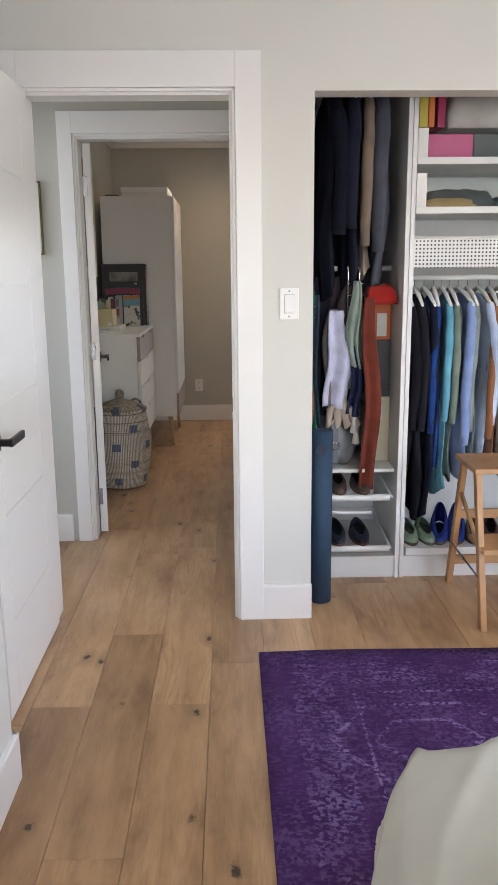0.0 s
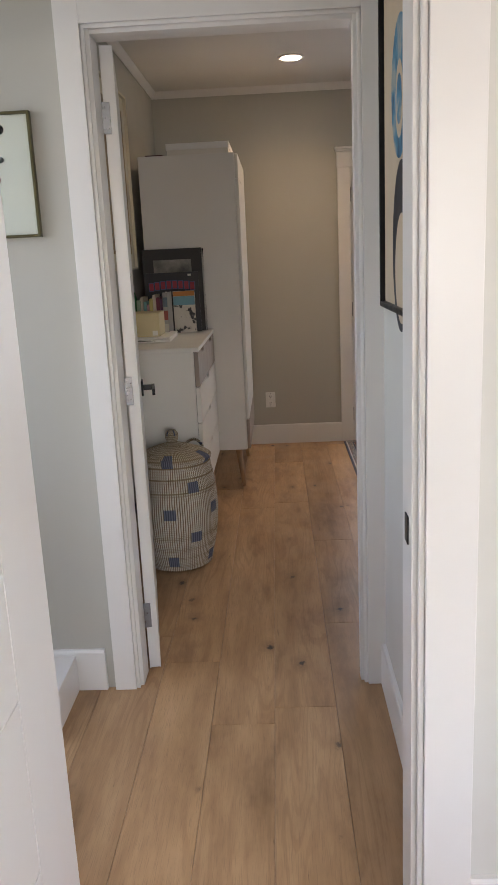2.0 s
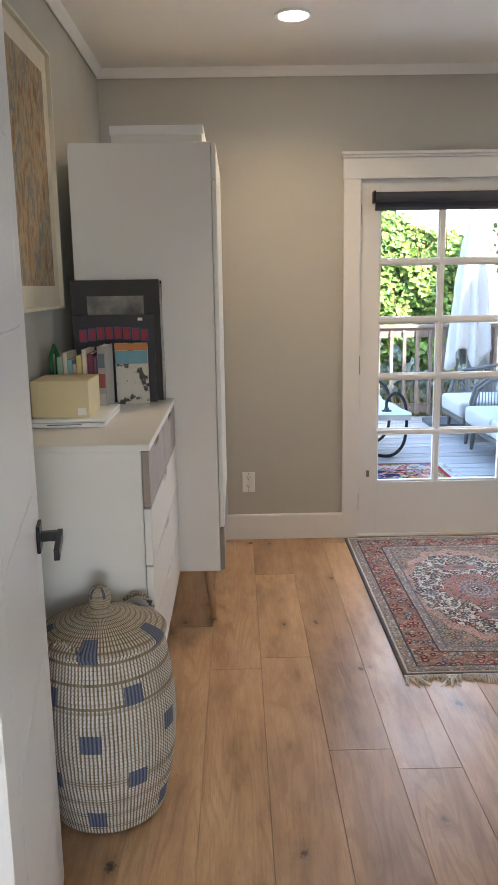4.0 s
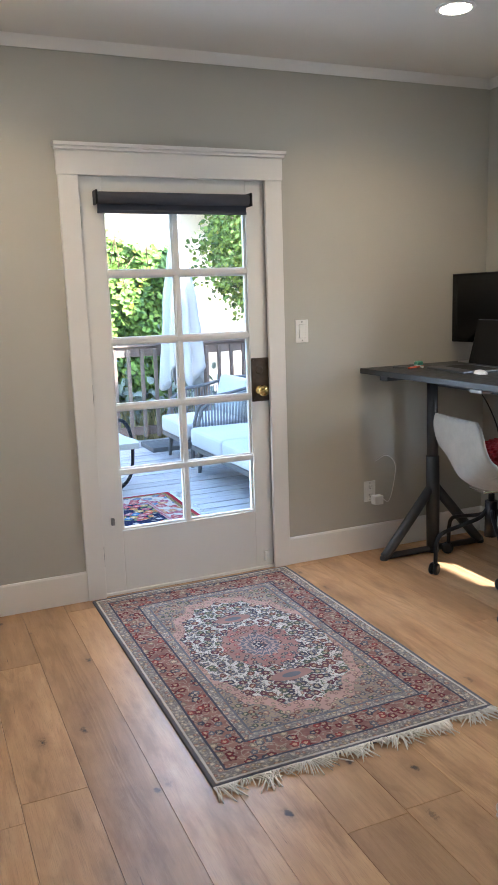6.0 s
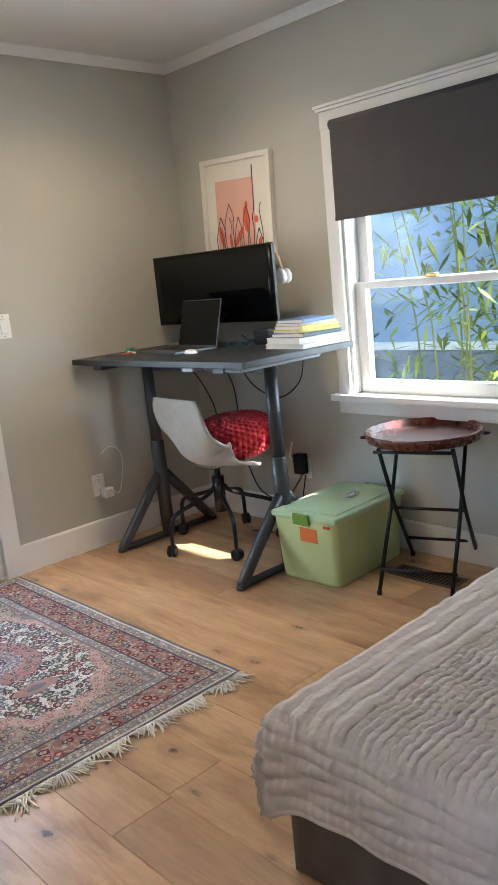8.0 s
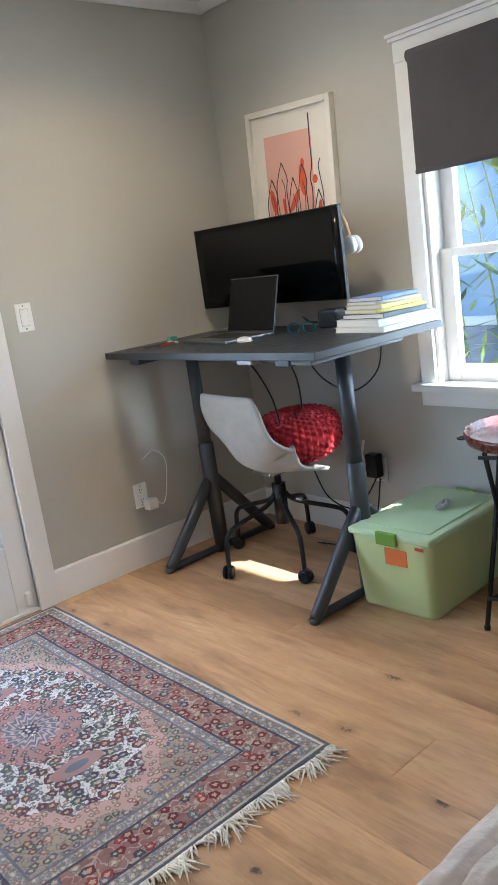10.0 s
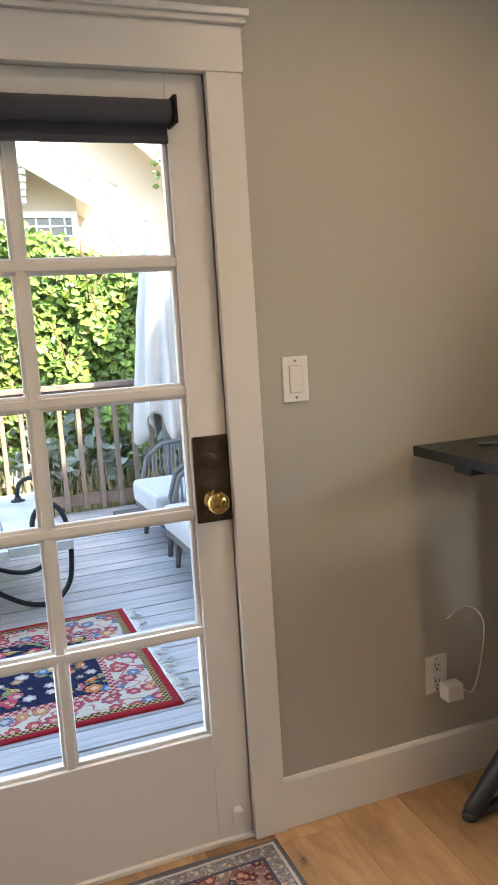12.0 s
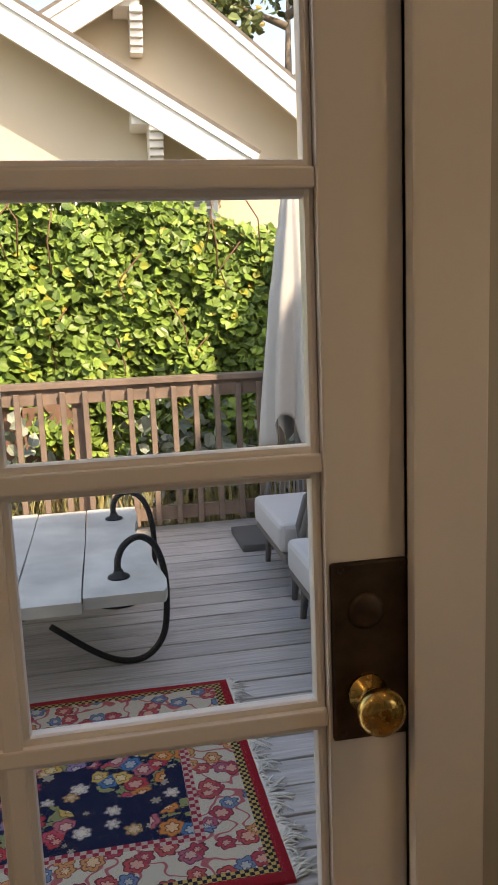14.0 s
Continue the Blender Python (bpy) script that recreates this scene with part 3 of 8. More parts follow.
def slab_door(name, at, turn, width, label):
    """A flat white slab, hinged at its origin and running along local -y, face to +x, with grooved panels on both faces."""
    d = thing(name, at, label, "door", turn)
    T, H = 0.038, 2.0
    ys = [0, -0.117, -0.120, -width + 0.112, -width + 0.109, -width]
    zs = [0, 0.289, 0.292, 0.641, 0.644, 0.989, 0.992, 1.338, 1.341, 1.694, 1.697, H]
    # panels stand proud of the core by the groove's depth
    bm = shell()
    rbox(bm, -T + 0.0035, -0.0035, -width + 0.001, -0.001, 0.001, H - 0.001, 0.001)
    part("slab", bm, DOORW, d)
    for xa, xb in ((-0.0036, 0.0), (-T, -T + 0.0036)):
        pieces = [("stile", ys[1], 0, 0, H), ("stile", -width, ys[4], 0, H)] + [("panel", ys[3], ys[2], zs[k], zs[k + 1]) for k in range(0, 12, 2)]
        for n, y0, y1, z0, z1 in pieces:
            bm = shell()
            rbox(bm, xa, xb, y0, y1, z0, z1, 0.0008)
            part(n, bm, DOORW, d)
    return d


da = slab_door("door_bedroom", (-0.686, 2.812, 0.008), 0, 0.715, "white slab door with routed panel grooves, standing open")
lever_handle(da, pose(0, -0.66, 0.885) @ Matrix.Rotation(radians(90), 4, "Y") @ Matrix.Rotation(radians(90), 4, "Z"), 1)
lever_handle(da, pose(-0.038, -0.66, 0.885) @ Matrix.Rotation(radians(-90), 4, "Y") @ Matrix.Rotation(radians(90), 4, "Z"), 1)
db = slab_door("door_office", (-0.696, 3.940, 0.008), 189.5, 0.715, "white slab door with routed grooves, opened into the office")
lever_handle(db, pose(-0.038, -0.66, 0.885) @ Matrix.Rotation(radians(-90), 4, "Y") @ Matrix.Rotation(radians(90), 4, "Z"), 1)
lever_handle(db, pose(0, -0.66, 0.885) @ Matrix.Rotation(radians(90), 4, "Y") @ Matrix.Rotation(radians(90), 4, "Z"), 1)
for hz in (0.20, 0.98, 1.80):
    steel_hinge(db, -0.012, 0.0005, hz, 180)


def switch_plate(name, m, kind):
    s = new(name)
    s.matrix_world = m
    tagged(s, "white rocker light switch on the wall" if kind == "switch" else "white duplex power outlet on the wall", "switch" if kind == "switch" else "outlet")
    bm = shell()
    rbox(bm, -0.036, 0.036, -0.058, 0.058, 0, 0.006, 0.003)
    part("plate", bm, PLASTIC, s)
    if kind == "switch":
        bm = shell()
        rbox(bm, -0.017, 0.017, -0.034, 0.034, 0.005, 0.0095, 0.002)
        part("rocker", bm, PLASTIC, s)
        bm = shell()
        rbox(bm, -0.0185, 0.0185, -0.0355, 0.0355, 0.004, 0.0067, 0.001)
        part("rocker_gap", bm, plain("grey_gap", (0.4, 0.4, 0.39), 0.6), s)
    else:
        for dz in (-0.024, 0.024):
            bm = shell()
            rbox(bm, -0.015, 0.015, dz - 0.016, dz + 0.016, 0.005, 0.008, 0.004)
            r = part("receptacle", bm, PLASTIC, s)
            for dx, dy, w, h in ((-0.006, 0.004, 0.0012, 0.005), (0.006, 0.004, 0.0012, 0.004), (0, -0.008, 0.0025, 0.0025)):
                bm = shell()
                box(bm, dx - w, dx + w, dz + dy - h, dz + dy + h, 0.0075, 0.0085)
                part("slot", bm, DARKHOLE, r)
    for dz in (-0.047, 0.047):
        bm = shell()
        lathe(bm, [(0.0035, 0), (0.0028, 0.0012)], 10, at=(0, dz, 0.006))
        part("screw", bm, STEEL, s)


FACE_S = Matrix.Rotation(radians(90), 4, "X")
switch_plate("light_switch", Matrix.Translation((0.241, A0, 1.266)) @ FACE_S, "switch")
switch_plate("light_switch", Matrix.Translation((1.435, W0, 1.230)) @ FACE_S, "switch")
switch_plate("power_outlet", Matrix.Translation((-0.278, W0, 0.335)) @ FACE_S, "outlet")
switch_plate("power_outlet", Matrix.Translation((1.835, W0, 0.335)) @ FACE_S, "outlet")
switch_plate("power_outlet", Matrix.Translation((XR, 6.45, 0.335)) @ Matrix.Rotation(radians(-90), 4, "Z") @ FACE_S, "outlet")
pl = thing("plug_adapter", (1.862, W0 - 0.012, 0.285), "white plug adapter in the wall outlet", "plug")
bm = shell()
rbox(bm, -0.025, 0.03, -0.045, 0, -0.02, 0.03, 0.006)
part("body", bm, PLASTIC, pl)
bm = shell()
tube(bm, smooth_line([(0.02, -0.03, 0.02), (0.07, -0.03, -0.01), (0.11, -0.02, 0.08), (0.125, -0.012, 0.19), (0.07, -0.01, 0.245), (0.0, -0.01, 0.22)]), 0.0022, 6)
part("cord", bm, PLASTIC, pl)


def downlight(x, y):
    d = thing("recessed_downlight", (x, y, CEILING), "round recessed ceiling downlight, switched on", "ceiling light", group="recessed downlights")
    bm = shell()
    lathe(bm, [(0.078, 0.0), (0.080, -0.004), (0.076, -0.008), (0.060, -0.007), (0.058, -0.001)], 32)
    part("trim_ring", bm, PLASTIC, d)
    bm = shell()
    lathe(bm, [(0.056, -0.0095), (0.056, -0.0072)], 32)
    m = bpy.data.materials.get("lamp_lens")
    if not m:
        m = node_material("lamp_lens", (1, 0.9, 0.75), 0.4)
        b = m.node_tree.nodes["Principled BSDF"]
        b.inputs["Emission Color"].default_value = (1, 0.86, 0.66, 1)
        b.inputs["Emission Strength"].default_value = 9.0
    part("lens", bm, m, d, "glowing warm lens")


downlight(1.71, 6.41)
downlight(-0.07, 6.47)


# ---- pictures ----
def art_material(name, stops, scale=5.0, kind="noise", stretch=(1, 1, 1)):
    m = node_material(name, (0.5, 0.5, 0.5), 0.6)
    n = Net(m)
    v = n.coords("Object", stretch)
    fac = n.noise(v, scale, 5, 0.6) if kind == "noise" else n.voronoi(v, scale)
    n.base(n.ramp(fac, *stops))
    return m


def framed(name, m, w, h, frame_w, depth, frame_mat, mat_w, mat_mat, image_mat, label, glazed=True):
    """A framed picture, standing in local x (width) and y (height), facing +z, origin at its centre."""
    p = new(name)
    p.matrix_world = m
    tagged(p, label, "picture")
    for n, b in (("frame_bar", (-w / 2, -w / 2 + frame_w, -h / 2, h / 2)), ("frame_bar", (w / 2 - frame_w, w / 2, -h / 2, h / 2)),
                 ("frame_bar", (-w / 2 + frame_w, w / 2 - frame_w, -h / 2, -h / 2 + frame_w)), ("frame_bar", (-w / 2 + frame_w, w / 2 - frame_w, h / 2 - frame_w, h / 2))):
        bm = shell()
        rbox(bm, *b, 0, depth, 0.002)
        part(n, bm, frame_mat, p)
    iw, ih = w / 2 - frame_w, h / 2 - frame_w
    bm = shell()
    box(bm, -iw, iw, -ih, ih, 0.002, depth * 0.45)
    part("mount", bm, mat_mat, p)
    bm = shell()
    box(bm, -iw + mat_w, iw - mat_w, -ih + mat_w, ih - mat_w, depth * 0.45, depth * 0.45 + 0.001)
    part("print", bm, image_mat, p)
    if glazed:
        bm = shell()
        box(bm, -iw, iw, -ih, ih, depth * 0.7, depth * 0.7 + 0.0015)
        part("glazing", bm, GLASS, p)
    return p


PAPER = plain("paper", (0.78, 0.75, 0.68), 0.8, vary=0.03)
CREAMF = plain("cream_frame", (0.66, 0.60, 0.46), 0.5, vary=0.05, scale=15)
INK = plain("ink", (0.03, 0.03, 0.035), 0.7)
FACE_W = Matrix.Rotation(radians(90), 4, "Z") @ FACE_S       # faces +x
FACE_E = Matrix.Rotation(radians(-90), 4, "Z") @ FACE_S      # faces -x
DIMB = plain("bronze_frame", (0.10, 0.085, 0.035), 0.4, 0.5, vary=0.2)

pf = framed("flower_picture", Matrix.Translation((-1.065, B0, 1.647)) @ FACE_S, 0.36, 0.345, 0.008, 0.022, DIMB, 0.004, PAPER, PAPER, "thin-framed botanical drawing on white paper hung in the hall")
rng = random.Random(3)
for k in range(9):
    bm = shell()
    x, y = rng.uniform(-0.03, 0.05), -0.12 + 0.027 * k
    pts = [(x - 0.05, y - 0.02, 0.0125), (x, y + rng.uniform(-0.01, 0.02), 0.0125), (x + 0.05, y + 0.02, 0.0125), (x + 0.06, y + 0.035, 0.0125)]
    tube(bm, pts, 0.0016, 5)
    lathe(bm, [(0.001, 0), (rng.uniform(0.008, 0.016), 0.0004), (0.002, 0.0008)], 9, at=(x + 0.055, y + 0.03, 0.0118))
    part("drawn_stem", bm, (INK, plain("petal", rng.choice([(0.4, 0.2, 0.2), (0.55, 0.45, 0.1), (0.15, 0.16, 0.16)]), 0.8))[k % 2], pf)

TAN = plain("tan_paper", (0.56, 0.46, 0.33), 0.8, vary=0.05)
ph = framed("abstract_picture", Matrix.Translation((0.107, 3.345, 1.665)) @ FACE_E, 0.72, 0.85, 0.014, 0.026, BLACK, 0.004, TAN, TAN, "black-framed abstract print with a blue eye shape on tan paper", False)
BLUEINK = art_material("blue_ink", [(0.35, (0.02, 0.09, 0.17)), (0.5, (0.05, 0.22, 0.36)), (0.62, (0.30, 0.34, 0.34))], 14)
for n, mat, sx, sy, at, lift in (("blue_oval", BLUEINK, 0.125, 0.155, (-0.085, 0.09), 0.0), ("pale_oval", TAN, 0.055, 0.085, (-0.085, 0.065), 0.0005), ("dark_oval", BLUEINK, 0.038, 0.055, (-0.085, 0.065), 0.001),
                                 ("black_arch", INK, 0.135, 0.20, (-0.06, -0.27), 0.0), ("tan_arch", TAN, 0.10, 0.13, (-0.05, -0.32), 0.0005)):
    bm = shell()
    lathe(bm, [(1.0, 0), (1.0, 0.0005)], 36, at=(at[0], at[1], 0.0130 + lift), sx=sx, sy=sy)
    part(n, bm, mat, ph)

WORN = art_material("brown_print", [(0.25, (0.10, 0.05, 0.025)), (0.42, (0.28, 0.16, 0.07)), (0.5, (0.42, 0.32, 0.18)), (0.6, (0.16, 0.16, 0.14)), (0.75, (0.50, 0.40, 0.26))], 9, stretch=(2.4, 1, 1))
framed("wall_picture", Matrix.Translation((XL, 5.66, 1.805)) @ FACE_W, 0.78, 0.915, 0.012, 0.03, CREAMF, 0.072, CREAMF, WORN, "large cream-mounted brown print hung above the dresser", False)

WHITEF = plain("white_frame", (0.80, 0.77, 0.70), 0.4, vary=0.03)
PINK = plain("pink_ink", (0.72, 0.42, 0.34), 0.8, vary=0.04)
RED = plain("red_ink", (0.62, 0.10, 0.05), 0.8, vary=0.1)
pa = framed("figure_print", Matrix.Translation((XR, 6.775, 1.685)) @ FACE_E @ Matrix.Rotation(radians(-2.4), 4, "Z"), 0.52, 0.56, 0.026, 0.03, WHITEF, 0.004, PAPER, PAPER, "white-framed print of red line drawing on pink ground", False)
bm = shell()
box(bm, -0.163, 0.128, -0.235, 0.165, 0.0148, 0.0152)
part("pink_field", bm, PINK, pa)
ORANGE = plain("orange_red_ink", (0.68, 0.11, 0.035), 0.8, vary=0.06)
INKZ = 0.0158


def ink_line(pts, r=0.0021):
    bm = shell()
    tube(bm, smooth_line([(x, y, INKZ) for x, y in pts], 5), r, 5)
    part("ink_line", bm, INK, pa)


def ink_patch(mat, cx, cy, half_w, half_h, lean_by):
    """A soft-edged upright patch of colour that leans to one side."""
    bm = shell()
    lathe(bm, [(1, 0), (1, 0.0006)], 22, m=Matrix.Translation((cx, cy, 0.0153)) @ Matrix.Rotation(radians(lean_by), 4, "Z") @ Matrix.Diagonal((half_w, half_h, 1, 1)))
    part("red_patch", bm, mat, pa)


for cx, top, wide, mat, lean_by in ((-0.135, -0.02, 0.030, RED, 12), (-0.065, 0.045, 0.032, None, 0), (0.000, -0.025, 0.026, RED, -35), (0.062, 0.025, 0.024, ORANGE, 4), (0.150, -0.09, 0.026, RED, -6)):
    ink_line([(cx - wide * 0.9, -0.24), (cx - wide * 1.25, top - 0.12), (cx - wide * 0.75, top - 0.055), (cx - wide * 0.15, top - 0.012), (cx, top), (cx + wide * 0.35, top - 0.02), (cx + wide * 0.95, top - 0.07), (cx + wide * 0.7, top - 0.13), (cx + wide * 1.1, -0.24)])
    ink_line([(cx - wide * 0.1, top - 0.07), (cx + wide * 0.35, top - 0.12), (cx + wide * 0.05, -0.20), (cx + wide * 0.15, -0.24)], 0.0017)
    if mat is ORANGE:
        ink_patch(mat, cx, top - 0.065, wide * 0.95, 0.068, lean_by)
        ink_patch(mat, cx + 0.004, top + 0.006, wide * 0.45, 0.018, 0)
    elif mat:
        ink_patch(mat, cx + wide * 0.1, top - 0.10, wide * 0.55, 0.058, lean_by)
ink_patch(RED, -0.062, -0.15, 0.010, 0.045, 8)
ink_patch(ORANGE, 0.135, -0.045, 0.015, 0.018, 0)
ink_line([(0.122, 0.225), (0.121, 0.10), (0.122, 0.02), (0.108, -0.04), (0.116, -0.10), (0.100, -0.24)], 0.0028)
ink_line([(0.172, 0.035), (0.160, 0.005), (0.168, -0.05), (0.178, -0.12), (0.170, -0.24)])


# ---- rugs ----
def rug_coords(n):
    c = n.node("ShaderNodeTexCoord")
    s = n.node("ShaderNodeSeparateXYZ")
    n.link(c.outputs["Object"], s.inputs[0])
    return c.outputs["Object"], s.outputs[0], s.outputs[1]


def edge_distance(n, x, y, hx, hy):
    return n.maths("MINIMUM", n.maths("SUBTRACT", hx, n.maths("ABSOLUTE", x)), n.maths("SUBTRACT", hy, n.maths("ABSOLUTE", y)))


def band(n, d, lo, hi):
    return n.maths("MULTIPLY", n.maths("GREATER_THAN", d, lo), n.maths("LESS_THAN", d, hi))


def motif(n, vec, scale, base, colours, size=0.32, leaf=None, ragged=0.35, petals=5):
    """Scattered blossoms: petalled cells of several colours on a ground, dark rimmed, with pale hearts."""
    if leaf:
        ln = n.noise(vec, scale * 1.6, 2, 0.4)
        base = n.mix(n.ramp(ln, (0.46, (0, 0, 0)), (0.48, (1, 1, 1)), (0.52, (1, 1, 1)), (0.54, (0, 0, 0))), base, leaf)
    cell = n.node("ShaderNodeTexVoronoi", Scale=scale)
    cell.voronoi_dimensions = "2D"
    n.link(vec, cell.inputs["Vector"])
    sep = n.node("ShaderNodeSeparateColor")
    n.link(cell.outputs["Color"], sep.inputs[0])
    pick = n.node("ShaderNodeValToRGB")
    pick.color_ramp.interpolation = "CONSTANT"
    e = pick.color_ramp.elements
    while len(e) < len(colours):
        e.new(0.5)
    for k, col in enumerate(colours):
        e[k].position, e[k].color = k / len(colours), (*col, 1)
    n.link(sep.outputs[0], pick.inputs[0])
    off = n.t.nodes.new("ShaderNodeVectorMath")
    off.operation = "SUBTRACT"
    n.link(vec, off.inputs[0])
    n.link(cell.outputs["Position"], off.inputs[1])
    xyz = n.node("ShaderNodeSeparateXYZ")
    n.link(off.outputs[0], xyz.inputs[0])
    ang = n.maths("ADD", n.maths("ARCTAN2", xyz.outputs[1], xyz.outputs[0]), n.maths("MULTIPLY", sep.outputs[1], 6.28))
    lobe = n.maths("MULTIPLY", n.maths("ABSOLUTE", n.maths("SINE", n.maths("MULTIPLY", ang, petals / 2))), 0.10)
    grow = n.maths("MULTIPLY", n.maths("SUBTRACT", sep.outputs[2], 0.5), 0.12)
    wob = n.maths("ADD", cell.outputs["Distance"], n.maths("MULTIPLY", n.maths("SUBTRACT", n.noise(vec, scale * 3.2, 3), 0.5), ragged * 0.5))
    wob = n.maths("SUBTRACT", n.maths("SUBTRACT", wob, lobe), grow)
    dark = n.mix(0.65, pick.outputs[0], (0.03, 0.025, 0.03))
    out = n.mix(n.maths("LESS_THAN", wob, size), base, dark)
    out = n.mix(n.maths("LESS_THAN", wob, size - 0.06), out, pick.outputs[0])
    out = n.mix(n.maths("LESS_THAN", wob, size * 0.45), out, dark)
    return n.mix(n.maths("LESS_THAN", wob, size * 0.30), out, n.mix(0.38, pick.outputs[0], (0.9, 0.75, 0.5)))


def persian(hx, hy):
    m = node_material("persian_wool", (0.4, 0.3, 0.25), 0.95, 0, 0.1)
    n = Net(m)
    vec, x, y = rug_coords(n)
    d = edge_distance(n, x, y, hx, hy)
    ivory, navy, rust, rose, tan, slate = (0.62, 0.605, 0.585), (0.065, 0.068, 0.10), (0.20, 0.085, 0.078), (0.34, 0.205, 0.185), (0.33, 0.27, 0.21), (0.15, 0.155, 0.19)
    plum, moss = (0.13, 0.05, 0.075), (0.10, 0.13, 0.10)
    # field: ivory with dense vines and blossoms
    vine = n.noise(vec, 52, 2, 0.5)
    field = n.mix(n.ramp(vine, (0.455, (0, 0, 0)), (0.475, (1, 1, 1)), (0.515, (1, 1, 1)), (0.535, (0, 0, 0))), ivory, moss)
    field = motif(n, vec, 54, field, [ivory, slate, ivory, rose, ivory, moss], 0.27, None, 0.6)
    field = motif(n, vec, 29, field, [slate, rust, navy, slate, plum, slate, moss, plum], 0.40, None, 0.9)
    r = n.maths("SQRT", n.maths("ADD", n.maths("POWER", n.maths("DIVIDE", x, 0.315), 2), n.maths("POWER", n.maths("DIVIDE", y, 0.535), 2)))
    ang = n.maths("ARCTAN2", n.maths("DIVIDE", y, 0.535), n.maths("DIVIDE", x, 0.315))
    lobes = n.maths("MULTIPLY", n.maths("ABSOLUTE", n.maths("SINE", n.maths("MULTIPLY", ang, 8))), 0.07)
    rl = n.maths("ADD", r, lobes)
    corner = motif(n, vec, 34, tan, [rose, slate, rust, moss], 0.3, slate, 0.7)
    field = n.mix(n.maths("GREATER_THAN", rl, 1.05), field, corner)
    field = n.mix(band(n, rl, 0.96, 1.08), field, motif(n, vec, 42, (0.47, 0.31, 0.27), [rose, tan, rose], 0.28))
    rm = n.maths("SQRT", n.maths("ADD", n.maths("POWER", n.maths("DIVIDE", x, 0.165), 2), n.maths("POWER", n.maths("DIVIDE", y, 0.205), 2)))
    am = n.maths("ARCTAN2", n.maths("DIVIDE", y, 0.205), n.maths("DIVIDE", x, 0.165))
    rm = n.maths("ADD", rm, n.maths("MULTIPLY", n.maths("ABSOLUTE", n.maths("SINE", n.maths("MULTIPLY", am, 8))), 0.10))
    ring = motif(n, vec, 38, rose, [rust, slate, (0.42, 0.13, 0.15), navy], 0.3)
    field = n.mix(n.maths("LESS_THAN", rm, 1.0), field, ring)
    spokes = n.maths("GREATER_THAN", n.maths("SINE", n.maths("ADD", n.maths("MULTIPLY", am, 16), n.maths("MULTIPLY", rm, 40))), 0.1)
    heart = n.mix(spokes, slate, n.mix(0.7, ivory, rose))
    field = n.mix(n.maths("LESS_THAN", rm, 0.56), field, heart)
    field = n.mix(n.maths("LESS_THAN", rm, 0.24), field, motif(n, vec, 60, navy, [ivory, rose], 0.3))
    # small pendants on the long axis
    for py in (-0.29, 0.29):
        dp = n.maths("SQRT", n.maths("ADD", n.maths("POWER", n.maths("DIVIDE", x, 0.085), 2), n.maths("POWER", n.maths("DIVIDE", n.maths("SUBTRACT", y, py), 0.040), 2)))
        field = n.mix(n.maths("LESS_THAN", n.maths("ADD", dp, lobes), 1.0), field, n.mix(n.maths("LESS_THAN", dp, 0.45), rose, slate))
    border = motif(n, vec, 26, n.mix(n.ramp(n.noise(vec, 26, 3), (0.4, (0, 0, 0)), (0.6, (1, 1, 1))), (0.22, 0.115, 0.10), (0.29, 0.165, 0.14)), [(0.17, 0.02, 0.03), slate, (0.17, 0.02, 0.03), tan, (0.30, 0.05, 0.05), navy], 0.30, (0.40, 0.33, 0.27), 0.7)
    guard = motif(n, vec, 48, (0.21, 0.20, 0.20), [(0.45, 0.42, 0.38), tan, rose, (0.45, 0.42, 0.38)], 0.32, (0.42, 0.40, 0.37), 0.6)
    out = n.mix(n.maths("LESS_THAN", d, 0.215), field, guard)
    out = n.mix(n.maths("LESS_THAN", d, 0.175), out, border)
    out = n.mix(n.maths("LESS_THAN", d, 0.062), out, guard)
    for lo, hi, col in ((0.211, 0.219, slate), (0.171, 0.179, navy), (0.058, 0.066, navy), (0.012, 0.020, ivory), (-0.1, 0.010, slate)):
        out = n.mix(band(n, d, lo, hi), out, col)
    wear = n.ramp(n.noise(vec, 7, 4), (0.35, (0.82, 0.82, 0.82)), (0.7, (1.12, 1.12, 1.12)))
    out = n.mix(0.06, n.mix(0.8, out, wear, "MULTIPLY"), (0.24, 0.22, 0.22))
    n.base(out)
    n.bump(n.noise(vec, 700, 2), 0.5, 0.002)
    return m


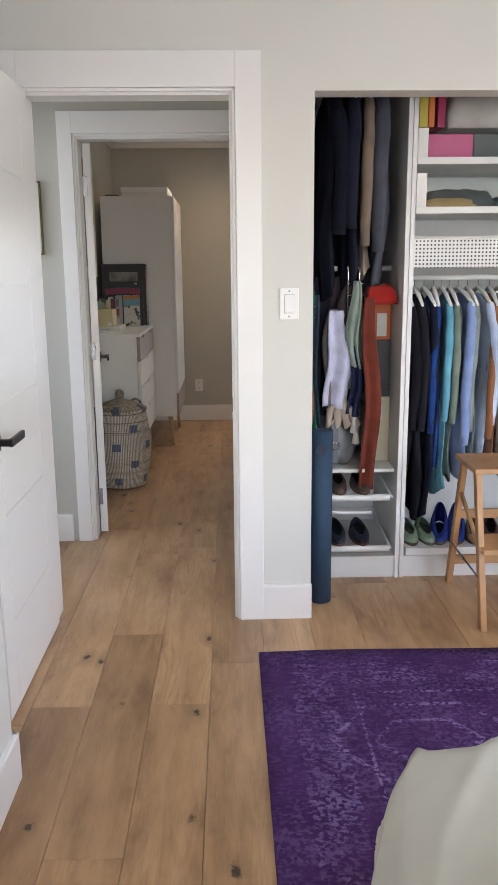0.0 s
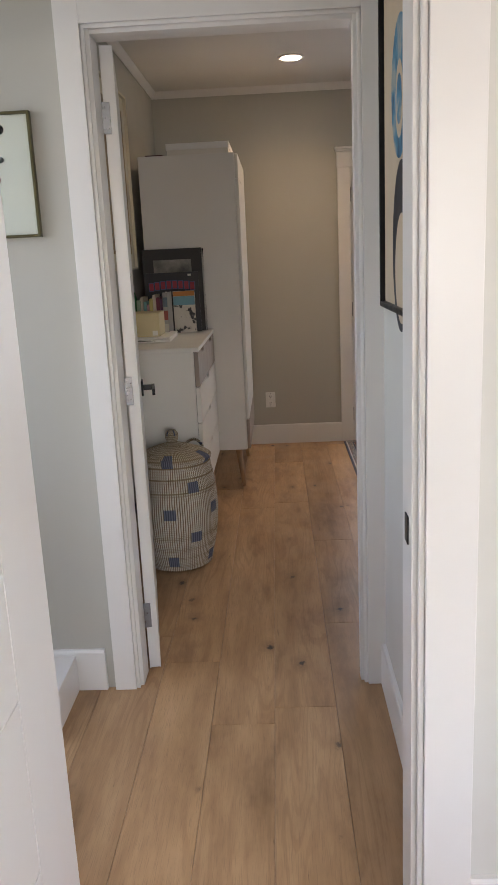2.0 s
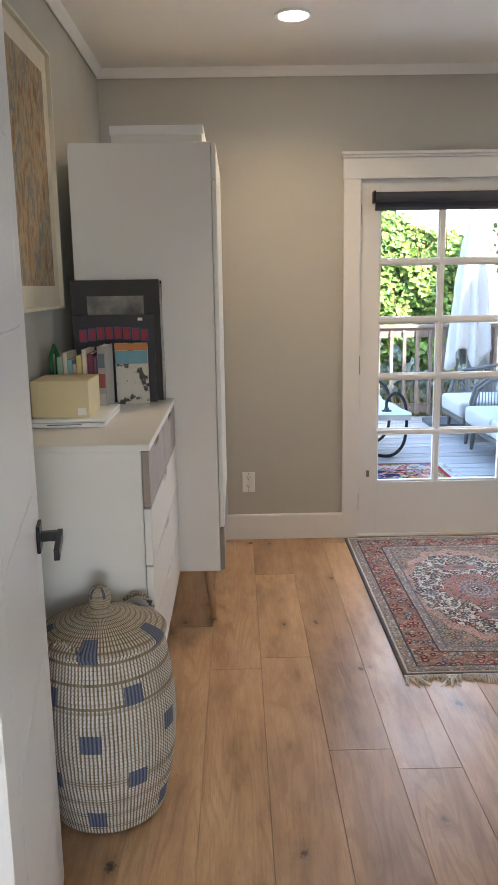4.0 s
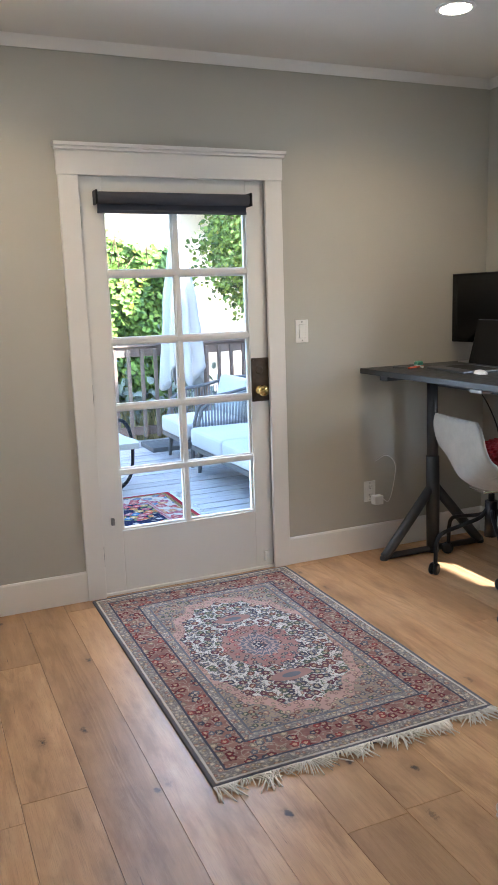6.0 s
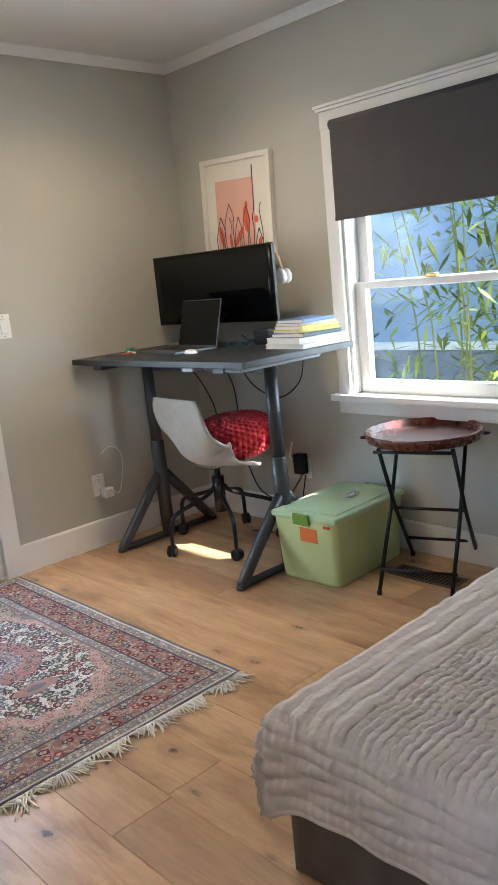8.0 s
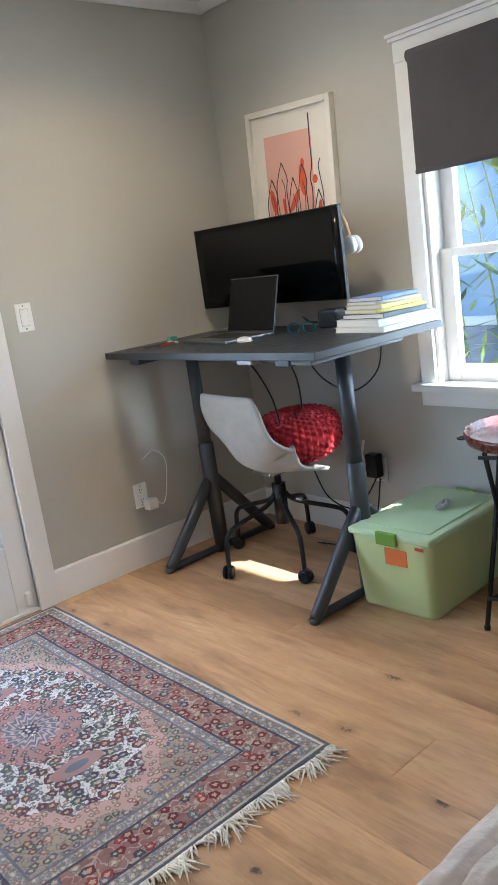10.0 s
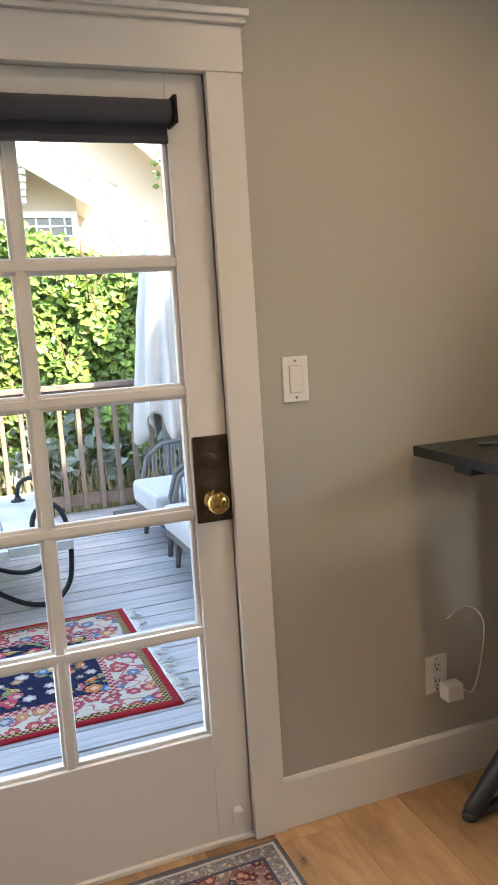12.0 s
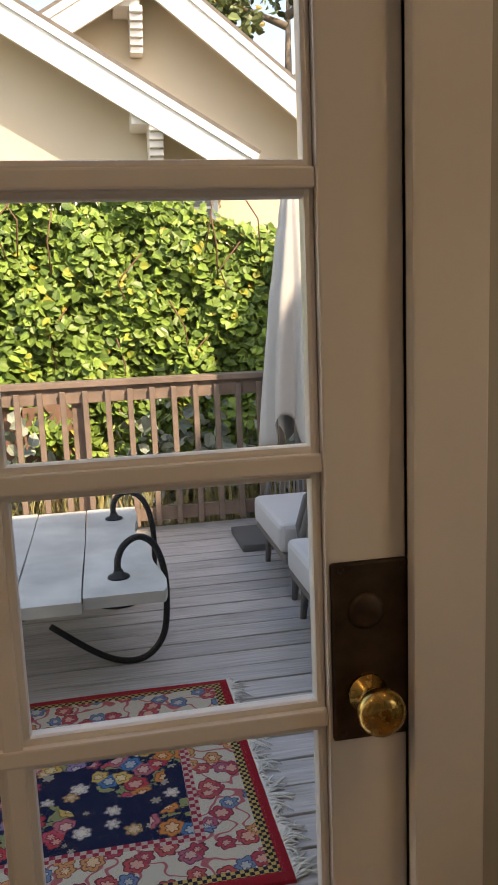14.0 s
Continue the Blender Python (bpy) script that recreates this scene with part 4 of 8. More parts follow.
def floral(hx, hy):
    m = node_material("floral_wool", (0.3, 0.1, 0.1), 0.95, 0, 0.1)
    n = Net(m)
    vec, x, y = rug_coords(n)
    d = edge_distance(n, x, y, hx, hy)
    navy, red, ivory = (0.012, 0.016, 0.045), (0.38, 0.02, 0.03), (0.55, 0.47, 0.36)
    bloom = [(0.50, 0.05, 0.06), (0.62, 0.20, 0.05), (0.50, 0.12, 0.14), (0.60, 0.36, 0.10), (0.30, 0.20, 0.30), (0.55, 0.07, 0.09)]
    green = (0.10, 0.17, 0.09)
    # bouquets: leaves and large blossoms gathered round scattered centres, small sprigs between
    clump = n.voronoi(vec, 3.6, flat=True)
    sprig = motif(n, vec, 11, navy, [navy, (0.60, 0.50, 0.42), navy, (0.42, 0.06, 0.10), navy, (0.55, 0.30, 0.12)], 0.22, None, 0.3, 6)
    leafy = n.mix(n.maths("GREATER_THAN", n.noise(vec, 24, 3), 0.53), navy, n.mix(n.noise(vec, 9, 2), green, (0.42, 0.34, 0.12)))
    roses = motif(n, vec, 13, leafy, bloom + [(0.05, 0.16, 0.30)], 0.40, None, 0.5, 6)
    field = n.mix(n.maths("LESS_THAN", n.maths("ADD", clump, n.maths("MULTIPLY", n.maths("SUBTRACT", n.noise(vec, 14, 3), 0.5), 0.25)), 0.40), sprig, roses)
    scroll = n.noise(vec, 13, 1, 0.3)
    ground = n.mix(n.ramp(scroll, (0.47, (0, 0, 0)), (0.48, (1, 1, 1)), (0.52, (1, 1, 1)), (0.53, (0, 0, 0))), ivory, (0.45, 0.12, 0.12))
    edge = motif(n, vec, 13, ground, [(0.45, 0.06, 0.08), (0.6, 0.25, 0.1), (0.14, 0.2, 0.3), (0.42, 0.10, 0.14), (0.50, 0.08, 0.08)], 0.36, None, 0.6, 6)
    chk = n.node("ShaderNodeTexChecker", Scale=80.0)
    chk.inputs["Color1"].default_value, chk.inputs["Color2"].default_value = (0.50, 0.33, 0.10, 1), (0.02, 0.02, 0.03, 1)
    n.link(vec, chk.inputs["Vector"])
    chk2 = n.node("ShaderNodeTexChecker", Scale=60.0)
    chk2.inputs["Color1"].default_value, chk2.inputs["Color2"].default_value = (0.5, 0.35, 0.28, 1), (0.35, 0.03, 0.05, 1)
    n.link(vec, chk2.inputs["Vector"])
    out = n.mix(n.maths("LESS_THAN", d, 0.235), field, chk2.outputs[0])
    out = n.mix(n.maths("LESS_THAN", d, 0.205), out, edge)
    out = n.mix(n.maths("LESS_THAN", d, 0.058), out, chk.outputs[0])
    out = n.mix(n.maths("LESS_THAN", d, 0.030), out, red)
    n.base(out)
    n.bump(n.noise(vec, 600, 2), 0.5, 0.002)
    return m


def purple(hx, hy):
    m = node_material("purple_wool", (0.08, 0.03, 0.14), 0.95, 0, 0.1)
    n = Net(m)
    vec, x, y = rug_coords(n)
    d = edge_distance(n, x, y, hx, hy)
    deep, mid, pale = (0.050, 0.017, 0.088), (0.095, 0.041, 0.160), (0.27, 0.20, 0.43)
    base = n.ramp(n.noise(vec, 5, 5), (0.3, deep), (0.7, mid))
    worn = n.maths("MULTIPLY", n.noise(n.coords("Object", (3, 14, 1)), 6, 5, 0.7), n.noise(vec, 4.2, 3))
    far_x, far_y = n.maths("ABSOLUTE", n.maths("ADD", x, 0.42)), n.maths("ABSOLUTE", n.maths("SUBTRACT", y, 0.62))
    diamond = n.maths("MAXIMUM", n.maths("ADD", n.maths("MULTIPLY", far_x, 1.1), n.maths("MULTIPLY", far_y, 0.8)), n.maths("MULTIPLY", far_y, 1.7))
    lines = n.maths("ADD", n.maths("ADD", band(n, diamond, 0.16, 0.185), band(n, diamond, 0.315, 0.34)), n.maths("ADD", n.maths("MULTIPLY", band(n, d, 0.10, 0.24), 0.45), band(n, d, 0.30, 0.31)))
    figure = n.ramp(n.noise(vec, 75, 4), (0.44, (0, 0, 0)), (0.56, (1, 1, 1)))
    amount = n.maths("MULTIPLY", n.maths("ADD", lines, 0.34), n.ramp(worn, (0.17, (0, 0, 0)), (0.33, (1, 1, 1))))
    out = n.mix(n.maths("MULTIPLY", n.maths("MULTIPLY", amount, figure), 0.95), base, pale)
    n.base(out)
    n.bump(n.noise(vec, 900, 2), 0.5, 0.002)
    return m


FRINGE = fabric("fringe_cotton", (0.74, 0.70, 0.62), 900, 0.15)


def rug(name, at, hx, hy, mat, label, turn=0.0, fringe=(), thick=0.009, seed=1):
    r = thing(name, at, label, "rug", turn)
    bm = shell()
    wave = lambda u, v: 0.0015 * math.sin(9 * u + 5 * v) + 0.001 * math.sin(23 * v)  # noqa: E731
    top = sheet(bm, 24, 32, lambda u, v: Vector(((2 * u - 1) * hx, (2 * v - 1) * hy + 0.006 * math.sin(u * 11), thick + wave(u, v))))
    rim = top[0] + [row[-1] for row in top[1:]] + top[-1][-2::-1] + [row[0] for row in top[-2:0:-1]]
    low = [bm.verts.new((v.co.x * 1.003, v.co.y * 1.002, 0)) for v in rim]
    for k in range(len(rim)):
        bm.faces.new((rim[k], rim[k - 1], low[k - 1], low[k]))
    part("woven_field", bm, mat, r)
    rng = random.Random(seed)
    for side in fringe:
        bm = shell()
        for k in range(320):
            u = -hx + 2 * hx * (k + rng.random()) / 320 if side[0] == "y" else None
            length = rng.uniform(0.025, 0.080) * (0.75 + 0.35 * math.sin(k * 0.13 + 1))
            lean = rng.gauss(0, 0.022) + 0.03 * math.sin(k * 0.19)
            sgn = 1 if side[1] == "+" else -1
            if side[0] == "y":
                pts = [(u, sgn * hy, thick * 0.7), (u + lean * 0.4, sgn * (hy + length * 0.5), rng.uniform(0.006, 0.014)), (u + lean, sgn * (hy + length), 0.003)]
            else:
                v = -hy + 2 * hy * (k + rng.random()) / 320
                pts = [(sgn * hx, v, thick * 0.7), (sgn * (hx + length * 0.5), v + lean * 0.4, rng.uniform(0.006, 0.014)), (sgn * (hx + length), v + lean, 0.003)]
            tube(bm, smooth_line(pts, 3), [0.0030, 0.0030, 0.0028, 0.0028, 0.0026, 0.0022, 0.0016], 5)
        tagged(part("fringe", bm, FRINGE, r, "knotted cream cotton fringe"), kind="stuff")
    return r


rug("persian_rug", (0.775, 6.415, 0), 0.512, 0.805, persian(0.512, 0.805), "worn persian rug with ivory medallion field and rust border", fringe=("y-",))
rug("purple_rug", (1.02, 1.33, 0), 0.91, 1.195, purple(0.91, 1.195), "faded overdyed purple rug on the oak floor")


# ---- office: dresser, wardrobe and what stands on them ----
TAUPE = plain("taupe_lacquer", (0.33, 0.27, 0.225), 0.45, vary=0.04)
BEECH = plain("beech_leg", (0.42, 0.25, 0.125), 0.45, vary=0.12, scale=20, grain=60)


def tapered_leg(parent, x, y, z, dx=0.0, dy=0.0):
    bm = shell()
    tube(bm, [(x, y, z), (x + dx, y + dy, 0)], [0.021, 0.011], 14)
    part("leg", bm, BEECH, parent, "tapered beech leg")


def dresser():
    d = thing("dresser", (XL + 0.008, 5.135, 0), "white lacquer dresser with taupe top drawers on beech legs", "dresser")
    D, L = 0.428, 0.935
    for n, b in (("top", (0, D + 0.004, -0.004, L + 0.004, 0.966, 0.986)), ("side", (0, D - 0.022, 0, 0.018, 0.245, 0.966)), ("side", (0, D - 0.022, L - 0.018, L, 0.245, 0.966)),
                 ("bottom", (0, D - 0.022, 0.018, L - 0.018, 0.245, 0.263)), ("back", (0, 0.012, 0.018, L - 0.018, 0.263, 0.966))):
        bm = shell()
        rbox(bm, *b, 0.0025)
        part(n, bm, LACQ, d)
    # near-black filler block: paints the shade in the drawer gaps and notches
    bm = shell()
    box(bm, 0.02, D - 0.03, 0.02, L - 0.02, 0.265, 0.96)
    part("carcass", bm, DARKHOLE, d)
    rows = [(0.800, 0.962, ((0.004, 0.462), (0.470, L - 0.004)), TAUPE), (0.625, 0.794, ((0.004, L - 0.004),), LACQ), (0.446, 0.619, ((0.004, L - 0.004),), LACQ), (0.250, 0.440, ((0.004, L - 0.004),), LACQ)]
    for z0, z1, spans, mat in rows:
        for a, b in spans:
            bm = shell()
            # front with a finger notch cut out of its top edge
            mid, notch, dip = (a + b) / 2, 0.055, 0.020
            outline = [(a, z0), (b, z0), (b, z1), (mid + notch + 0.012, z1), (mid + notch, z1 - dip), (mid - notch, z1 - dip), (mid - notch - 0.012, z1), (a, z1)]
            va = [bm.verts.new((D - 0.020, y, z)) for y, z in outline]
            vb = [bm.verts.new((D, y, z)) for y, z in outline]
            bm.faces.new(va[::-1])
            bm.faces.new(vb)
            for k in range(len(va)):
                bm.faces.new((va[k], va[(k + 1) % len(va)], vb[(k + 1) % len(va)], vb[k]))
            part("drawer_front", bm, mat, d, "taupe drawer front" if mat == TAUPE else "")
    for x in (0.05, D - 0.06):
        for y, s in ((0.07, -1), (L - 0.07, 1)):
            tapered_leg(d, x, y, 0.246, 0.02 if x > 0.2 else -0.02, 0.03 * s)


def wardrobe():
    d = thing("wardrobe", (-0.955, 6.083, 0), "tall white lacquer wardrobe with two doors on beech legs", "wardrobe")
    D, L, H = 0.54, 0.90, 1.957
    bm = shell()
    rbox(bm, 0, D, 0, L, 0.250, H, 0.003)
    part("body", bm, LACQ, d)
    for a, b in ((0.004, 0.447), (0.453, L - 0.004)):
        bm = shell()
        rbox(bm, D + 0.002, D + 0.020, a, b, 0.44, H - 0.14 if a < 0.1 else H - 0.006, 0.003)
        part("door", bm, LACQ, d)
        bm = shell()
        rbox(bm, D + 0.002, D + 0.020, a, b, 0.256, 0.432, 0.003)
        part("drawer_front", bm, TAUPE, d, "taupe drawer front")
    bm = shell()
    rbox(bm, D + 0.002, D + 0.020, 0.004, 0.447, H - 0.136, H - 0.006, 0.003)
    part("top_flap", bm, LACQ, d)
    for x in (0.06, D - 0.06):
        for y, s in ((0.10, -1), (L - 0.10, 1)):
            tapered_leg(d, x, y, 0.251, 0.025 if x > 0.2 else -0.02, 0.02 * s)
    b = thing("storage_box", (-0.795, 6.10, H), "flat white cardboard box with a lid on the wardrobe", "box")
    bm = shell()
    rbox(bm, 0.005, 0.35, 0.005, 0.50, 0, 0.038, 0.003)
    part("base", bm, PAPER, b)
    bm = shell()
    rbox(bm, 0, 0.355, 0, 0.505, 0.030, 0.064, 0.004)
    part("lid", bm, PLASTIC, b)
    b = thing("dark_box", (-0.93, 6.2, H), "small dark box on the wardrobe", "box")
    bm = shell()
    rbox(bm, 0, 0.10, 0, 0.2, 0, 0.02, 0.003)
    part("body", bm, plain("maroon_card", (0.08, 0.03, 0.03), 0.6), b)


dresser()
wardrobe()

TOP = 0.987
BOARD = plain("black_mat_board", (0.035, 0.032, 0.03), 0.6, vary=0.1)
SLEEVE = glass("clear_sleeve", (0.9, 0.9, 0.9), 0.1)
lean = lambda x, y, a: pose(x, y, TOP, 90 - a, 0, 0)  # noqa: E731


def poster(name, m, w, h, mat, label, thick=0.006):
    p = new(name)
    p.matrix_world = m
    tagged(p, label, "poster")
    bm = shell()
    rbox(bm, 0, w, 0, h, 0, thick, 0.001)
    part("board", bm, mat, p)
    return p


GREYPHOTO = art_material("grey_photo", [(0.3, (0.05, 0.05, 0.05)), (0.5, (0.25, 0.24, 0.21)), (0.7, (0.45, 0.43, 0.38))], 5)
p1 = poster("matted_print", lean(-0.955, 6.03, -4), 0.335, 0.465, BOARD, "matted grey print in a clear sleeve against the wardrobe")
bm = shell()
box(bm, 0.06, 0.275, 0.33, 0.405, 0.0062, 0.0068)
part("print", bm, GREYPHOTO, p1)
bm = shell()
tube(bm, [(0.340, 0.0, 0.004), (0.343, 0.15, 0.008), (0.338, 0.3, 0.004), (0.342, 0.46, 0.005)], 0.004, 6)
part("sleeve_edge", bm, SLEEVE, p1, "crumpled clear sleeve edge")
p2 = poster("record_sleeve", lean(-0.945, 5.98, -4), 0.305, 0.335, plain("black_sleeve", (0.022, 0.022, 0.026), 0.35), "black record sleeve with red outlined lettering shapes")
CRIM = plain("crimson_ink", (0.30, 0.03, 0.05), 0.6)
BLUI = plain("blue_ink_line", (0.06, 0.10, 0.22), 0.6)
for k in range(8):
    x = 0.025 + 0.033 * k
    y = 0.255 + 0.012 * math.sin(math.pi * (k + 0.5) / 8)
    for mat, grow, z in ((BLUI, 0.003, 0.0062), (CRIM, 0.0, 0.0068)):
        bm = shell()
        rbox(bm, x - grow, x + 0.024 + grow, y - grow - 0.02, y + 0.022 + grow, z, z + 0.0006, 0.0002, 1)
        part("letter_bar", bm, mat, p2)
bm = shell()
box(bm, 0.245, 0.263, 0.313, 0.324, 0.0062, 0.0066)
part("price_sticker", bm, PAPER, p2)
SCENE = art_material("comic_print", [(0.30, (0.02, 0.02, 0.02)), (0.42, (0.05, 0.05, 0.05)), (0.46, (0.62, 0.58, 0.5)), (0.62, (0.66, 0.62, 0.55)), (0.66, (0.02, 0.02, 0.02))], 13)
p3 = poster("comic_book", lean(-0.785, 5.93, -3), 0.122, 0.232, SCENE, "comic book with a black and white drawn cover", 0.012)
for y0, y1, mat in ((0.205, 0.232, plain("orange_ink", (0.50, 0.20, 0.05), 0.6)), (0.155, 0.205, plain("sky_ink", (0.16, 0.34, 0.42), 0.6))):
    bm = shell()
    box(bm, 0.001, 0.121, y0, y1 - 0.001, 0.0122, 0.0128)
    part("colour_band", bm, mat, p3)


def book(name, m, w, d, h, cover, label, category="book", group=""):
    """A closed book: w thick, d deep (spine at y = 0), h tall."""
    b = new(name)
    b.matrix_world = m
    tagged(b, label, category, group)
    cov = plain("book_cover", cover, 0.5, vary=0.08)
    t = min(0.0022, w * 0.15)
    for n, bx in (("cover", (0, t, 0, d, 0, h)), ("cover", (w - t, w, 0, d, 0, h)), ("spine", (t, w - t, 0, t, 0, h))):
        bm = shell()
        rbox(bm, *bx, 0.0008, 1)
        part(n, bm, cov, b)
    bm = shell()
    box(bm, t, w - t, t, d - 0.003, 0.003, h - 0.003)
    part("page_block", bm, PAPER, b)
    return b


x = -0.955
for w, d, h, c in ((0.020, 0.16, 0.20, (0.30, 0.42, 0.28)), (0.014, 0.17, 0.215, (0.55, 0.50, 0.40)), (0.016, 0.15, 0.19, (0.20, 0.42, 0.40)), (0.012, 0.16, 0.175, (0.52, 0.30, 0.30)),
                   (0.018, 0.17, 0.205, (0.55, 0.48, 0.16)), (0.016, 0.16, 0.225, (0.62, 0.56, 0.44)), (0.020, 0.17, 0.21, (0.15, 0.02, 0.04)), (0.012, 0.16, 0.20, (0.09, 0.03, 0.07))):
    book("standing_book", pose(x, 5.70, TOP), w, d, h, c, "paperback standing upright on the dresser", group="books on the dresser")
    x += w + 0.0015
m = book("standing_book", pose(x, 5.70, TOP), 0.028, 0.17, 0.235, (0.35, 0.33, 0.30), "thick paperback with a photo spine on the dresser", group="books on the dresser")
for z, c in ((0.02, (0.5, 0.48, 0.42)), (0.09, (0.30, 0.07, 0.05)), (0.16, (0.12, 0.16, 0.2))):
    bm = shell()
    box(bm, 0.003, 0.025, -0.0006, 0.0004, z, z + 0.05)
    part("spine_print", bm, plain("spine_print", c, 0.6), m)
g = thing("green_strap", (-0.985, 5.78, TOP), "folded green webbing strap on the dresser", "strap")
bm = shell()
tube(bm, [(0, -0.02, 0.01), (-0.004, -0.02, 0.20), (0.006, -0.005, 0.235), (0.012, 0.012, 0.20), (0.008, 0.01, 0.01)], 0.008, 8)
part("webbing", bm, fabric("green_webbing", (0.03, 0.15, 0.05)), g)
lp = thing("old_laptop", (-0.985, 5.42, TOP), "closed white plastic laptop lying on the dresser", "laptop")
bm = shell()
rbox(bm, 0, 0.235, 0, 0.33, 0, 0.015, 0.006)
part("base", bm, PLASTIC, lp)
bm = shell()
rbox(bm, 0, 0.235, 0, 0.33, 0.016, 0.027, 0.006)
part("lid", bm, PLASTIC, lp)
bm = shell()
box(bm, 0.05, 0.16, -0.0008, 0.002, 0.008, 0.0105)
part("disc_slot", bm, DARKHOLE, lp)
bx = thing("cream_box", (-0.99, 5.46, TOP + 0.027), "cream cardboard box with a small label on the laptop", "box")
bm = shell()
rbox(bm, 0, 0.185, 0, 0.20, 0, 0.118, 0.003)
part("carton", bm, plain("cream_card", (0.62, 0.52, 0.30), 0.6, vary=0.04), bx)
bm = shell()
box(bm, 0.148, 0.175, -0.0008, 0.001, 0.006, 0.03)
part("sticker", bm, PAPER, bx)


# ---- woven basket ----
def basket_material():
    m = node_material("basket_weave", (0.4, 0.35, 0.25), 0.85, 0, 0.2)
    n = Net(m)
    vec, x, y = rug_coords(n)
    s = n.node("ShaderNodeSeparateXYZ")
    n.link(vec, s.inputs[0])
    z = s.outputs[2]
    ang = n.maths("ARCTAN2", y, x)
    turns = n.maths("MULTIPLY", n.maths("ADD", ang, math.pi), 1 / (2 * math.pi))
    rad = n.maths("SQRT", n.maths("ADD", n.maths("MULTIPLY", x, x), n.maths("MULTIPLY", y, y)))
    rows = n.maths("MULTIPLY", n.maths("ADD", z, rad), 1 / 0.0110)
    # light stitches in upright lines over a straw coil
    slant = n.maths("ADD", n.maths("ADD", n.maths("MULTIPLY", turns, 112), n.maths("MULTIPLY", n.noise(vec, 60, 2), 0.2)), n.maths("MULTIPLY", n.noise(vec, 9, 2), 0.6))
    stitch = n.maths("FRACT", slant)
    gap = n.maths("FRACT", rows)
    straw = n.ramp(n.noise(vec, 30, 3), (0.3, (0.17, 0.12, 0.07)), (0.7, (0.28, 0.21, 0.13)))
    pale = n.ramp(n.noise(vec, 22, 3), (0.3, (0.58, 0.54, 0.46)), (0.7, (0.74, 0.70, 0.61)))
    dash = n.maths("MULTIPLY", n.ramp(stitch, (0.28, (0, 0, 0)), (0.40, (1, 1, 1)), (0.86, (1, 1, 1)), (0.96, (0, 0, 0))), n.ramp(gap, (0.02, (0.08, 0.08, 0.08)), (0.22, (1, 1, 1)), (0.80, (1, 1, 1)), (0.98, (0.08, 0.08, 0.08))))
    base = n.mix(dash, straw, pale)
    base = n.mix(n.maths("MULTIPLY", n.maths("GREATER_THAN", z, 0.566), 0.55), base, n.mix(dash, (0.20, 0.135, 0.065), (0.50, 0.42, 0.29)))
    col = n.maths("MULTIPLY", turns, 10)
    rowb = n.maths("MULTIPLY", z, 1 / 0.125)
    parity = n.maths("MODULO", n.maths("ADD", n.maths("FLOOR", col), n.maths("FLOOR", rowb)), 2)
    block = n.maths("MULTIPLY", band(n, n.maths("FRACT", col), 0.22, 0.68), band(n, n.maths("FRACT", rowb), 0.30, 0.72))
    block = n.maths("MULTIPLY", block, n.maths("LESS_THAN", parity, 0.5))
    navy = n.mix(n.ramp(stitch, (0.4, (0, 0, 0)), (0.6, (1, 1, 1))), (0.07, 0.078, 0.115), (0.17, 0.18, 0.235))
    n.base(n.mix(block, base, navy))
    n.bump(n.maths("ADD", n.maths("MULTIPLY", n.maths("SINE", n.maths("MULTIPLY", slant, 2 * math.pi)), 0.5), n.noise(vec, 160, 2)), 0.6, 0.003)
    return m


def basket():
    b = thing("woven_basket", (-0.708, 4.945, 0), "tall coiled straw basket with navy squares and a knobbed lid", "basket")
    b.matrix_world = b.matrix_world @ Matrix.Diagonal((0.83, 0.83, 0.925, 1))
    WEAVE = basket_material()
    bm = shell()
    prof, n = [], 50
    for k in range(n + 1):
        t = k / n
        z = 0.55 * t
        r = 0.175 + 0.045 * math.sin(math.pi * min(1, t * 0.95 + 0.03)) + 0.018 * t
        prof.append((r + 0.0, z))
        if k < n:
            prof.append((r + 0.0035, z + 0.55 / n * 0.5))
    lathe(bm, [(0.10, 0.0), (0.152, 0.002), (0.170, 0.010)] + prof[2:], 64)
    part("body", bm, WEAVE, b)
    bm = shell()
    rim = 0.204
    prof = [(rim - 0.006, 0.545), (rim + 0.006, 0.550), (rim + 0.008, 0.560), (rim, 0.567)]
    for k in range(1, 15):
        t = k / 15
        prof += [(rim * (1 - t) + 0.03 * t + 0.002, 0.567 + 0.060 * t ** 0.85), (rim * (1 - t) + 0.03 * t - 0.003, 0.569 + 0.060 * t ** 0.85)]
    prof += [(0.028, 0.632), (0.034, 0.645), (0.037, 0.660), (0.034, 0.676), (0.024, 0.688), (0.008, 0.692)]
    lathe(bm, prof, 64)
    part("lid", bm, WEAVE, b)
    for a in (60, 245):
        bm = shell()
        pts, c = [], radians(a)
        for k in range(25):
            t = k / 24
            s = c + (t - 0.5) * 0.62
            r = rim + 0.004 + 0.006 * math.sin(k * 2.4)
            pts.append((r * math.cos(s), r * math.sin(s), 0.572 + 0.028 * math.sin(math.pi * t) + 0.003 * math.cos(k * 2.4)))
        tube(bm, pts, 0.006, 6)
        part("handle", bm, WEAVE, b, "braided straw loop handle")


basket()


# ---- desk ----
DESKTOP = plain("dark_desk_top", (0.020, 0.023, 0.026), 0.42, vary=0.15, scale=12)
DESKLEG = plain("dark_grey_steel", (0.055, 0.06, 0.066), 0.42, 0.3, vary=0.1)
DZ = 1.02


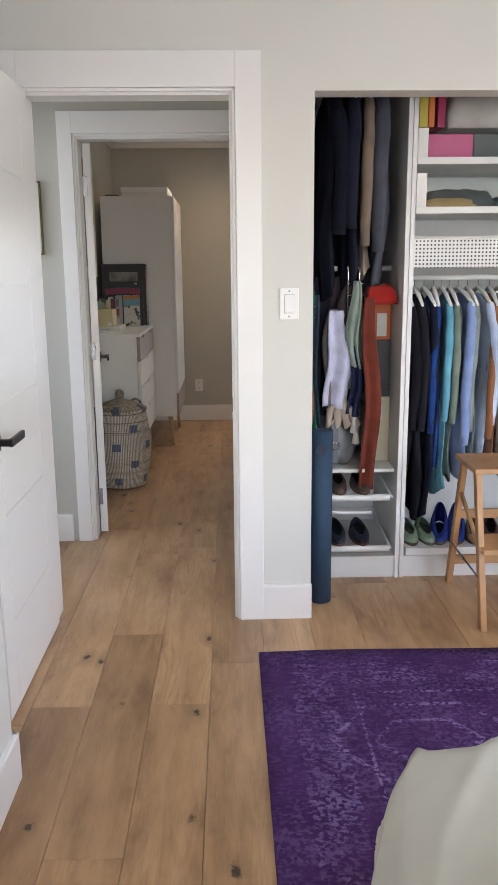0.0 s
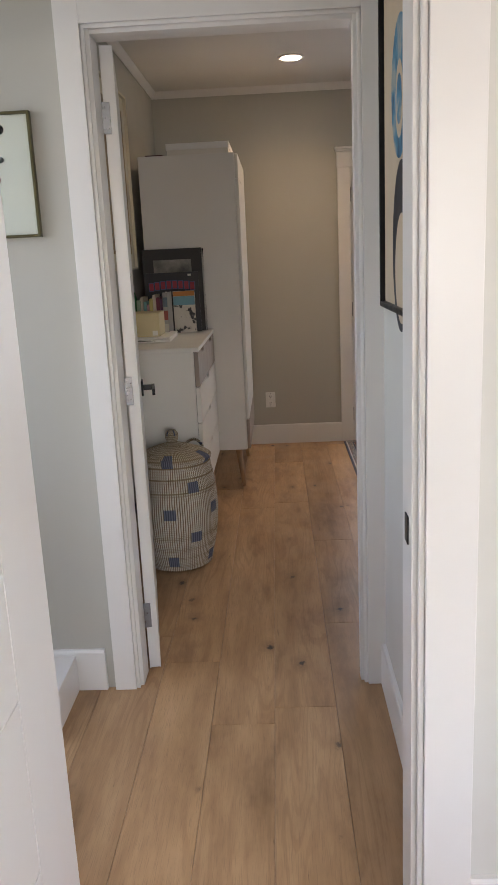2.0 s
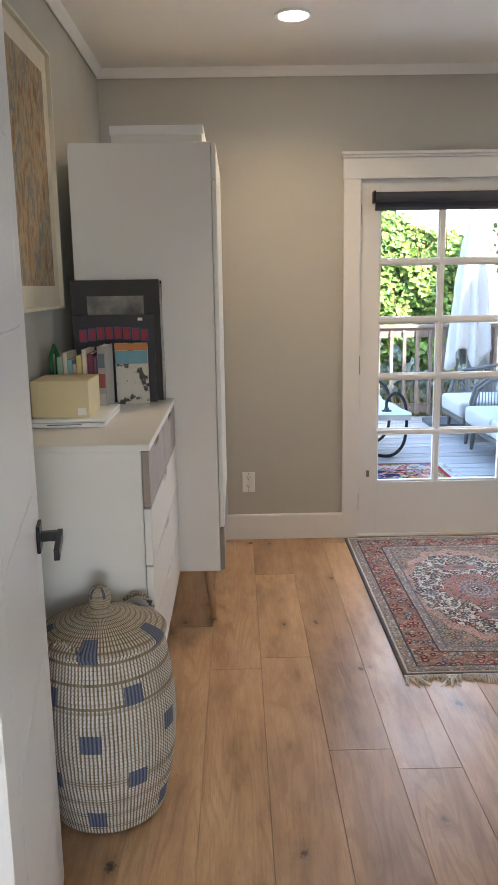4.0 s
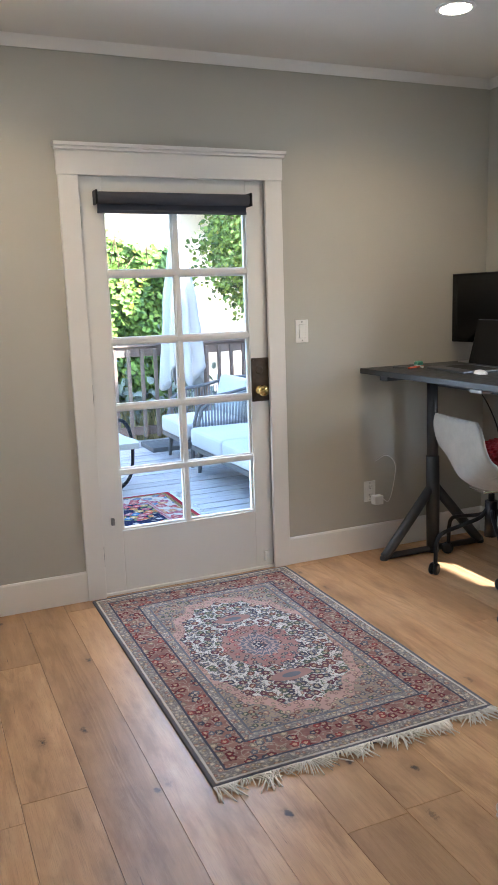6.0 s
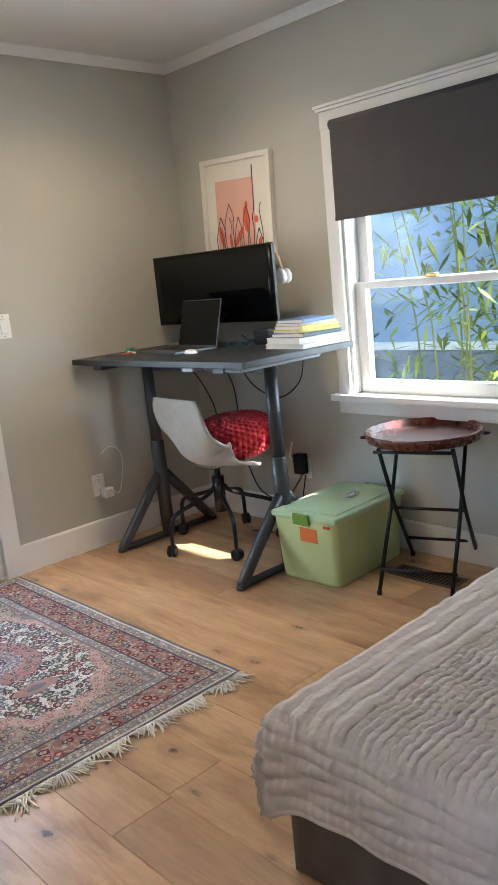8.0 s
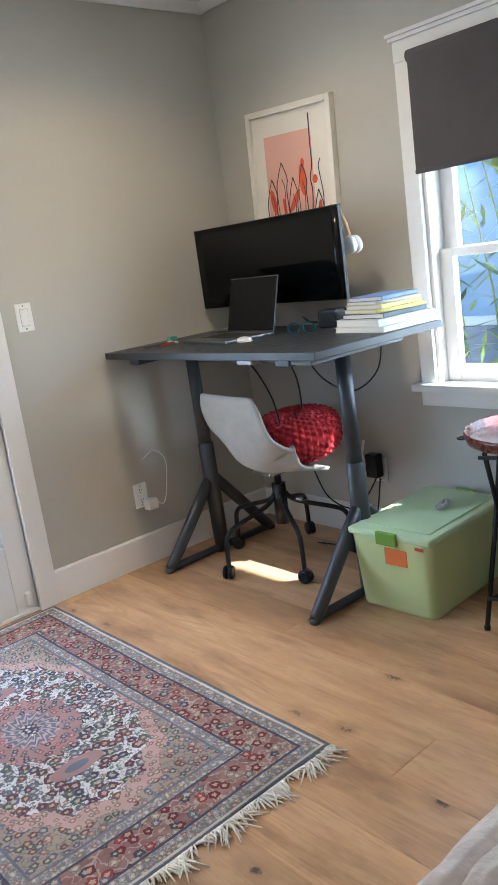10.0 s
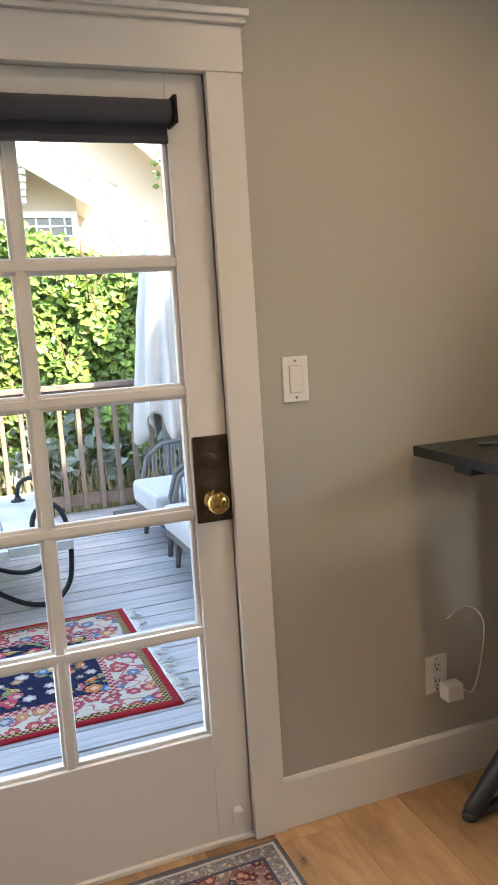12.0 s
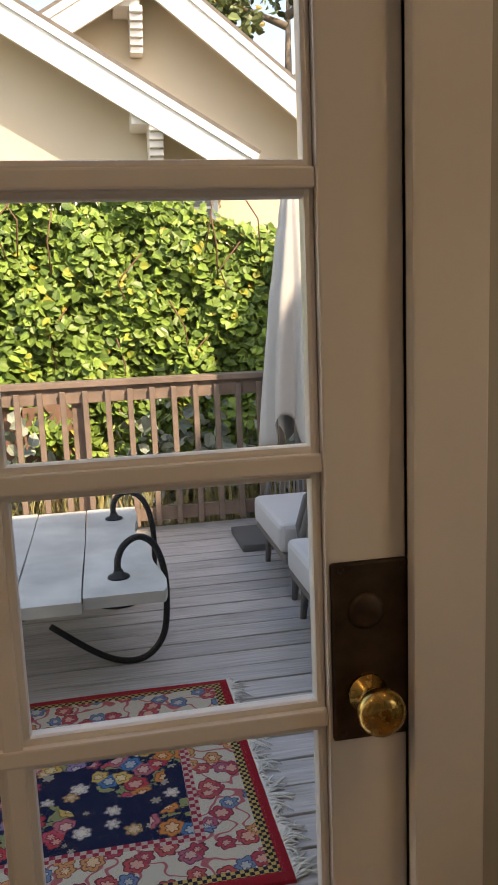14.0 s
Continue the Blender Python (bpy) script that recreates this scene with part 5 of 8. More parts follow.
def desk():
    d = thing("standing_desk", (2.10, 6.615, 0), "dark standing desk on splayed steel legs, raised high", "desk", 0.0)
    bm = shell()
    rbox(bm, -0.332, 0.37, -0.65, 0.63, DZ - 0.028, DZ, 0.003)
    part("desktop", bm, DESKTOP, d)
    for y in (-0.46, 0.455):
        bm = shell()
        tube(bm, [(0.012, y, 0.52), (0.006, y, DZ - 0.06)], [0.031, 0.029], 20)
        tube(bm, [(0.020, y, 0.0), (0.016, y, 0.30), (0.012, y, 0.535), (0.012, y, 0.54)], [0.034, 0.037, 0.036, 0.032], 20)
        leg = part("leg", bm, DESKLEG, d)
        bm = shell()
        tube(bm, [(0.018, y, 0.38), (-0.10, y, 0.24), (-0.275, y, 0.035), (-0.300, y, 0.018)], [0.026, 0.028, 0.026, 0.022], 16)
        tube(bm, [(-0.285, y, 0.018), (0.345, y, 0.018)], 0.017, 12)
        tube(bm, [(0.018, y, 0.38), (0.14, y, 0.24), (0.32, y, 0.035), (0.345, y, 0.018)], [0.026, 0.028, 0.026, 0.022], 16)
        for fx in (-0.297, 0.342):
            lathe(bm, [(0.020, 0), (0.023, 0.004), (0.023, 0.018), (0.015, 0.024)], 14, at=(fx, y, 0))
        part("foot", bm, DESKLEG, leg)
        bm = shell()
        rbox(bm, -0.30, 0.33, y - 0.035, y + 0.035, DZ - 0.056, DZ - 0.029, 0.004)
        part("bracket", bm, DESKLEG, d)
    bm = shell()
    rbox(bm, 0.02, 0.07, -0.41, 0.45, 0.915, DZ - 0.029, 0.004)
    part("crossbar", bm, DESKLEG, d)
    bm = shell()
    rbox(bm, -0.30, 0.20, -0.60, -0.50, DZ - 0.050, DZ - 0.029, 0.012)
    part("cable_net", bm, plain("grey_net", (0.30, 0.33, 0.35), 0.7), d, "grey fabric cable net under the top")
    bm = shell()
    rbox(bm, -0.325, -0.265, -0.33, -0.25, DZ - 0.046, DZ - 0.029, 0.005)
    part("controller", bm, plain("grey_plastic", (0.35, 0.36, 0.37), 0.5), d)


desk()


def cable(pts, r=0.0035, label="black cable hanging under the desk", name="cable", mat=None):
    bm = shell()
    P = [Vector(p) for p in pts]
    out = []
    for k in range(len(P) - 1):
        p0, p1, p2, p3 = P[max(k - 1, 0)], P[k], P[k + 1], P[min(k + 2, len(P) - 1)]
        for j in range(6):
            t = j / 6
            out.append(0.5 * (2 * p1 + (p2 - p0) * t + (2 * p0 - 5 * p1 + 4 * p2 - p3) * t * t + (3 * p1 - p0 - 3 * p2 + p3) * t ** 3))
    out.append(P[-1])
    tube(bm, out, r, 6)
    single(name, bm, mat or BLACK, label, "cable", group="cables under the desk")


cable([(1.86, 6.42, DZ - 0.03), (1.95, 6.45, 0.90), (2.05, 6.50, 0.78), (2.12, 6.55, 0.66)])
cable([(2.02, 6.38, DZ - 0.03), (2.10, 6.40, 0.86), (2.16, 6.45, 0.72)])
cable([(2.06, 6.32, DZ - 0.03), (2.12, 6.28, 0.86), (2.22, 6.22, 0.79), (2.28, 6.14, 0.86), (2.30, 6.12, DZ - 0.03)])
cable([(2.59, 6.45, 0.32), (2.45, 6.47, 0.20), (2.36, 6.55, 0.26), (2.33, 6.60, 0.40)])
cable([(2.585, 6.44, 0.30), (2.46, 6.38, 0.15), (2.44, 6.45, 0.03), (2.40, 6.70, 0.005)])
pb = thing("power_adapter", (2.592, 6.45, 0.36), "black power adapter with a white cord at the wall outlet", "adapter")
bm = shell()
rbox(bm, -0.05, 0, -0.03, 0.035, -0.05, 0.06, 0.01)
part("body", bm, BLACK, pb)
bm = shell()
tube(bm, [(-0.03, 0.03, -0.02), (-0.05, 0.05, 0.05), (-0.03, 0.045, 0.12)], 0.006, 8)
part("cord", bm, PLASTIC, pb)

SCREEN = node_material("dark_screen", (0.004, 0.0045, 0.005), 0.14, 0, 0.18)
ALU = plain("aluminium", (0.55, 0.56, 0.57), 0.35, 0.9, vary=0.04)
GREYAL = plain("space_grey", (0.14, 0.145, 0.155), 0.38, 0.8, vary=0.05)


def monitor():
    d = thing("monitor", (2.37, 6.78, DZ), "wide curved black monitor, switched off, on a silver stand", "monitor", -1.0)
    w, z0, z1 = 0.465, 0.110, 0.478
    bow = lambda u: 0.030 * (1 - (2 * u - 1) ** 2)  # noqa: E731
    for n, dx, mat, inset in (("back_shell", 0.0, BLACK, 0.0), ("screen", -0.004, SCREEN, 0.004)):
        bm = shell()
        front = sheet(bm, 20, 1, lambda u, v: Vector((dx - 0.012 + bow(u), -w + inset + (2 * w - 2 * inset) * u, z0 + inset + (z1 - z0 - 2 * inset) * v)))
        back = sheet(bm, 20, 1, lambda u, v: Vector((dx + (0.016 if n == "back_shell" else 0.002) - 0.012 + bow(u), -w + inset + (2 * w - 2 * inset) * u, z0 + inset + (z1 - z0 - 2 * inset) * v)))
        for k in range(20):
            for r in (0, 1):
                bm.faces.new((front[r][k], front[r][k + 1], back[r][k + 1], back[r][k]))
        for c in (0, 20):
            bm.faces.new((front[0][c], front[1][c], back[1][c], back[0][c]))
        part(n, bm, mat, d)
    bm = shell()
    rbox(bm, 0.03, 0.06, 0.20, 0.34, 0, 0.14, 0.004)
    rbox(bm, -0.02, 0.10, 0.10, 0.40, 0, 0.008, 0.003)
    rbox(bm, 0.02, 0.07, 0.20, 0.34, 0.12, 0.30, 0.004)
    part("stand", bm, ALU, d)


def laptop():
    d = thing("laptop", (2.10, 6.79, DZ), "open dark grey laptop with a black screen on the desk", "laptop", -8.0)
    bm = shell()
    rbox(bm, -0.12, 0.12, -0.18, 0.18, 0.0, 0.012, 0.004)
    base = part("base", bm, GREYAL, d)
    bm = shell()
    box(bm, -0.045, 0.095, -0.15, 0.15, 0.0118, 0.0126)
    part("keyboard", bm, plain("black_keys", (0.012, 0.012, 0.013), 0.6), base)
    m = Matrix.Translation((0.118, 0, 0.012)) @ Matrix.Rotation(radians(14), 4, "Y")
    bm = shell()
    rbox(bm, 0.0, 0.006, -0.18, 0.18, 0.0, 0.235, 0.003, m=m)
    lid = part("lid", bm, GREYAL, d)
    bm = shell()
    box(bm, -0.0012, 0.001, -0.176, 0.176, 0.006, 0.231, m=m)
    part("display", bm, SCREEN, lid)


monitor()
laptop()
ms = thing("computer_mouse", (2.03, 6.60, DZ), "flat white computer mouse on the desk", "mouse", 70)
bm = shell()
t = bmesh.new()
bmesh.ops.create_uvsphere(t, u_segments=24, v_segments=12, radius=1)
for v in t.verts:
    v.co = Vector((v.co.x * 0.057, v.co.y * 0.029, max(0, v.co.z) * 0.019 + 0.001))
for f in t.faces:
    f.smooth = True
merge(bm, t)
part("shell", bm, PLASTIC, ms)
stack = [(0.30, 0.245, 0.020, (0.70, 0.68, 0.62), 3), (0.29, 0.235, 0.026, (0.66, 0.66, 0.64), -2), (0.255, 0.20, 0.018, (0.03, 0.06, 0.075), 5), (0.24, 0.19, 0.014, (0.62, 0.56, 0.13), -4),
         (0.235, 0.175, 0.016, (0.66, 0.52, 0.15), 4), (0.225, 0.165, 0.011, (0.52, 0.50, 0.40), -3), (0.215, 0.16, 0.016, (0.11, 0.19, 0.36), 6)]
z = DZ
for k, (l, dd, w, c, turn) in enumerate(stack):
    mm = pose(2.325, 6.115, z, 0, 0, -6 + turn) @ Matrix.Translation((-l / 2, -dd / 2, 0)) @ Matrix(((0, 0, 1, 0), (0, 1, 0, 0), (1, 0, 0, 0), (0, 0, 0, 1)))
    book("lying_book", mm, w, dd, l, c, "book lying in a stack on the desk", group="stack of books on the desk")
    z += w + 0.0005
hp = thing("headphones", (2.405, 6.385, 1.365), "white headphones hung on the monitor's corner", "headphones", -10)
bm = shell()
tube(bm, [(-0.02, 0.03, 0.10), (0.0, 0.012, 0.135), (0.02, -0.005, 0.11), (0.035, -0.02, 0.06), (0.04, -0.03, 0.01)], 0.008, 8)
part("headband", bm, plain("beige_band", (0.55, 0.42, 0.28), 0.5), hp)
for dx in (-0.01, 0.018):
    bm = shell()
    lathe(bm, [(0.010, 0), (0.034, 0.004), (0.037, 0.014), (0.034, 0.026), (0.012, 0.030)], 20, m=Matrix.Translation((0.02 + dx, -0.045, -0.03)) @ Matrix.Rotation(radians(80), 4, "Y"))
    part("ear_cup", bm, PLASTIC, hp)
ch = thing("charging_hub", (2.36, 6.42, DZ), "black device with cables behind the laptop", "gadget")
bm = shell()
rbox(bm, -0.03, 0.05, -0.05, 0.05, 0, 0.075, 0.01)
tube(bm, [(0.0, 0.05, 0.02), (-0.03, 0.10, 0.03), (-0.02, 0.14, 0.05), (0.02, 0.16, 0.03)], 0.005, 7)
part("body", bm, BLACK, ch)
eg = thing("eyeglasses", (2.22, 6.46, DZ), "blue-tinted eyeglasses lying on the desk", "eyeglasses", 30)
for s in (-1, 1):
    bm = shell()
    tube(bm, [(0.0, s * 0.032 + 0.024 * math.cos(a), 0.022 + 0.020 * math.sin(a)) for a in [2 * math.pi * k / 14 for k in range(14)]], 0.003, 6, closed=True)
    tube(bm, [(0, s * 0.058, 0.03), (0.12, s * 0.062, 0.025)], 0.002, 6)
    part("rim", bm, plain("teal_frame", (0.012, 0.10, 0.14), 0.2), eg)
for k, (px, py, turn, col, ln) in enumerate(((1.99, 7.05, 20, (0.55, 0.09, 0.03), 0.14), (2.03, 7.09, 75, (0.75, 0.74, 0.7), 0.13), (1.95, 7.10, -30, (0.12, 0.13, 0.13), 0.12))):
    pn = thing("pen", (px, py, DZ), ("red pen", "white pen", "dark grey pen")[k] + " lying on the desk", "pen", turn)
    bm = shell()
    tube(bm, [(-ln / 2, 0, 0.005), (ln / 2 - 0.02, 0, 0.005), (ln / 2, 0, 0.005)], [0.005, 0.005, 0.0012], 8)
    part("barrel", bm, plain("pen_barrel", col, 0.35), pn)
er = thing("green_eraser", (2.06, 7.13, DZ), "small green rubber lump on the desk", "eraser")
bm = shell()
rbox(bm, -0.022, 0.022, -0.015, 0.015, 0, 0.026, 0.010, 3)
part("lump", bm, plain("mint_rubber", (0.10, 0.36, 0.26), 0.7), er)


# ---- office chair with knitted cushion ----
SHELL = fabric("chair_shell", (0.45, 0.43, 0.38), 260, 0.10)


def office_chair():
    c = thing("office_chair", (2.20, 6.70, 0), "pale grey shell chair on a black castor base", "chair", -6)
    bm = shell()

    line = smooth_line([(0.135, 0, 0.402), (0.115, 0, 0.424), (0.04, 0, 0.432), (-0.06, 0, 0.436), (-0.146, 0, 0.485), (-0.182, 0, 0.575), (-0.200, 0, 0.680), (-0.218, 0, 0.800)], 8)

    def surf(u, v):
        # v runs from the front lip of the seat to the top of the back; u across; the sides curl up into a bucket
        s, at = 2 * u - 1, v * (len(line) - 1)
        k = min(int(at), len(line) - 2)
        p, d = line[k].lerp(line[k + 1], at - k), (line[k + 1] - line[k]).normalized()
        inward = Vector((d.z, 0, -d.x))
        curl = 0.004 + 0.12 * math.exp(-((v - 0.56) / 0.17) ** 2)
        w = 0.226 - 0.060 * max(0, 1 - v / 0.22) ** 2 - 0.036 * max(0, (v - 0.90) / 0.10) ** 2 - 0.012 * v
        return p + inward * (curl * abs(s) ** 2.4) + Vector((0, s * w, 0))

    sheet(bm, 24, 44, surf)
    part("seat_shell", bm, SHELL, c, thick=0.014)
    bm = shell()
    tube(bm, [(0, 0, 0.175), (0, 0, 0.36)], 0.031, 20)
    tube(bm, [(0, 0, 0.36), (0, 0, 0.43)], 0.016, 12)
    part("gas_lift", bm, BLACK, c)
    bm = shell()
    rbox(bm, -0.09, 0.09, -0.07, 0.07, 0.418, 0.436, 0.006)
    tube(bm, [(0.02, 0.06, 0.42), (0.03, 0.17, 0.415), (0.03, 0.20, 0.40)], 0.006, 8)
    part("mechanism", bm, CHROME, c)
    for k in range(5):
        a = radians(72 * k + 30)
        bm = shell()
        p = lambda r, z: (r * math.cos(a), r * math.sin(a), z)  # noqa: E731
        tube(bm, smooth_line([p(0.026, 0.315), p(0.05, 0.285), p(0.10, 0.262), p(0.24, 0.222), p(0.282, 0.195), p(0.296, 0.15), p(0.300, 0.05)], 4), 0.0105, 10)
        leg = part("base_arm", bm, BLACK, c)
        bm = shell()
        for s in (-1, 1):
            m = Matrix.Translation((0.305 * math.cos(a), 0.305 * math.sin(a), 0.031)) @ Matrix.Rotation(a + 0.7, 4, "Z") @ Matrix.Translation((0, s * 0.012, 0)) @ Matrix.Rotation(radians(90), 4, "X")
            lathe(bm, [(0.020, -0.010), (0.029, -0.007), (0.031, 0.0), (0.029, 0.007), (0.020, 0.010)], 18, m=m)
        part("castor", bm, BLACK, leg)


office_chair()


def cushion():
    b = thing("knitted_cushion", (2.318, 6.672, 0.436), "red chunky knit cushion on the chair seat", "cushion", -6)
    YARN = fabric("red_yarn", (0.42, 0.022, 0.028), 500, 0.25)
    bm = shell()
    n = 90

    def surf(u, v):
        a, s = 2 * math.pi * u, math.pi * v
        r = math.sin(s) ** 0.55
        h = math.cos(s)
        ridge = 1 + 0.030 * abs(math.sin(a * 22)) + 0.034 * math.sin(26 * math.pi * v + (1.6 if math.sin(a * 22) > 0 else -1.6)) * math.sin(a * 22) ** 2
        return Vector((0.205 * r * math.cos(a) * ridge, 0.192 * r * math.sin(a) * ridge, 0.118 + 0.012 * math.cos(a) * r + 0.108 * (abs(h) ** 0.8) * (1 if h > 0 else -1) * ridge))

    sheet(bm, 264, n, surf)
    bmesh.ops.remove_doubles(bm, verts=bm.verts[:], dist=0.0004)
    part("knit_cover", bm, YARN, b)


cushion()


# ---- storage tub ----
def tub():
    t = thing("storage_tub", (2.285, 5.965, 0), "translucent green plastic storage tub with a clipped lid", "storage tub", 2)
    body = node_material("green_plastic", (0.74, 0.83, 0.42), 0.38)
    bb = body.node_tree.nodes["Principled BSDF"]
    bb.inputs["Transmission Weight"].default_value = 0.35
    bb.inputs["IOR"].default_value = 1.2
    lidm = node_material("green_lid", (0.62, 0.79, 0.48), 0.34)
    lidm.node_tree.nodes["Principled BSDF"].inputs["Transmission Weight"].default_value = 0.2
    X, Y, H = 0.265, 0.178, 0.30
    bm = shell()
    rows = []
    for z, k in ((0.0, 0.90), (0.012, 0.915), (0.15, 0.95), (H - 0.02, 0.985), (H, 0.99)):
        ring = []
        for sx, sy in ((-1, -1), (1, -1), (1, 1), (-1, 1)):
            cx, cy = sx * (X * k - 0.03), sy * (Y * k - 0.03)
            a0 = math.atan2(sy, sx) - math.pi / 4
            for j in range(5):
                a = a0 + math.pi / 2 * j / 4
                ring.append(bm.verts.new((cx + 0.03 * math.cos(a), cy + 0.03 * math.sin(a), z)))
        rows.append(ring)
    for a, b in zip(rows, rows[1:]):
        for j in range(20):
            f = bm.faces.new((a[j], a[(j + 1) % 20], b[(j + 1) % 20], b[j]))
            f.smooth = True
    bm.faces.new(rows[0][::-1])
    part("body", bm, body, t, thick=0.003)
    bm = shell()
    rbox(bm, -X - 0.004, X + 0.004, -Y - 0.004, Y + 0.004, H - 0.012, H + 0.016, 0.012, 3)
    rbox(bm, -X + 0.05, X - 0.05, -Y + 0.03, Y - 0.03, H + 0.012, H + 0.021, 0.004, 2)
    part("lid", bm, lidm, t, "pale green lid")
    CLIP = plain("olive_clip", (0.16, 0.30, 0.03), 0.4)
    for s in (-1, 1):
        bm = shell()
        rbox(bm, s * (X + 0.006) - 0.008, s * (X + 0.006) + 0.008, -0.045, 0.045, H - 0.028, H + 0.022, 0.006)
        part("clip", bm, CLIP, t, "darker green lid clip")
    bm = shell()
    box(bm, -0.2625, -0.2595, -0.075, 0.02, H - 0.105, H - 0.042)
    part("label", bm, plain("orange_label", (0.62, 0.16, 0.03), 0.5), t, "orange paper label")
    bm = shell()
    box(bm, -X * 0.985 - 0.003, -X * 0.985 + 0.002, -0.15, -0.115, H - 0.030, H - 0.018)
    part("logo_patch", bm, plain("red_logo", (0.55, 0.07, 0.03), 0.5), t)
    for n, b, c in (("folded_papers", (-0.225, -0.215, -0.14, 0.14, 0.012, 0.235), (0.50, 0.62, 0.38)), ("round_tin", None, (0.42, 0.34, 0.14)), ("cloth_bundle", (0.02, 0.19, -0.11, 0.11, 0.012, 0.14), (0.28, 0.36, 0.30))):
        bm = shell()
        if b:
            rbox(bm, *b, 0.008)
        else:
            lathe(bm, [(0.09, 0), (0.092, 0.05), (0.085, 0.055)], 24, m=Matrix.Translation((-0.09, -0.06, 0.12)) @ Matrix.Rotation(radians(90), 4, "X"))
        single(n, bm, plain(n, c, 0.7), n.replace("_", " ") + " inside the green storage tub", "contents", (2.285, 5.965, 0), 2)
    b = thing("cord_bundle", (2.34, 5.93, H + 0.022), "bundle of grey cord lying on the tub lid", "cord")
    bm = shell()
    tube(bm, [(0.05 * math.cos(a * 0.9) * (1 - a * 0.01), 0.022 * math.sin(a), 0.006 + 0.0006 * a) for a in [k * 0.45 for k in range(30)]], 0.0045, 6)
    part("cord", bm, plain("grey_cord", (0.5, 0.5, 0.5), 0.6), b)


tub()


# ---- tray table ----
def tray_table():
    t = thing("tray_table", (2.37, 5.545, 0), "round dark wooden tray on a folding black stand", "side table", 20)
    TRAYW = plain("mahogany", (0.10, 0.022, 0.014), 0.28, vary=0.25, scale=14)
    TRAYB = plain("tray_floor", (0.11, 0.055, 0.05), 0.22, vary=0.2, scale=14)
    Z = 0.615
    bm = shell()
    lathe(bm, [(0.0, Z), (0.225, Z), (0.236, Z + 0.006), (0.246, Z + 0.035), (0.243, Z + 0.045), (0.236, Z + 0.043), (0.226, Z + 0.016)], 56)
    part("rim", bm, TRAYW, t)
    bm = shell()
    lathe(bm, [(0.224, Z + 0.008), (0.224, Z + 0.0165)], 56)
    part("tray_floor", bm, TRAYB, t)
    for a in (100, 280):
        bm = shell()
        m = Matrix.Translation((0.246 * math.cos(radians(a)), 0.246 * math.sin(radians(a)), Z + 0.02)) @ Matrix.Rotation(radians(a), 4, "Z")
        tube(bm, [m @ Vector((0.018 * math.sin(b) * 0.9 + 0.004, 0.018 * math.cos(b), -0.004)) for b in [2 * math.pi * k / 12 for k in range(12)]], 0.004, 6, closed=True)
        part("ring_handle", bm, BLACK, t, "black iron ring handle")
    for y in (-0.15, 0.15):
        for s in (-1, 1):
            bm = shell()
            tube(bm, [(s * 0.19, y + 0.01 * s, Z), (0, y + 0.01 * s, Z * 0.5), (-s * 0.235, y + 0.01 * s, 0.012)], 0.009, 8)
            lathe(bm, [(0.011, 0), (0.012, 0.014), (0.009, 0.018)], 10, at=(-s * 0.235, y + 0.01 * s, 0))
            part("leg", bm, BLACK, t)
    for x, z in ((-0.195, Z - 0.012), (0.195, Z - 0.012), (-0.20, 0.10), (0.20, 0.10), (0.0, Z * 0.5)):
        bm = shell()
        tube(bm, [(x, -0.16, z), (x, 0.16, z)], 0.007, 8)
        part("stretcher", bm, BLACK, t)


tray_table()
v = thing("floor_vent", (2.36, 5.56, 0), "brown metal floor register in the oak boards", "floor vent", 90)
bm = shell()
rbox(bm, -0.17, 0.17, -0.062, 0.062, 0.0005, 0.004, 0.001)
part("frame", bm, plain("brown_metal", (0.09, 0.055, 0.03), 0.45, 0.4), v)
for k in range(15):
    bm = shell()
    rbox(bm, -0.15 + k * 0.02, -0.138 + k * 0.02, -0.045, 0.045, 0.0038, 0.006, 0.0006, 1)
    part("slat", bm, DARKHOLE, v)


# ---- daybed ----
def quilt_material():
    m = node_material("quilted_cotton", (0.40, 0.36, 0.32), 0.95, 0, 0.15)
    n = Net(m)
    v = n.coords("Object", (1, 1, 1))
    n.base(n.ramp(n.noise(v, 8, 4), (0.3, (0.50, 0.445, 0.415)), (0.7, (0.62, 0.56, 0.525))))
    n.b.inputs["Sheen Weight"].default_value = 0.2
    pucker = n.noise(n.coords("Object", (60, 44, 1)), 1.0, 2, 0.4)
    row = n.maths("SINE", n.maths("MULTIPLY", n.maths("ADD", rug_coords(n)[2], n.maths("MULTIPLY", n.noise(v, 12, 2), 0.02)), 2 * math.pi / 0.026))
    n.bump(n.maths("ADD", n.maths("MULTIPLY", pucker, 1.6), n.maths("MULTIPLY", row, 0.22)), 0.8, 0.0055)
    return m


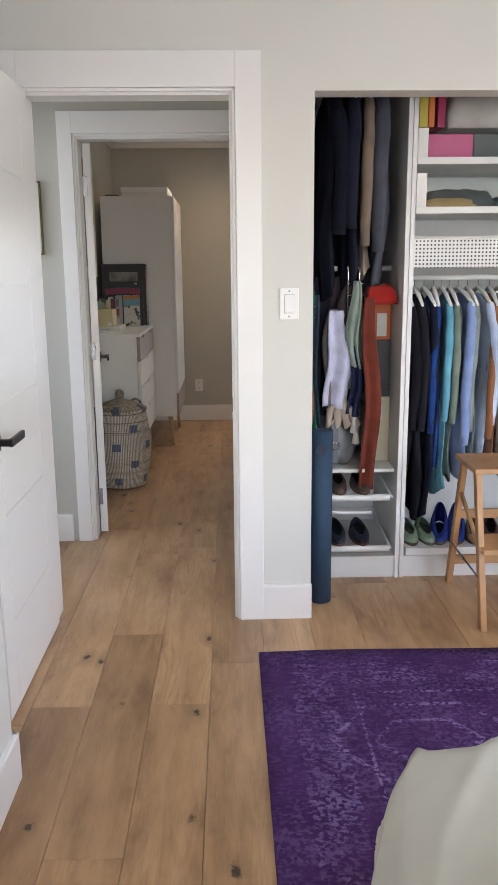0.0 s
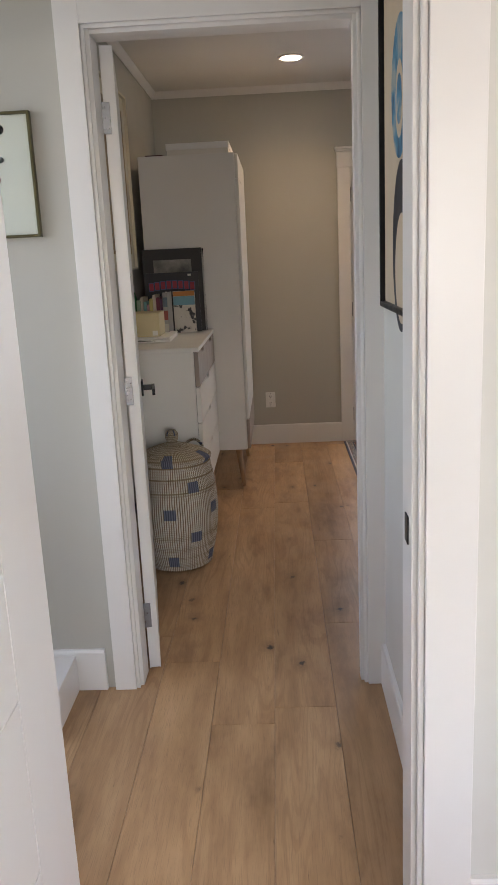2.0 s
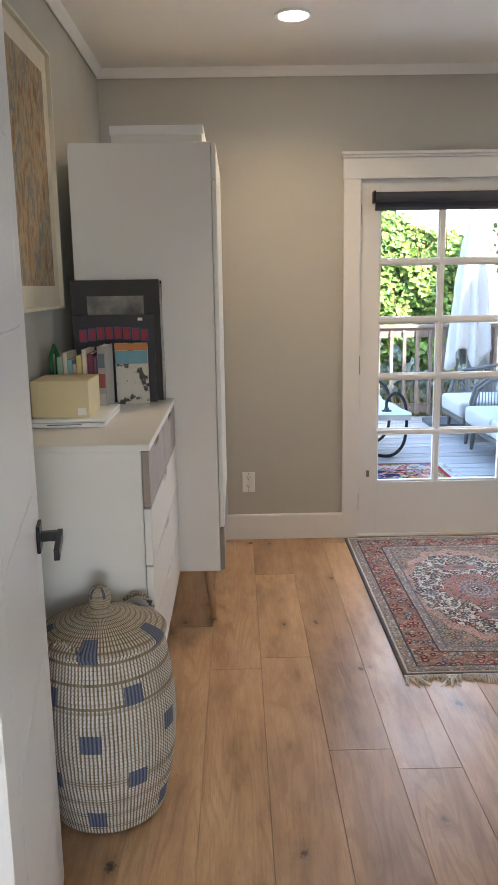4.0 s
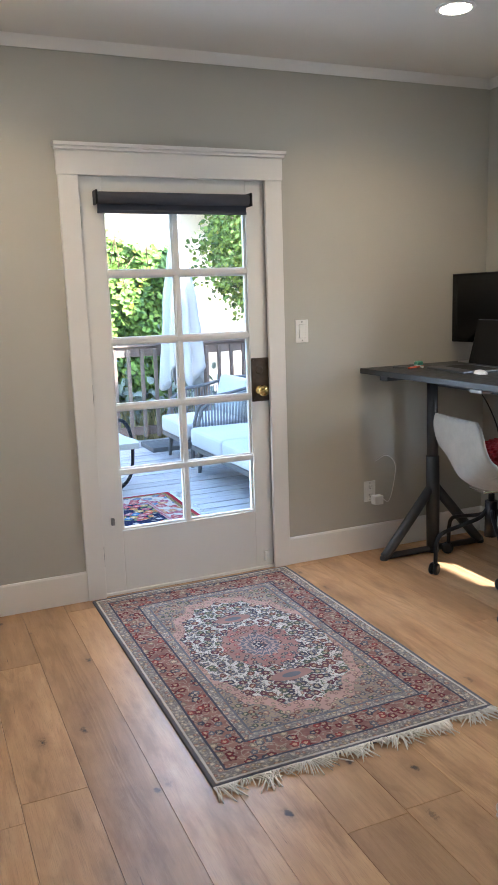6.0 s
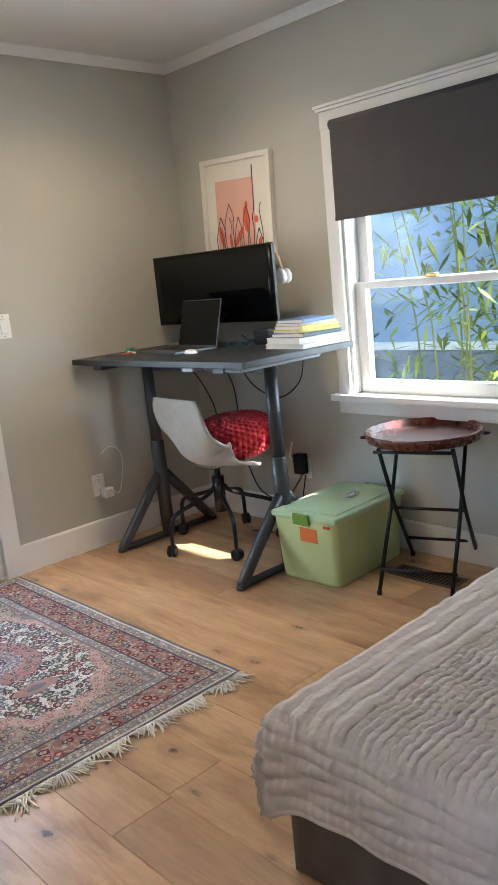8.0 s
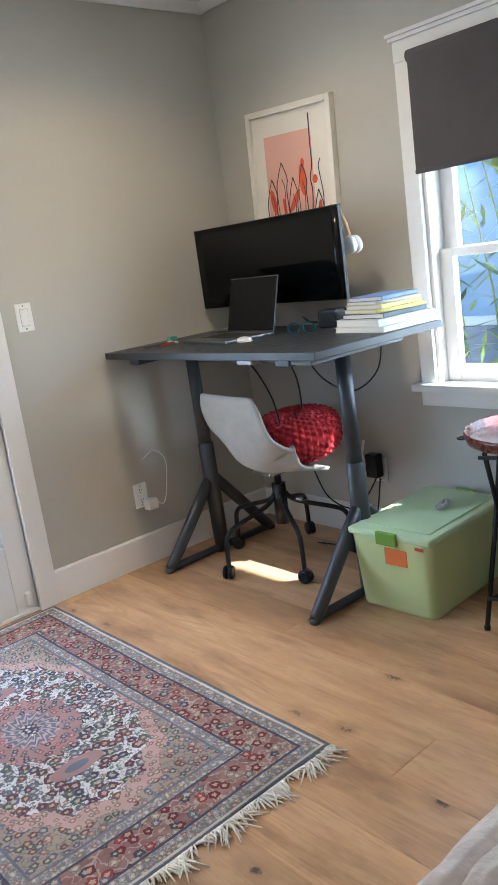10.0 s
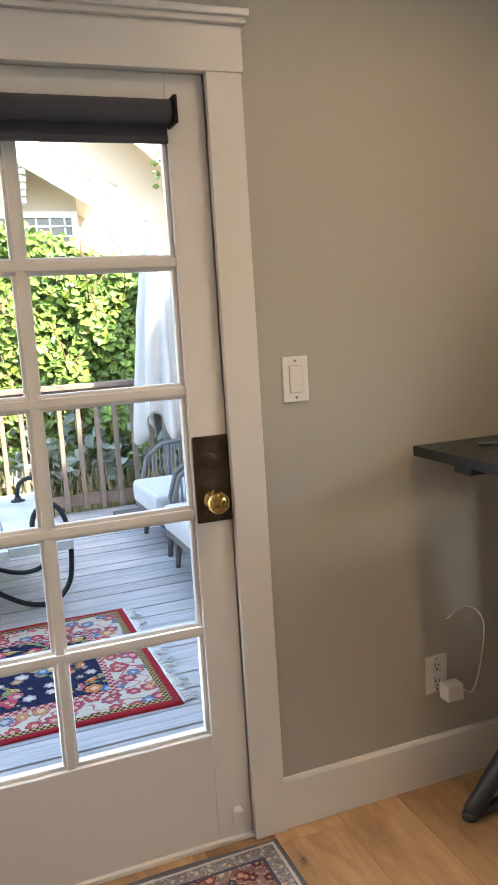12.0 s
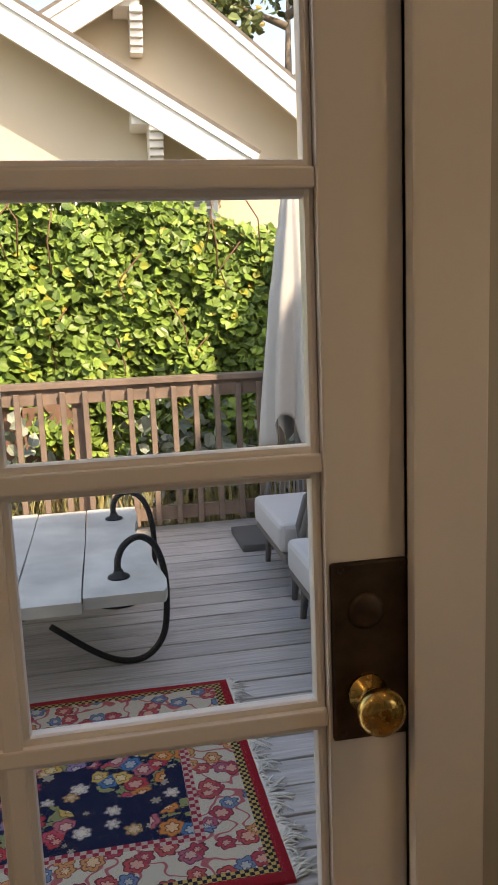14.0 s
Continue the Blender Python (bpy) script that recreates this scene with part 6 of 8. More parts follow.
def daybed():
    b = thing("daybed", (0.715, 4.85, 0), "low daybed with a taupe quilt over a brown skirt", "bed")
    QUILT, SKIRT = quilt_material(), fabric("brown_skirt", (0.13, 0.098, 0.082), 900, 0.15)
    L, Wd, Z = 1.93, 0.88, 0.425
    bm = shell()

    def top(u, v):
        # u: distance in along x over the head, v: over the far edge; past the edge the quilt hangs down
        s, t = u * 2.08 - 0.19, v * 1.04 - 0.16
        x, y = max(s, 0), -max(t, 0)
        drop = max(-s, -t, 0)
        both = max(-s, 0) > 0 and max(-t, 0) > 0
        rnd = 0.03
        edge = min(max(s, 0), max(t, 0))
        z = Z - drop * 0.9 - (0.022 * math.exp(-edge / rnd) if drop == 0 else 0.022)
        out = 0.03 * (1 - math.exp(-drop / 0.05)) + 0.006 * math.sin(9 * (u - v)) * min(1, drop / 0.1)
        if s < 0:
            x -= out
        if t < 0:
            y += out
        # stitched channels: wide near the edge, small puckers inside
        if drop == 0:
            if t < 0.20:
                z += 0.009 * abs(math.sin(math.pi * (t + 0.004 * math.sin(s * 22)) / 0.055)) ** 0.6 + 0.0022 * math.sin(s * 48 + 4 * math.sin(s * 9) + 30 * t)
            else:
                q = (t + 0.004 * math.sin(s * 31) + 0.003 * math.sin(s * 73)) / 0.021
                z += 0.009 * abs(math.sin(math.pi * q)) ** 0.7 * (0.40 + 0.60 * abs(math.sin(math.pi * (s / 0.029 + 0.37 * math.floor(q) + 0.12 * math.sin(s * 37)))) ** 0.6)
        else:
            w = 0.0045 * abs(math.sin(math.pi * drop / 0.030)) + 0.003 * math.sin((s - t) * 40 + 5 * math.sin(drop * 30))
            # the corner hangs down in a longer tail
            if s < 0:
                z -= 0.075 * (-s / 0.19) ** 1.5 * math.exp(-max(t, 0) / 0.09)
            if t < 0:
                y += w
            if s < 0:
                x -= w
        z += 0.008 * math.sin(5 * s + 1) * math.sin(4 * t)
        return Vector((x, y, z))

    sheet(bm, 400, 260, top)
    part("quilt", bm, QUILT, b, thick=0.012)
    bm = shell()

    def skirt(u, v):
        # brown valance round the end and the far side, with loose folds
        d = u * (Wd + L)
        fold = 0.010 * math.sin(d * 23) + 0.006 * math.sin(d * 41 + 1)
        k = 0.5 + 0.5 * v
        if d < Wd:
            return Vector((0.02 - fold * k, -Wd + d - 0.015, 0.40 - 0.395 * v))
        return Vector((0.02 + d - Wd, -0.015 + fold * k, 0.40 - 0.395 * v))

    sheet(bm, 160, 8, skirt)
    part("skirt", bm, SKIRT, b, "brown cloth valance to the floor", thick=0.004)
    bm = shell()
    rbox(bm, 0.09, L, -Wd + 0.01, -0.07, 0.20, Z - 0.035, 0.03, 3)
    part("mattress", bm, fabric("mattress_ticking", (0.5, 0.48, 0.45)), b)
    for x in (0.14, L - 0.08):
        for y in (-0.12, -Wd + 0.07):
            bm = shell()
            rbox(bm, x - 0.025, x + 0.025, y - 0.025, y + 0.025, 0, 0.20, 0.004)
            part("leg", bm, BLACK, b)


daybed()


# ---- bedroom: closet, stool, bed ----
CLOSETW = plain("closet_laminate", (0.76, 0.76, 0.74), 0.4, vary=0.02, bump=0)


def closet_unit(x0, x1, label):
    c = thing("closet_unit", (x0, 3.235, 0), label, "closet unit")
    w, d, h = x1 - x0, 0.56, 2.36
    for n, b in (("side_panel", (0, 0.019, 0, d, 0, h)), ("side_panel", (w - 0.019, w, 0, d, 0, h)), ("back_panel", (0.019, w - 0.019, d - 0.006, d, 0, h)),
                 ("top_panel", (0.019, w - 0.019, 0, d - 0.006, h - 0.019, h)), ("bottom_panel", (0.019, w - 0.019, 0.004, d - 0.006, 0.088, 0.104)), ("plinth", (0.019, w - 0.019, 0.012, 0.028, 0, 0.087))):
        bm = shell()
        rbox(bm, *b, 0.0012, 1)
        part(n, bm, CLOSETW, c)
    return c


u1 = closet_unit(0.24, 0.778, "narrow white closet unit with jackets, bags and shoes")
u2 = closet_unit(0.780, 1.78, "wide white closet unit with drawers and hanging shirts")


def unit_part(n, b, parent, mat=None, label=""):
    bm = shell()
    rbox(bm, *b, 0.002)
    part(n, bm, mat or CLOSETW, parent, label)


for z in (2.20, 1.395):
    bm = shell()
    tube(bm, [(0.02, 0.27, z), (0.518, 0.27, z)], 0.012, 10)
    part("rod", bm, STEEL if z > 2 else CLOSETW, u1)
unit_part("shelf", (0.02, 0.518, 0.06, 0.55, 0.487, 0.503), u1)
for z in (0.372, 0.300, 0.130):
    if z != 0.300:
        bm = shell()
        tube(bm, [(0.04, 0.012, z + 0.01), (0.49, 0.012, z + 0.01)], 0.015, 10)
        tube(bm, [(0.03, 0.012, z + 0.012), (0.03, 0.52, z + 0.05)], 0.006, 8)
        tube(bm, [(0.50, 0.012, z + 0.012), (0.50, 0.52, z + 0.05)], 0.006, 8)
        part("shoe_rail", bm, CLOSETW, u1)
    else:
        unit_part("rack_bar", (0.05, 0.42, 0.05, 0.10, z - 0.006, z + 0.008), u1)

SMOKE = glass("clear_front", (0.92, 0.94, 0.95), 0.0)
for z0, z1 in ((1.813, 1.955), (1.616, 1.778)):
    d = thing("pull_out_tray", (0.802, 3.24, z0), "white pull-out drawer with a clear front in the closet", "drawer", group="closet drawers")
    H = z1 - z0
    for n, b in (("front_bar", (0, 0.956, 0, 0.018, 0, 0.028)), ("front_post", (0, 0.042, 0, 0.018, 0.028, H)), ("front_post", (0.914, 0.956, 0, 0.018, 0.028, H)), ("drawer_bottom", (0.01, 0.946, 0.018, 0.52, 0.004, 0.014)), ("drawer_side", (0.0, 0.012, 0.018, 0.52, 0.004, H)), ("drawer_side", (0.944, 0.956, 0.018, 0.52, 0.004, H))):
        unit_part(n, b, d)
    bm = shell()
    box(bm, 0.042, 0.914, 0.008, 0.011, 0.028, H - 0.004)
    part("clear_front", bm, GLASS, d)


def soft_stack(name, at, w, d, h, colour, label, category="clothes", seed=1):
    """Folded cloth: a rounded slab with a slack, wavy surface."""
    rng = random.Random(seed)
    bm = shell()
    t = bmesh.new()
    bmesh.ops.create_grid(t, x_segments=14, y_segments=10, size=0.5)
    a, b = rng.uniform(0, 6), rng.uniform(0, 6)
    g = [v for v in t.verts]
    for v in g:
        e = (1 - (2 * v.co.x) ** 4) * (1 - (2 * v.co.y) ** 4)
        v.co = Vector((v.co.x * w, v.co.y * d, h * (0.35 + 0.65 * max(0, e) ** 0.4) + 0.006 * math.sin(7 * v.co.x * w / 0.1 + a) * math.cos(v.co.y * 20 + b)))
    r = bmesh.ops.extrude_face_region(t, geom=t.faces[:])
    for v in g:
        v.co.z = 0
    for f in t.faces:
        f.smooth = True
    merge(bm, t)
    single(name, bm, fabric(name + "_cloth", colour), label, category, at)


def carton(name, at, w, d, h, colour, label, patch=None, category="box"):
    c = thing(name, at, label, category)
    bm = shell()
    rbox(bm, 0, w, 0, d, 0, h, 0.002)
    part("carton", bm, plain(name + "_card", colour, 0.5, vary=0.05), c)
    if patch:
        bm = shell()
        box(bm, patch[0], patch[1], -0.001, 0.001, patch[2], patch[3])
        part("label", bm, PAPER, c, "white paper label")


carton("pink_box", (0.852, 3.27, 1.829), 0.185, 0.2, 0.105, (0.60, 0.09, 0.26), "bright pink box in the closet drawer")
carton("grey_box", (1.04, 3.27, 1.829), 0.25, 0.2, 0.105, (0.09, 0.10, 0.11), "dark grey box in the closet drawer")
soft_stack("folded_sweater", (1.00, 3.40, 1.632), 0.30, 0.26, 0.09, (0.10, 0.11, 0.12), "dark grey folded sweater in the drawer", seed=2)
soft_stack("folded_shirt", (0.95, 3.34, 1.632), 0.22, 0.16, 0.055, (0.42, 0.28, 0.13), "tan folded shirt in the drawer", seed=3)
soft_stack("folded_trousers", (1.27, 3.38, 1.632), 0.26, 0.24, 0.06, (0.10, 0.13, 0.15), "slate folded trousers in the drawer", seed=4)
for k, (w, c, l) in enumerate(((0.035, (0.50, 0.42, 0.06), "mustard folder"), (0.025, (0.60, 0.17, 0.03), "orange folder"), (0.032, (0.34, 0.02, 0.09), "magenta folder"))):
    carton("folder", (0.815 + k * 0.038, 3.29, 1.965), w, 0.25, 0.20, c, l + " standing on the closet drawer", category="folder")
soft_stack("folded_blanket", (1.10, 3.42, 1.962), 0.33, 0.28, 0.17, (0.50, 0.48, 0.44), "grey folded blanket on the closet drawer", seed=6)
wb = thing("wire_basket", (0.815, 3.33, 1.395), "white perforated pull-out basket in the closet", "basket")
MESHB = node_material("perforated_white", (0.76, 0.76, 0.74), 0.4)
nn = Net(MESHB)
hole = nn.voronoi(nn.coords("Object", (1, 1, 1)), 62, rand=0.0)
nn.base(nn.ramp(hole, (0.22, (0.06, 0.06, 0.06)), (0.30, (0.76, 0.76, 0.74))))
for n, b in (("front", (0, 0.93, 0, 0.006, 0, 0.125)), ("side", (0, 0.006, 0.006, 0.42, 0, 0.125)), ("side", (0.924, 0.93, 0.006, 0.42, 0, 0.125)), ("base", (0.006, 0.924, 0.006, 0.42, 0, 0.006))):
    unit_part(n, b, wb, MESHB)
bm = shell()
tube(bm, [(0, 0, 0.128), (0.93, 0, 0.128), (0.93, 0.42, 0.128), (0, 0.42, 0.128)], 0.006, 8, closed=True)
part("rim", bm, CLOSETW, wb)
bm = shell()
tube(bm, [(0.022, 0.24, 1.352), (0.978, 0.24, 1.352)], 0.012, 10)
part("rod", bm, CLOSETW, u2)
unit_part("shoe_tray", (0.03, 0.97, 0.004, 0.45, 0.106, 0.140), u2)


def garment(x, y, ztop, length, thick, depth, colour, label, seed, name="shirt", hanger=True, slack=1.0):
    """A garment on a hanger, seen from its side: shoulders, a hanging body with folds and an uneven hem."""
    rng = random.Random(seed)
    g = thing(name, (x, y, ztop), label, "clothes", rng.uniform(-7, 7), group="clothes on the closet rods")
    bm = shell()
    cloth = fabric("garment_cloth", colour, 900, 0.18)
    ph = [rng.uniform(0, 6.3) for _ in range(6)]
    n, rows, rings = 44, 26, []
    for j in range(rows + 1):
        t = j / rows
        ring = []
        dp = depth * min(1, 0.16 + 1.05 * (t * 7) ** 0.55 if t < 0.16 else 1) / 2
        dp *= 1 - 0.10 * t * slack
        th = thick * (0.30 + 0.70 * min(1, t * 4)) / 2
        for k in range(n):
            a = 2 * math.pi * k / n
            fold = 1 + 0.30 * t * math.sin(3 * a + ph[0]) + 0.26 * t * math.sin(9 * a + ph[1] + 2 * t) + 0.14 * math.sin(17 * a + ph[4] + 7 * t)
            hem = -0.030 * math.sin(2 * a + ph[2]) * (t ** 6)
            sway = 0.014 * math.sin(5 * t + ph[3]) + 0.005 * math.sin(13 * t + ph[5] + a)
            ring.append(bm.verts.new((th * math.cos(a) * fold + sway, dp * math.sin(a) * (1 + 0.05 * math.sin(4 * a + ph[4]) + 0.02 * math.sin(11 * t + 5 * a)), -0.06 - length * t + hem)))
        rings.append(ring)
    for a, b in zip(rings, rings[1:]):
        for k in range(n):
            f = bm.faces.new((a[k], a[(k + 1) % n], b[(k + 1) % n], b[k]))
            f.smooth = True
    bm.faces.new(rings[0])
    part("body", bm, cloth, g)
    # the sleeve that hangs at the front edge
    bm = shell()
    reach, lean_x = min(length * 0.80, 0.58) * rng.uniform(0.85, 1.05), rng.uniform(-0.5, 0.5) * thick
    line = smooth_line([(0, -depth * 0.40, -0.10), (lean_x * 0.4, -depth * 0.52, -0.20), (lean_x, -depth * 0.55 - rng.uniform(0, 0.03), -0.12 - reach * 0.5), (lean_x * 0.7, -depth * 0.50, -0.12 - reach)], 6)
    tube(bm, [p + Vector((0.0015 * math.sin(k * 1.1 + ph[0]), 0.002 * math.sin(k * 0.8 + ph[1]), 0)) for k, p in enumerate(line)], [thick * (0.34 + 0.10 * math.sin(math.pi * k / len(line)) + 0.015 * math.sin(k * 1.7 + ph[2])) for k in range(len(line))], 12)
    part("sleeve", bm, cloth, g)
    if hanger:
        bm = shell()
        tube(bm, [(0, -depth * 0.48, -0.105), (0, -depth * 0.25, -0.062), (0, 0, -0.032), (0, depth * 0.25, -0.062), (0, depth * 0.48, -0.105)], [0.006, 0.010, 0.008, 0.010, 0.006], 8)
        h = part("hanger", bm, CLOSETW, g, "white hanger")
        bm = shell()
        tube(bm, [(0, 0, -0.03), (0, 0, 0.0), (0, 0.012, 0.014), (0, 0.018, 0.004)], 0.0018, 6)
        part("hook", bm, STEEL, h)


for k, (x, th, ln, c, l) in enumerate(((0.262, 0.05, 0.86, (0.008, 0.009, 0.014), "black suit jacket"), (0.352, 0.06, 0.79, (0.34, 0.335, 0.33), "light grey jacket"), (0.440, 0.085, 0.85, (0.007, 0.009, 0.018), "black wool coat"),
                                       (0.530, 0.07, 0.80, (0.014, 0.016, 0.032), "navy blazer"), (0.602, 0.055, 0.76, (0.22, 0.17, 0.13), "taupe jacket"), (0.675, 0.075, 0.83, (0.075, 0.080, 0.105), "slate grey jacket"))):
    garment(x, 3.50, 2.19, ln, th, 0.42, c, l + " hanging on the upper closet rod", 20 + k, "jacket")
row = [(0.815, 0.05, 0.95, (0.008, 0.008, 0.012), "black dress"), (0.862, 0.05, 0.90, (0.012, 0.012, 0.018), "black shirt"), (0.905, 0.045, 0.92, (0.010, 0.014, 0.032), "midnight blue dress"), (0.948, 0.04, 0.66, (0.012, 0.045, 0.20), "cobalt blue shirt"),
       (0.985, 0.04, 0.80, (0.13, 0.38, 0.52), "teal blouse"), (1.022, 0.04, 0.74, (0.17, 0.22, 0.18), "sage shirt"), (1.062, 0.055, 0.72, (0.24, 0.33, 0.60), "denim blue shirt"), (1.105, 0.045, 0.66, (0.22, 0.26, 0.25), "grey green shirt"),
       (1.155, 0.055, 0.70, (0.48, 0.58, 0.78), "pale blue shirt"), (1.205, 0.045, 0.66, (0.30, 0.13, 0.06), "brown cardigan"), (1.25, 0.05, 0.7, (0.5, 0.5, 0.48), "white shirt"), (1.30, 0.05, 0.75, (0.06, 0.07, 0.1), "navy shirt")]
row += [(1.35 + 0.05 * k, 0.05, 0.7, c, l) for k, (c, l) in enumerate((((0.12, 0.05, 0.06), "maroon shirt"), ((0.3, 0.3, 0.32), "grey shirt"), ((0.05, 0.1, 0.2), "blue shirt"), ((0.4, 0.36, 0.3), "beige shirt"), ((0.02, 0.02, 0.025), "black shirt")))]
for k, (x, th, ln, c, l) in enumerate(row):
    garment(x, 3.475, 1.34, ln + 0.10, th, 0.40, c, l + " hanging on the closet rod", 40 + k, "shirt")


def hanging_strip(name, x, y, ztop, ln, w, colour, label, seed, category="scarf"):
    rng = random.Random(seed)
    bm = shell()
    a = rng.uniform(0, 6)
    sheet(bm, 8, 24, lambda u, v: Vector(((u - 0.5) * w * (0.55 + 0.45 * min(1, v * 3)) + 0.012 * math.sin(6 * v + a), 0.018 * math.sin(u * 9 + a) * (0.3 + v) + 0.01 * math.sin(v * 9), -ln * v - 0.02 * u * v)))
    single(name, bm, fabric(name + "_cloth", colour, 900, 0.25), label, category, (x, y, ztop), rng.uniform(-20, 20), thick=0.008)


for k, (n, x, y, zt, ln, w, c, l, cat) in enumerate((
        ("scarf", 0.335, 3.33, 1.36, 0.55, 0.07, (0.012, 0.05, 0.15), "blue scarf hanging on the lower closet rod", "scarf"), ("scarf", 0.365, 3.31, 1.30, 0.62, 0.04, (0.01, 0.13, 0.07), "green scarf hanging on the lower closet rod", "scarf"),
        ("scarf", 0.325, 3.30, 1.25, 0.45, 0.05, (0.22, 0.05, 0.03), "rust strap hanging on the lower closet rod", "scarf"), ("scarf", 0.385, 3.36, 1.28, 0.60, 0.06, (0.04, 0.06, 0.09), "dark striped scarf hanging on the lower closet rod", "scarf"),
        ("scarf", 0.495, 3.31, 1.215, 0.42, 0.11, (0.52, 0.53, 0.68), "lavender white scarf hanging on the lower closet rod", "scarf"), ("scarf", 0.470, 3.34, 1.22, 0.45, 0.06, (0.20, 0.17, 0.18), "mauve scarf hanging on the lower closet rod", "scarf"),
        ("scarf", 0.545, 3.35, 1.33, 0.30, 0.08, (0.05, 0.04, 0.045), "dark floral scarf hanging on the lower closet rod", "scarf"), ("scarf", 0.585, 3.33, 1.27, 0.40, 0.05, (0.18, 0.24, 0.19), "sage scarf hanging on the lower closet rod", "scarf"),
        ("scarf", 0.572, 3.30, 1.06, 0.30, 0.045, (0.012, 0.018, 0.05), "navy scarf hanging on the lower closet rod", "scarf"), ("scarf", 0.30, 3.40, 1.36, 0.80, 0.09, (0.02, 0.02, 0.03), "black shawl hanging on the lower closet rod", "scarf"),
        ("scarf", 0.42, 3.42, 1.36, 0.66, 0.10, (0.03, 0.03, 0.045), "charcoal shawl hanging on the lower closet rod", "scarf"), ("scarf", 0.52, 3.44, 1.36, 0.60, 0.10, (0.06, 0.045, 0.06), "plum shawl hanging on the lower closet rod", "scarf"),
        ("scarf", 0.56, 3.29, 1.34, 0.36, 0.05, (0.26, 0.32, 0.27), "pale sage sash on the lower closet rod", "scarf"),
        ("scarf", 0.345, 3.27, 1.08, 0.34, 0.05, (0.30, 0.07, 0.04), "rust striped sash on the lower closet rod", "scarf"), ("scarf", 0.635, 3.28, 1.27, 0.84, 0.085, (0.15, 0.033, 0.020), "long rust leather scarf hanging in the closet", "scarf"))):
    hanging_strip(n, x, y, zt, ln, w, c, l, 70 + k, cat)
for k, x in enumerate((0.345, 0.535, 0.585)):
    h = thing("tie_hanger", (x, 3.32, 1.37), "chrome multi hanger on the closet rod", "hanger", 10 * k)
    bm = shell()
    tube(bm, [(0, 0.01, 0.02), (0, 0.02, 0.04), (0, 0.0, 0.035), (0, 0, 0), (0, 0, -0.24)], 0.003, 7)
    for j in range(4):
        tube(bm, [(0, 0, -0.04 - 0.05 * j), (0.05, 0.0, -0.035 - 0.05 * j)], 0.002, 6)
    part("wire", bm, CHROME, h)
carton("orange_shoebox", (0.672, 3.46, 1.075), 0.085, 0.30, 0.165, (0.62, 0.13, 0.02), "orange shoe box with a white label in the closet", (0.02, 0.065, 0.015, 0.12))
carton("black_shoebox", (0.672, 3.46, 0.812), 0.085, 0.30, 0.262, (0.03, 0.03, 0.033), "black shoe box in the closet")
carton("cream_file_box", (0.672, 3.44, 0.5035), 0.085, 0.30, 0.308, (0.55, 0.49, 0.34), "cream file box with a label in the closet", (0.01, 0.05, 0.20, 0.27))
soft_stack("red_cap", (0.685, 3.40, 1.241), 0.13, 0.20, 0.085, (0.36, 0.02, 0.015), "red cap with striped strap on the shoe box", "cap", 9)


def slouch_bag():
    b = thing("grey_handbag", (0.48, 3.42, 0.503), "slouchy grey leather bag with a buckled strap on the shelf", "bag")
    bm = shell()
    sheet(bm, 40, 22, lambda u, v: Vector((0.13 * math.cos(2 * math.pi * u) * math.sin(math.pi * v) ** 0.6 * (1 + 0.10 * math.sin(9 * v + 14 * u)), 0.09 * math.sin(2 * math.pi * u) * math.sin(math.pi * v) ** 0.6, 0.11 - 0.105 * math.cos(math.pi * v) * 1.0 + 0.012 * math.sin(25 * u + 9 * v))))
    GL = plain("grey_leather", (0.17, 0.175, 0.18), 0.45, vary=0.2, scale=20)
    part("body", bm, GL, b)
    bm = shell()
    rbox(bm, -0.012, 0.022, -0.104, -0.094, 0.02, 0.22, 0.003)
    s = part("strap", bm, plain("dark_grey_leather", (0.11, 0.115, 0.12), 0.45), b)
    bm = shell()
    tube(bm, [(-0.016, -0.108, 0.09), (0.026, -0.108, 0.09), (0.026, -0.108, 0.12), (-0.016, -0.108, 0.12)], 0.003, 6, closed=True)
    part("buckle", bm, CHROME, s, "chrome buckle")
    t = thing("tassel_pouch", (0.515, 3.33, 0.72), "beige pouch with cream tassels hanging in the closet", "bag")
    bm = shell()
    for k in range(4):
        tube(bm, [(0.0, 0, 0.11), (-0.05 + 0.03 * k, -0.01, 0.05), (-0.06 + 0.045 * k, -0.005, -0.02), (-0.02 + 0.03 * k, 0, 0.02)], [0.012, 0.018, 0.02, 0.012], 8)
    part("body", bm, fabric("beige_cotton", (0.40, 0.33, 0.27)), t)
    for dx, dz in ((0.055, -0.02), (0.065, -0.07)):
        bm = shell()
        lathe(bm, [(0.004, 0.05), (0.010, 0.04), (0.008, 0.03), (0.018, -0.03), (0.004, -0.032)], 10, at=(dx, -0.02, dz))
        part("tassel", bm, fabric("cream_tassel", (0.62, 0.58, 0.50)), t)


slouch_bag()


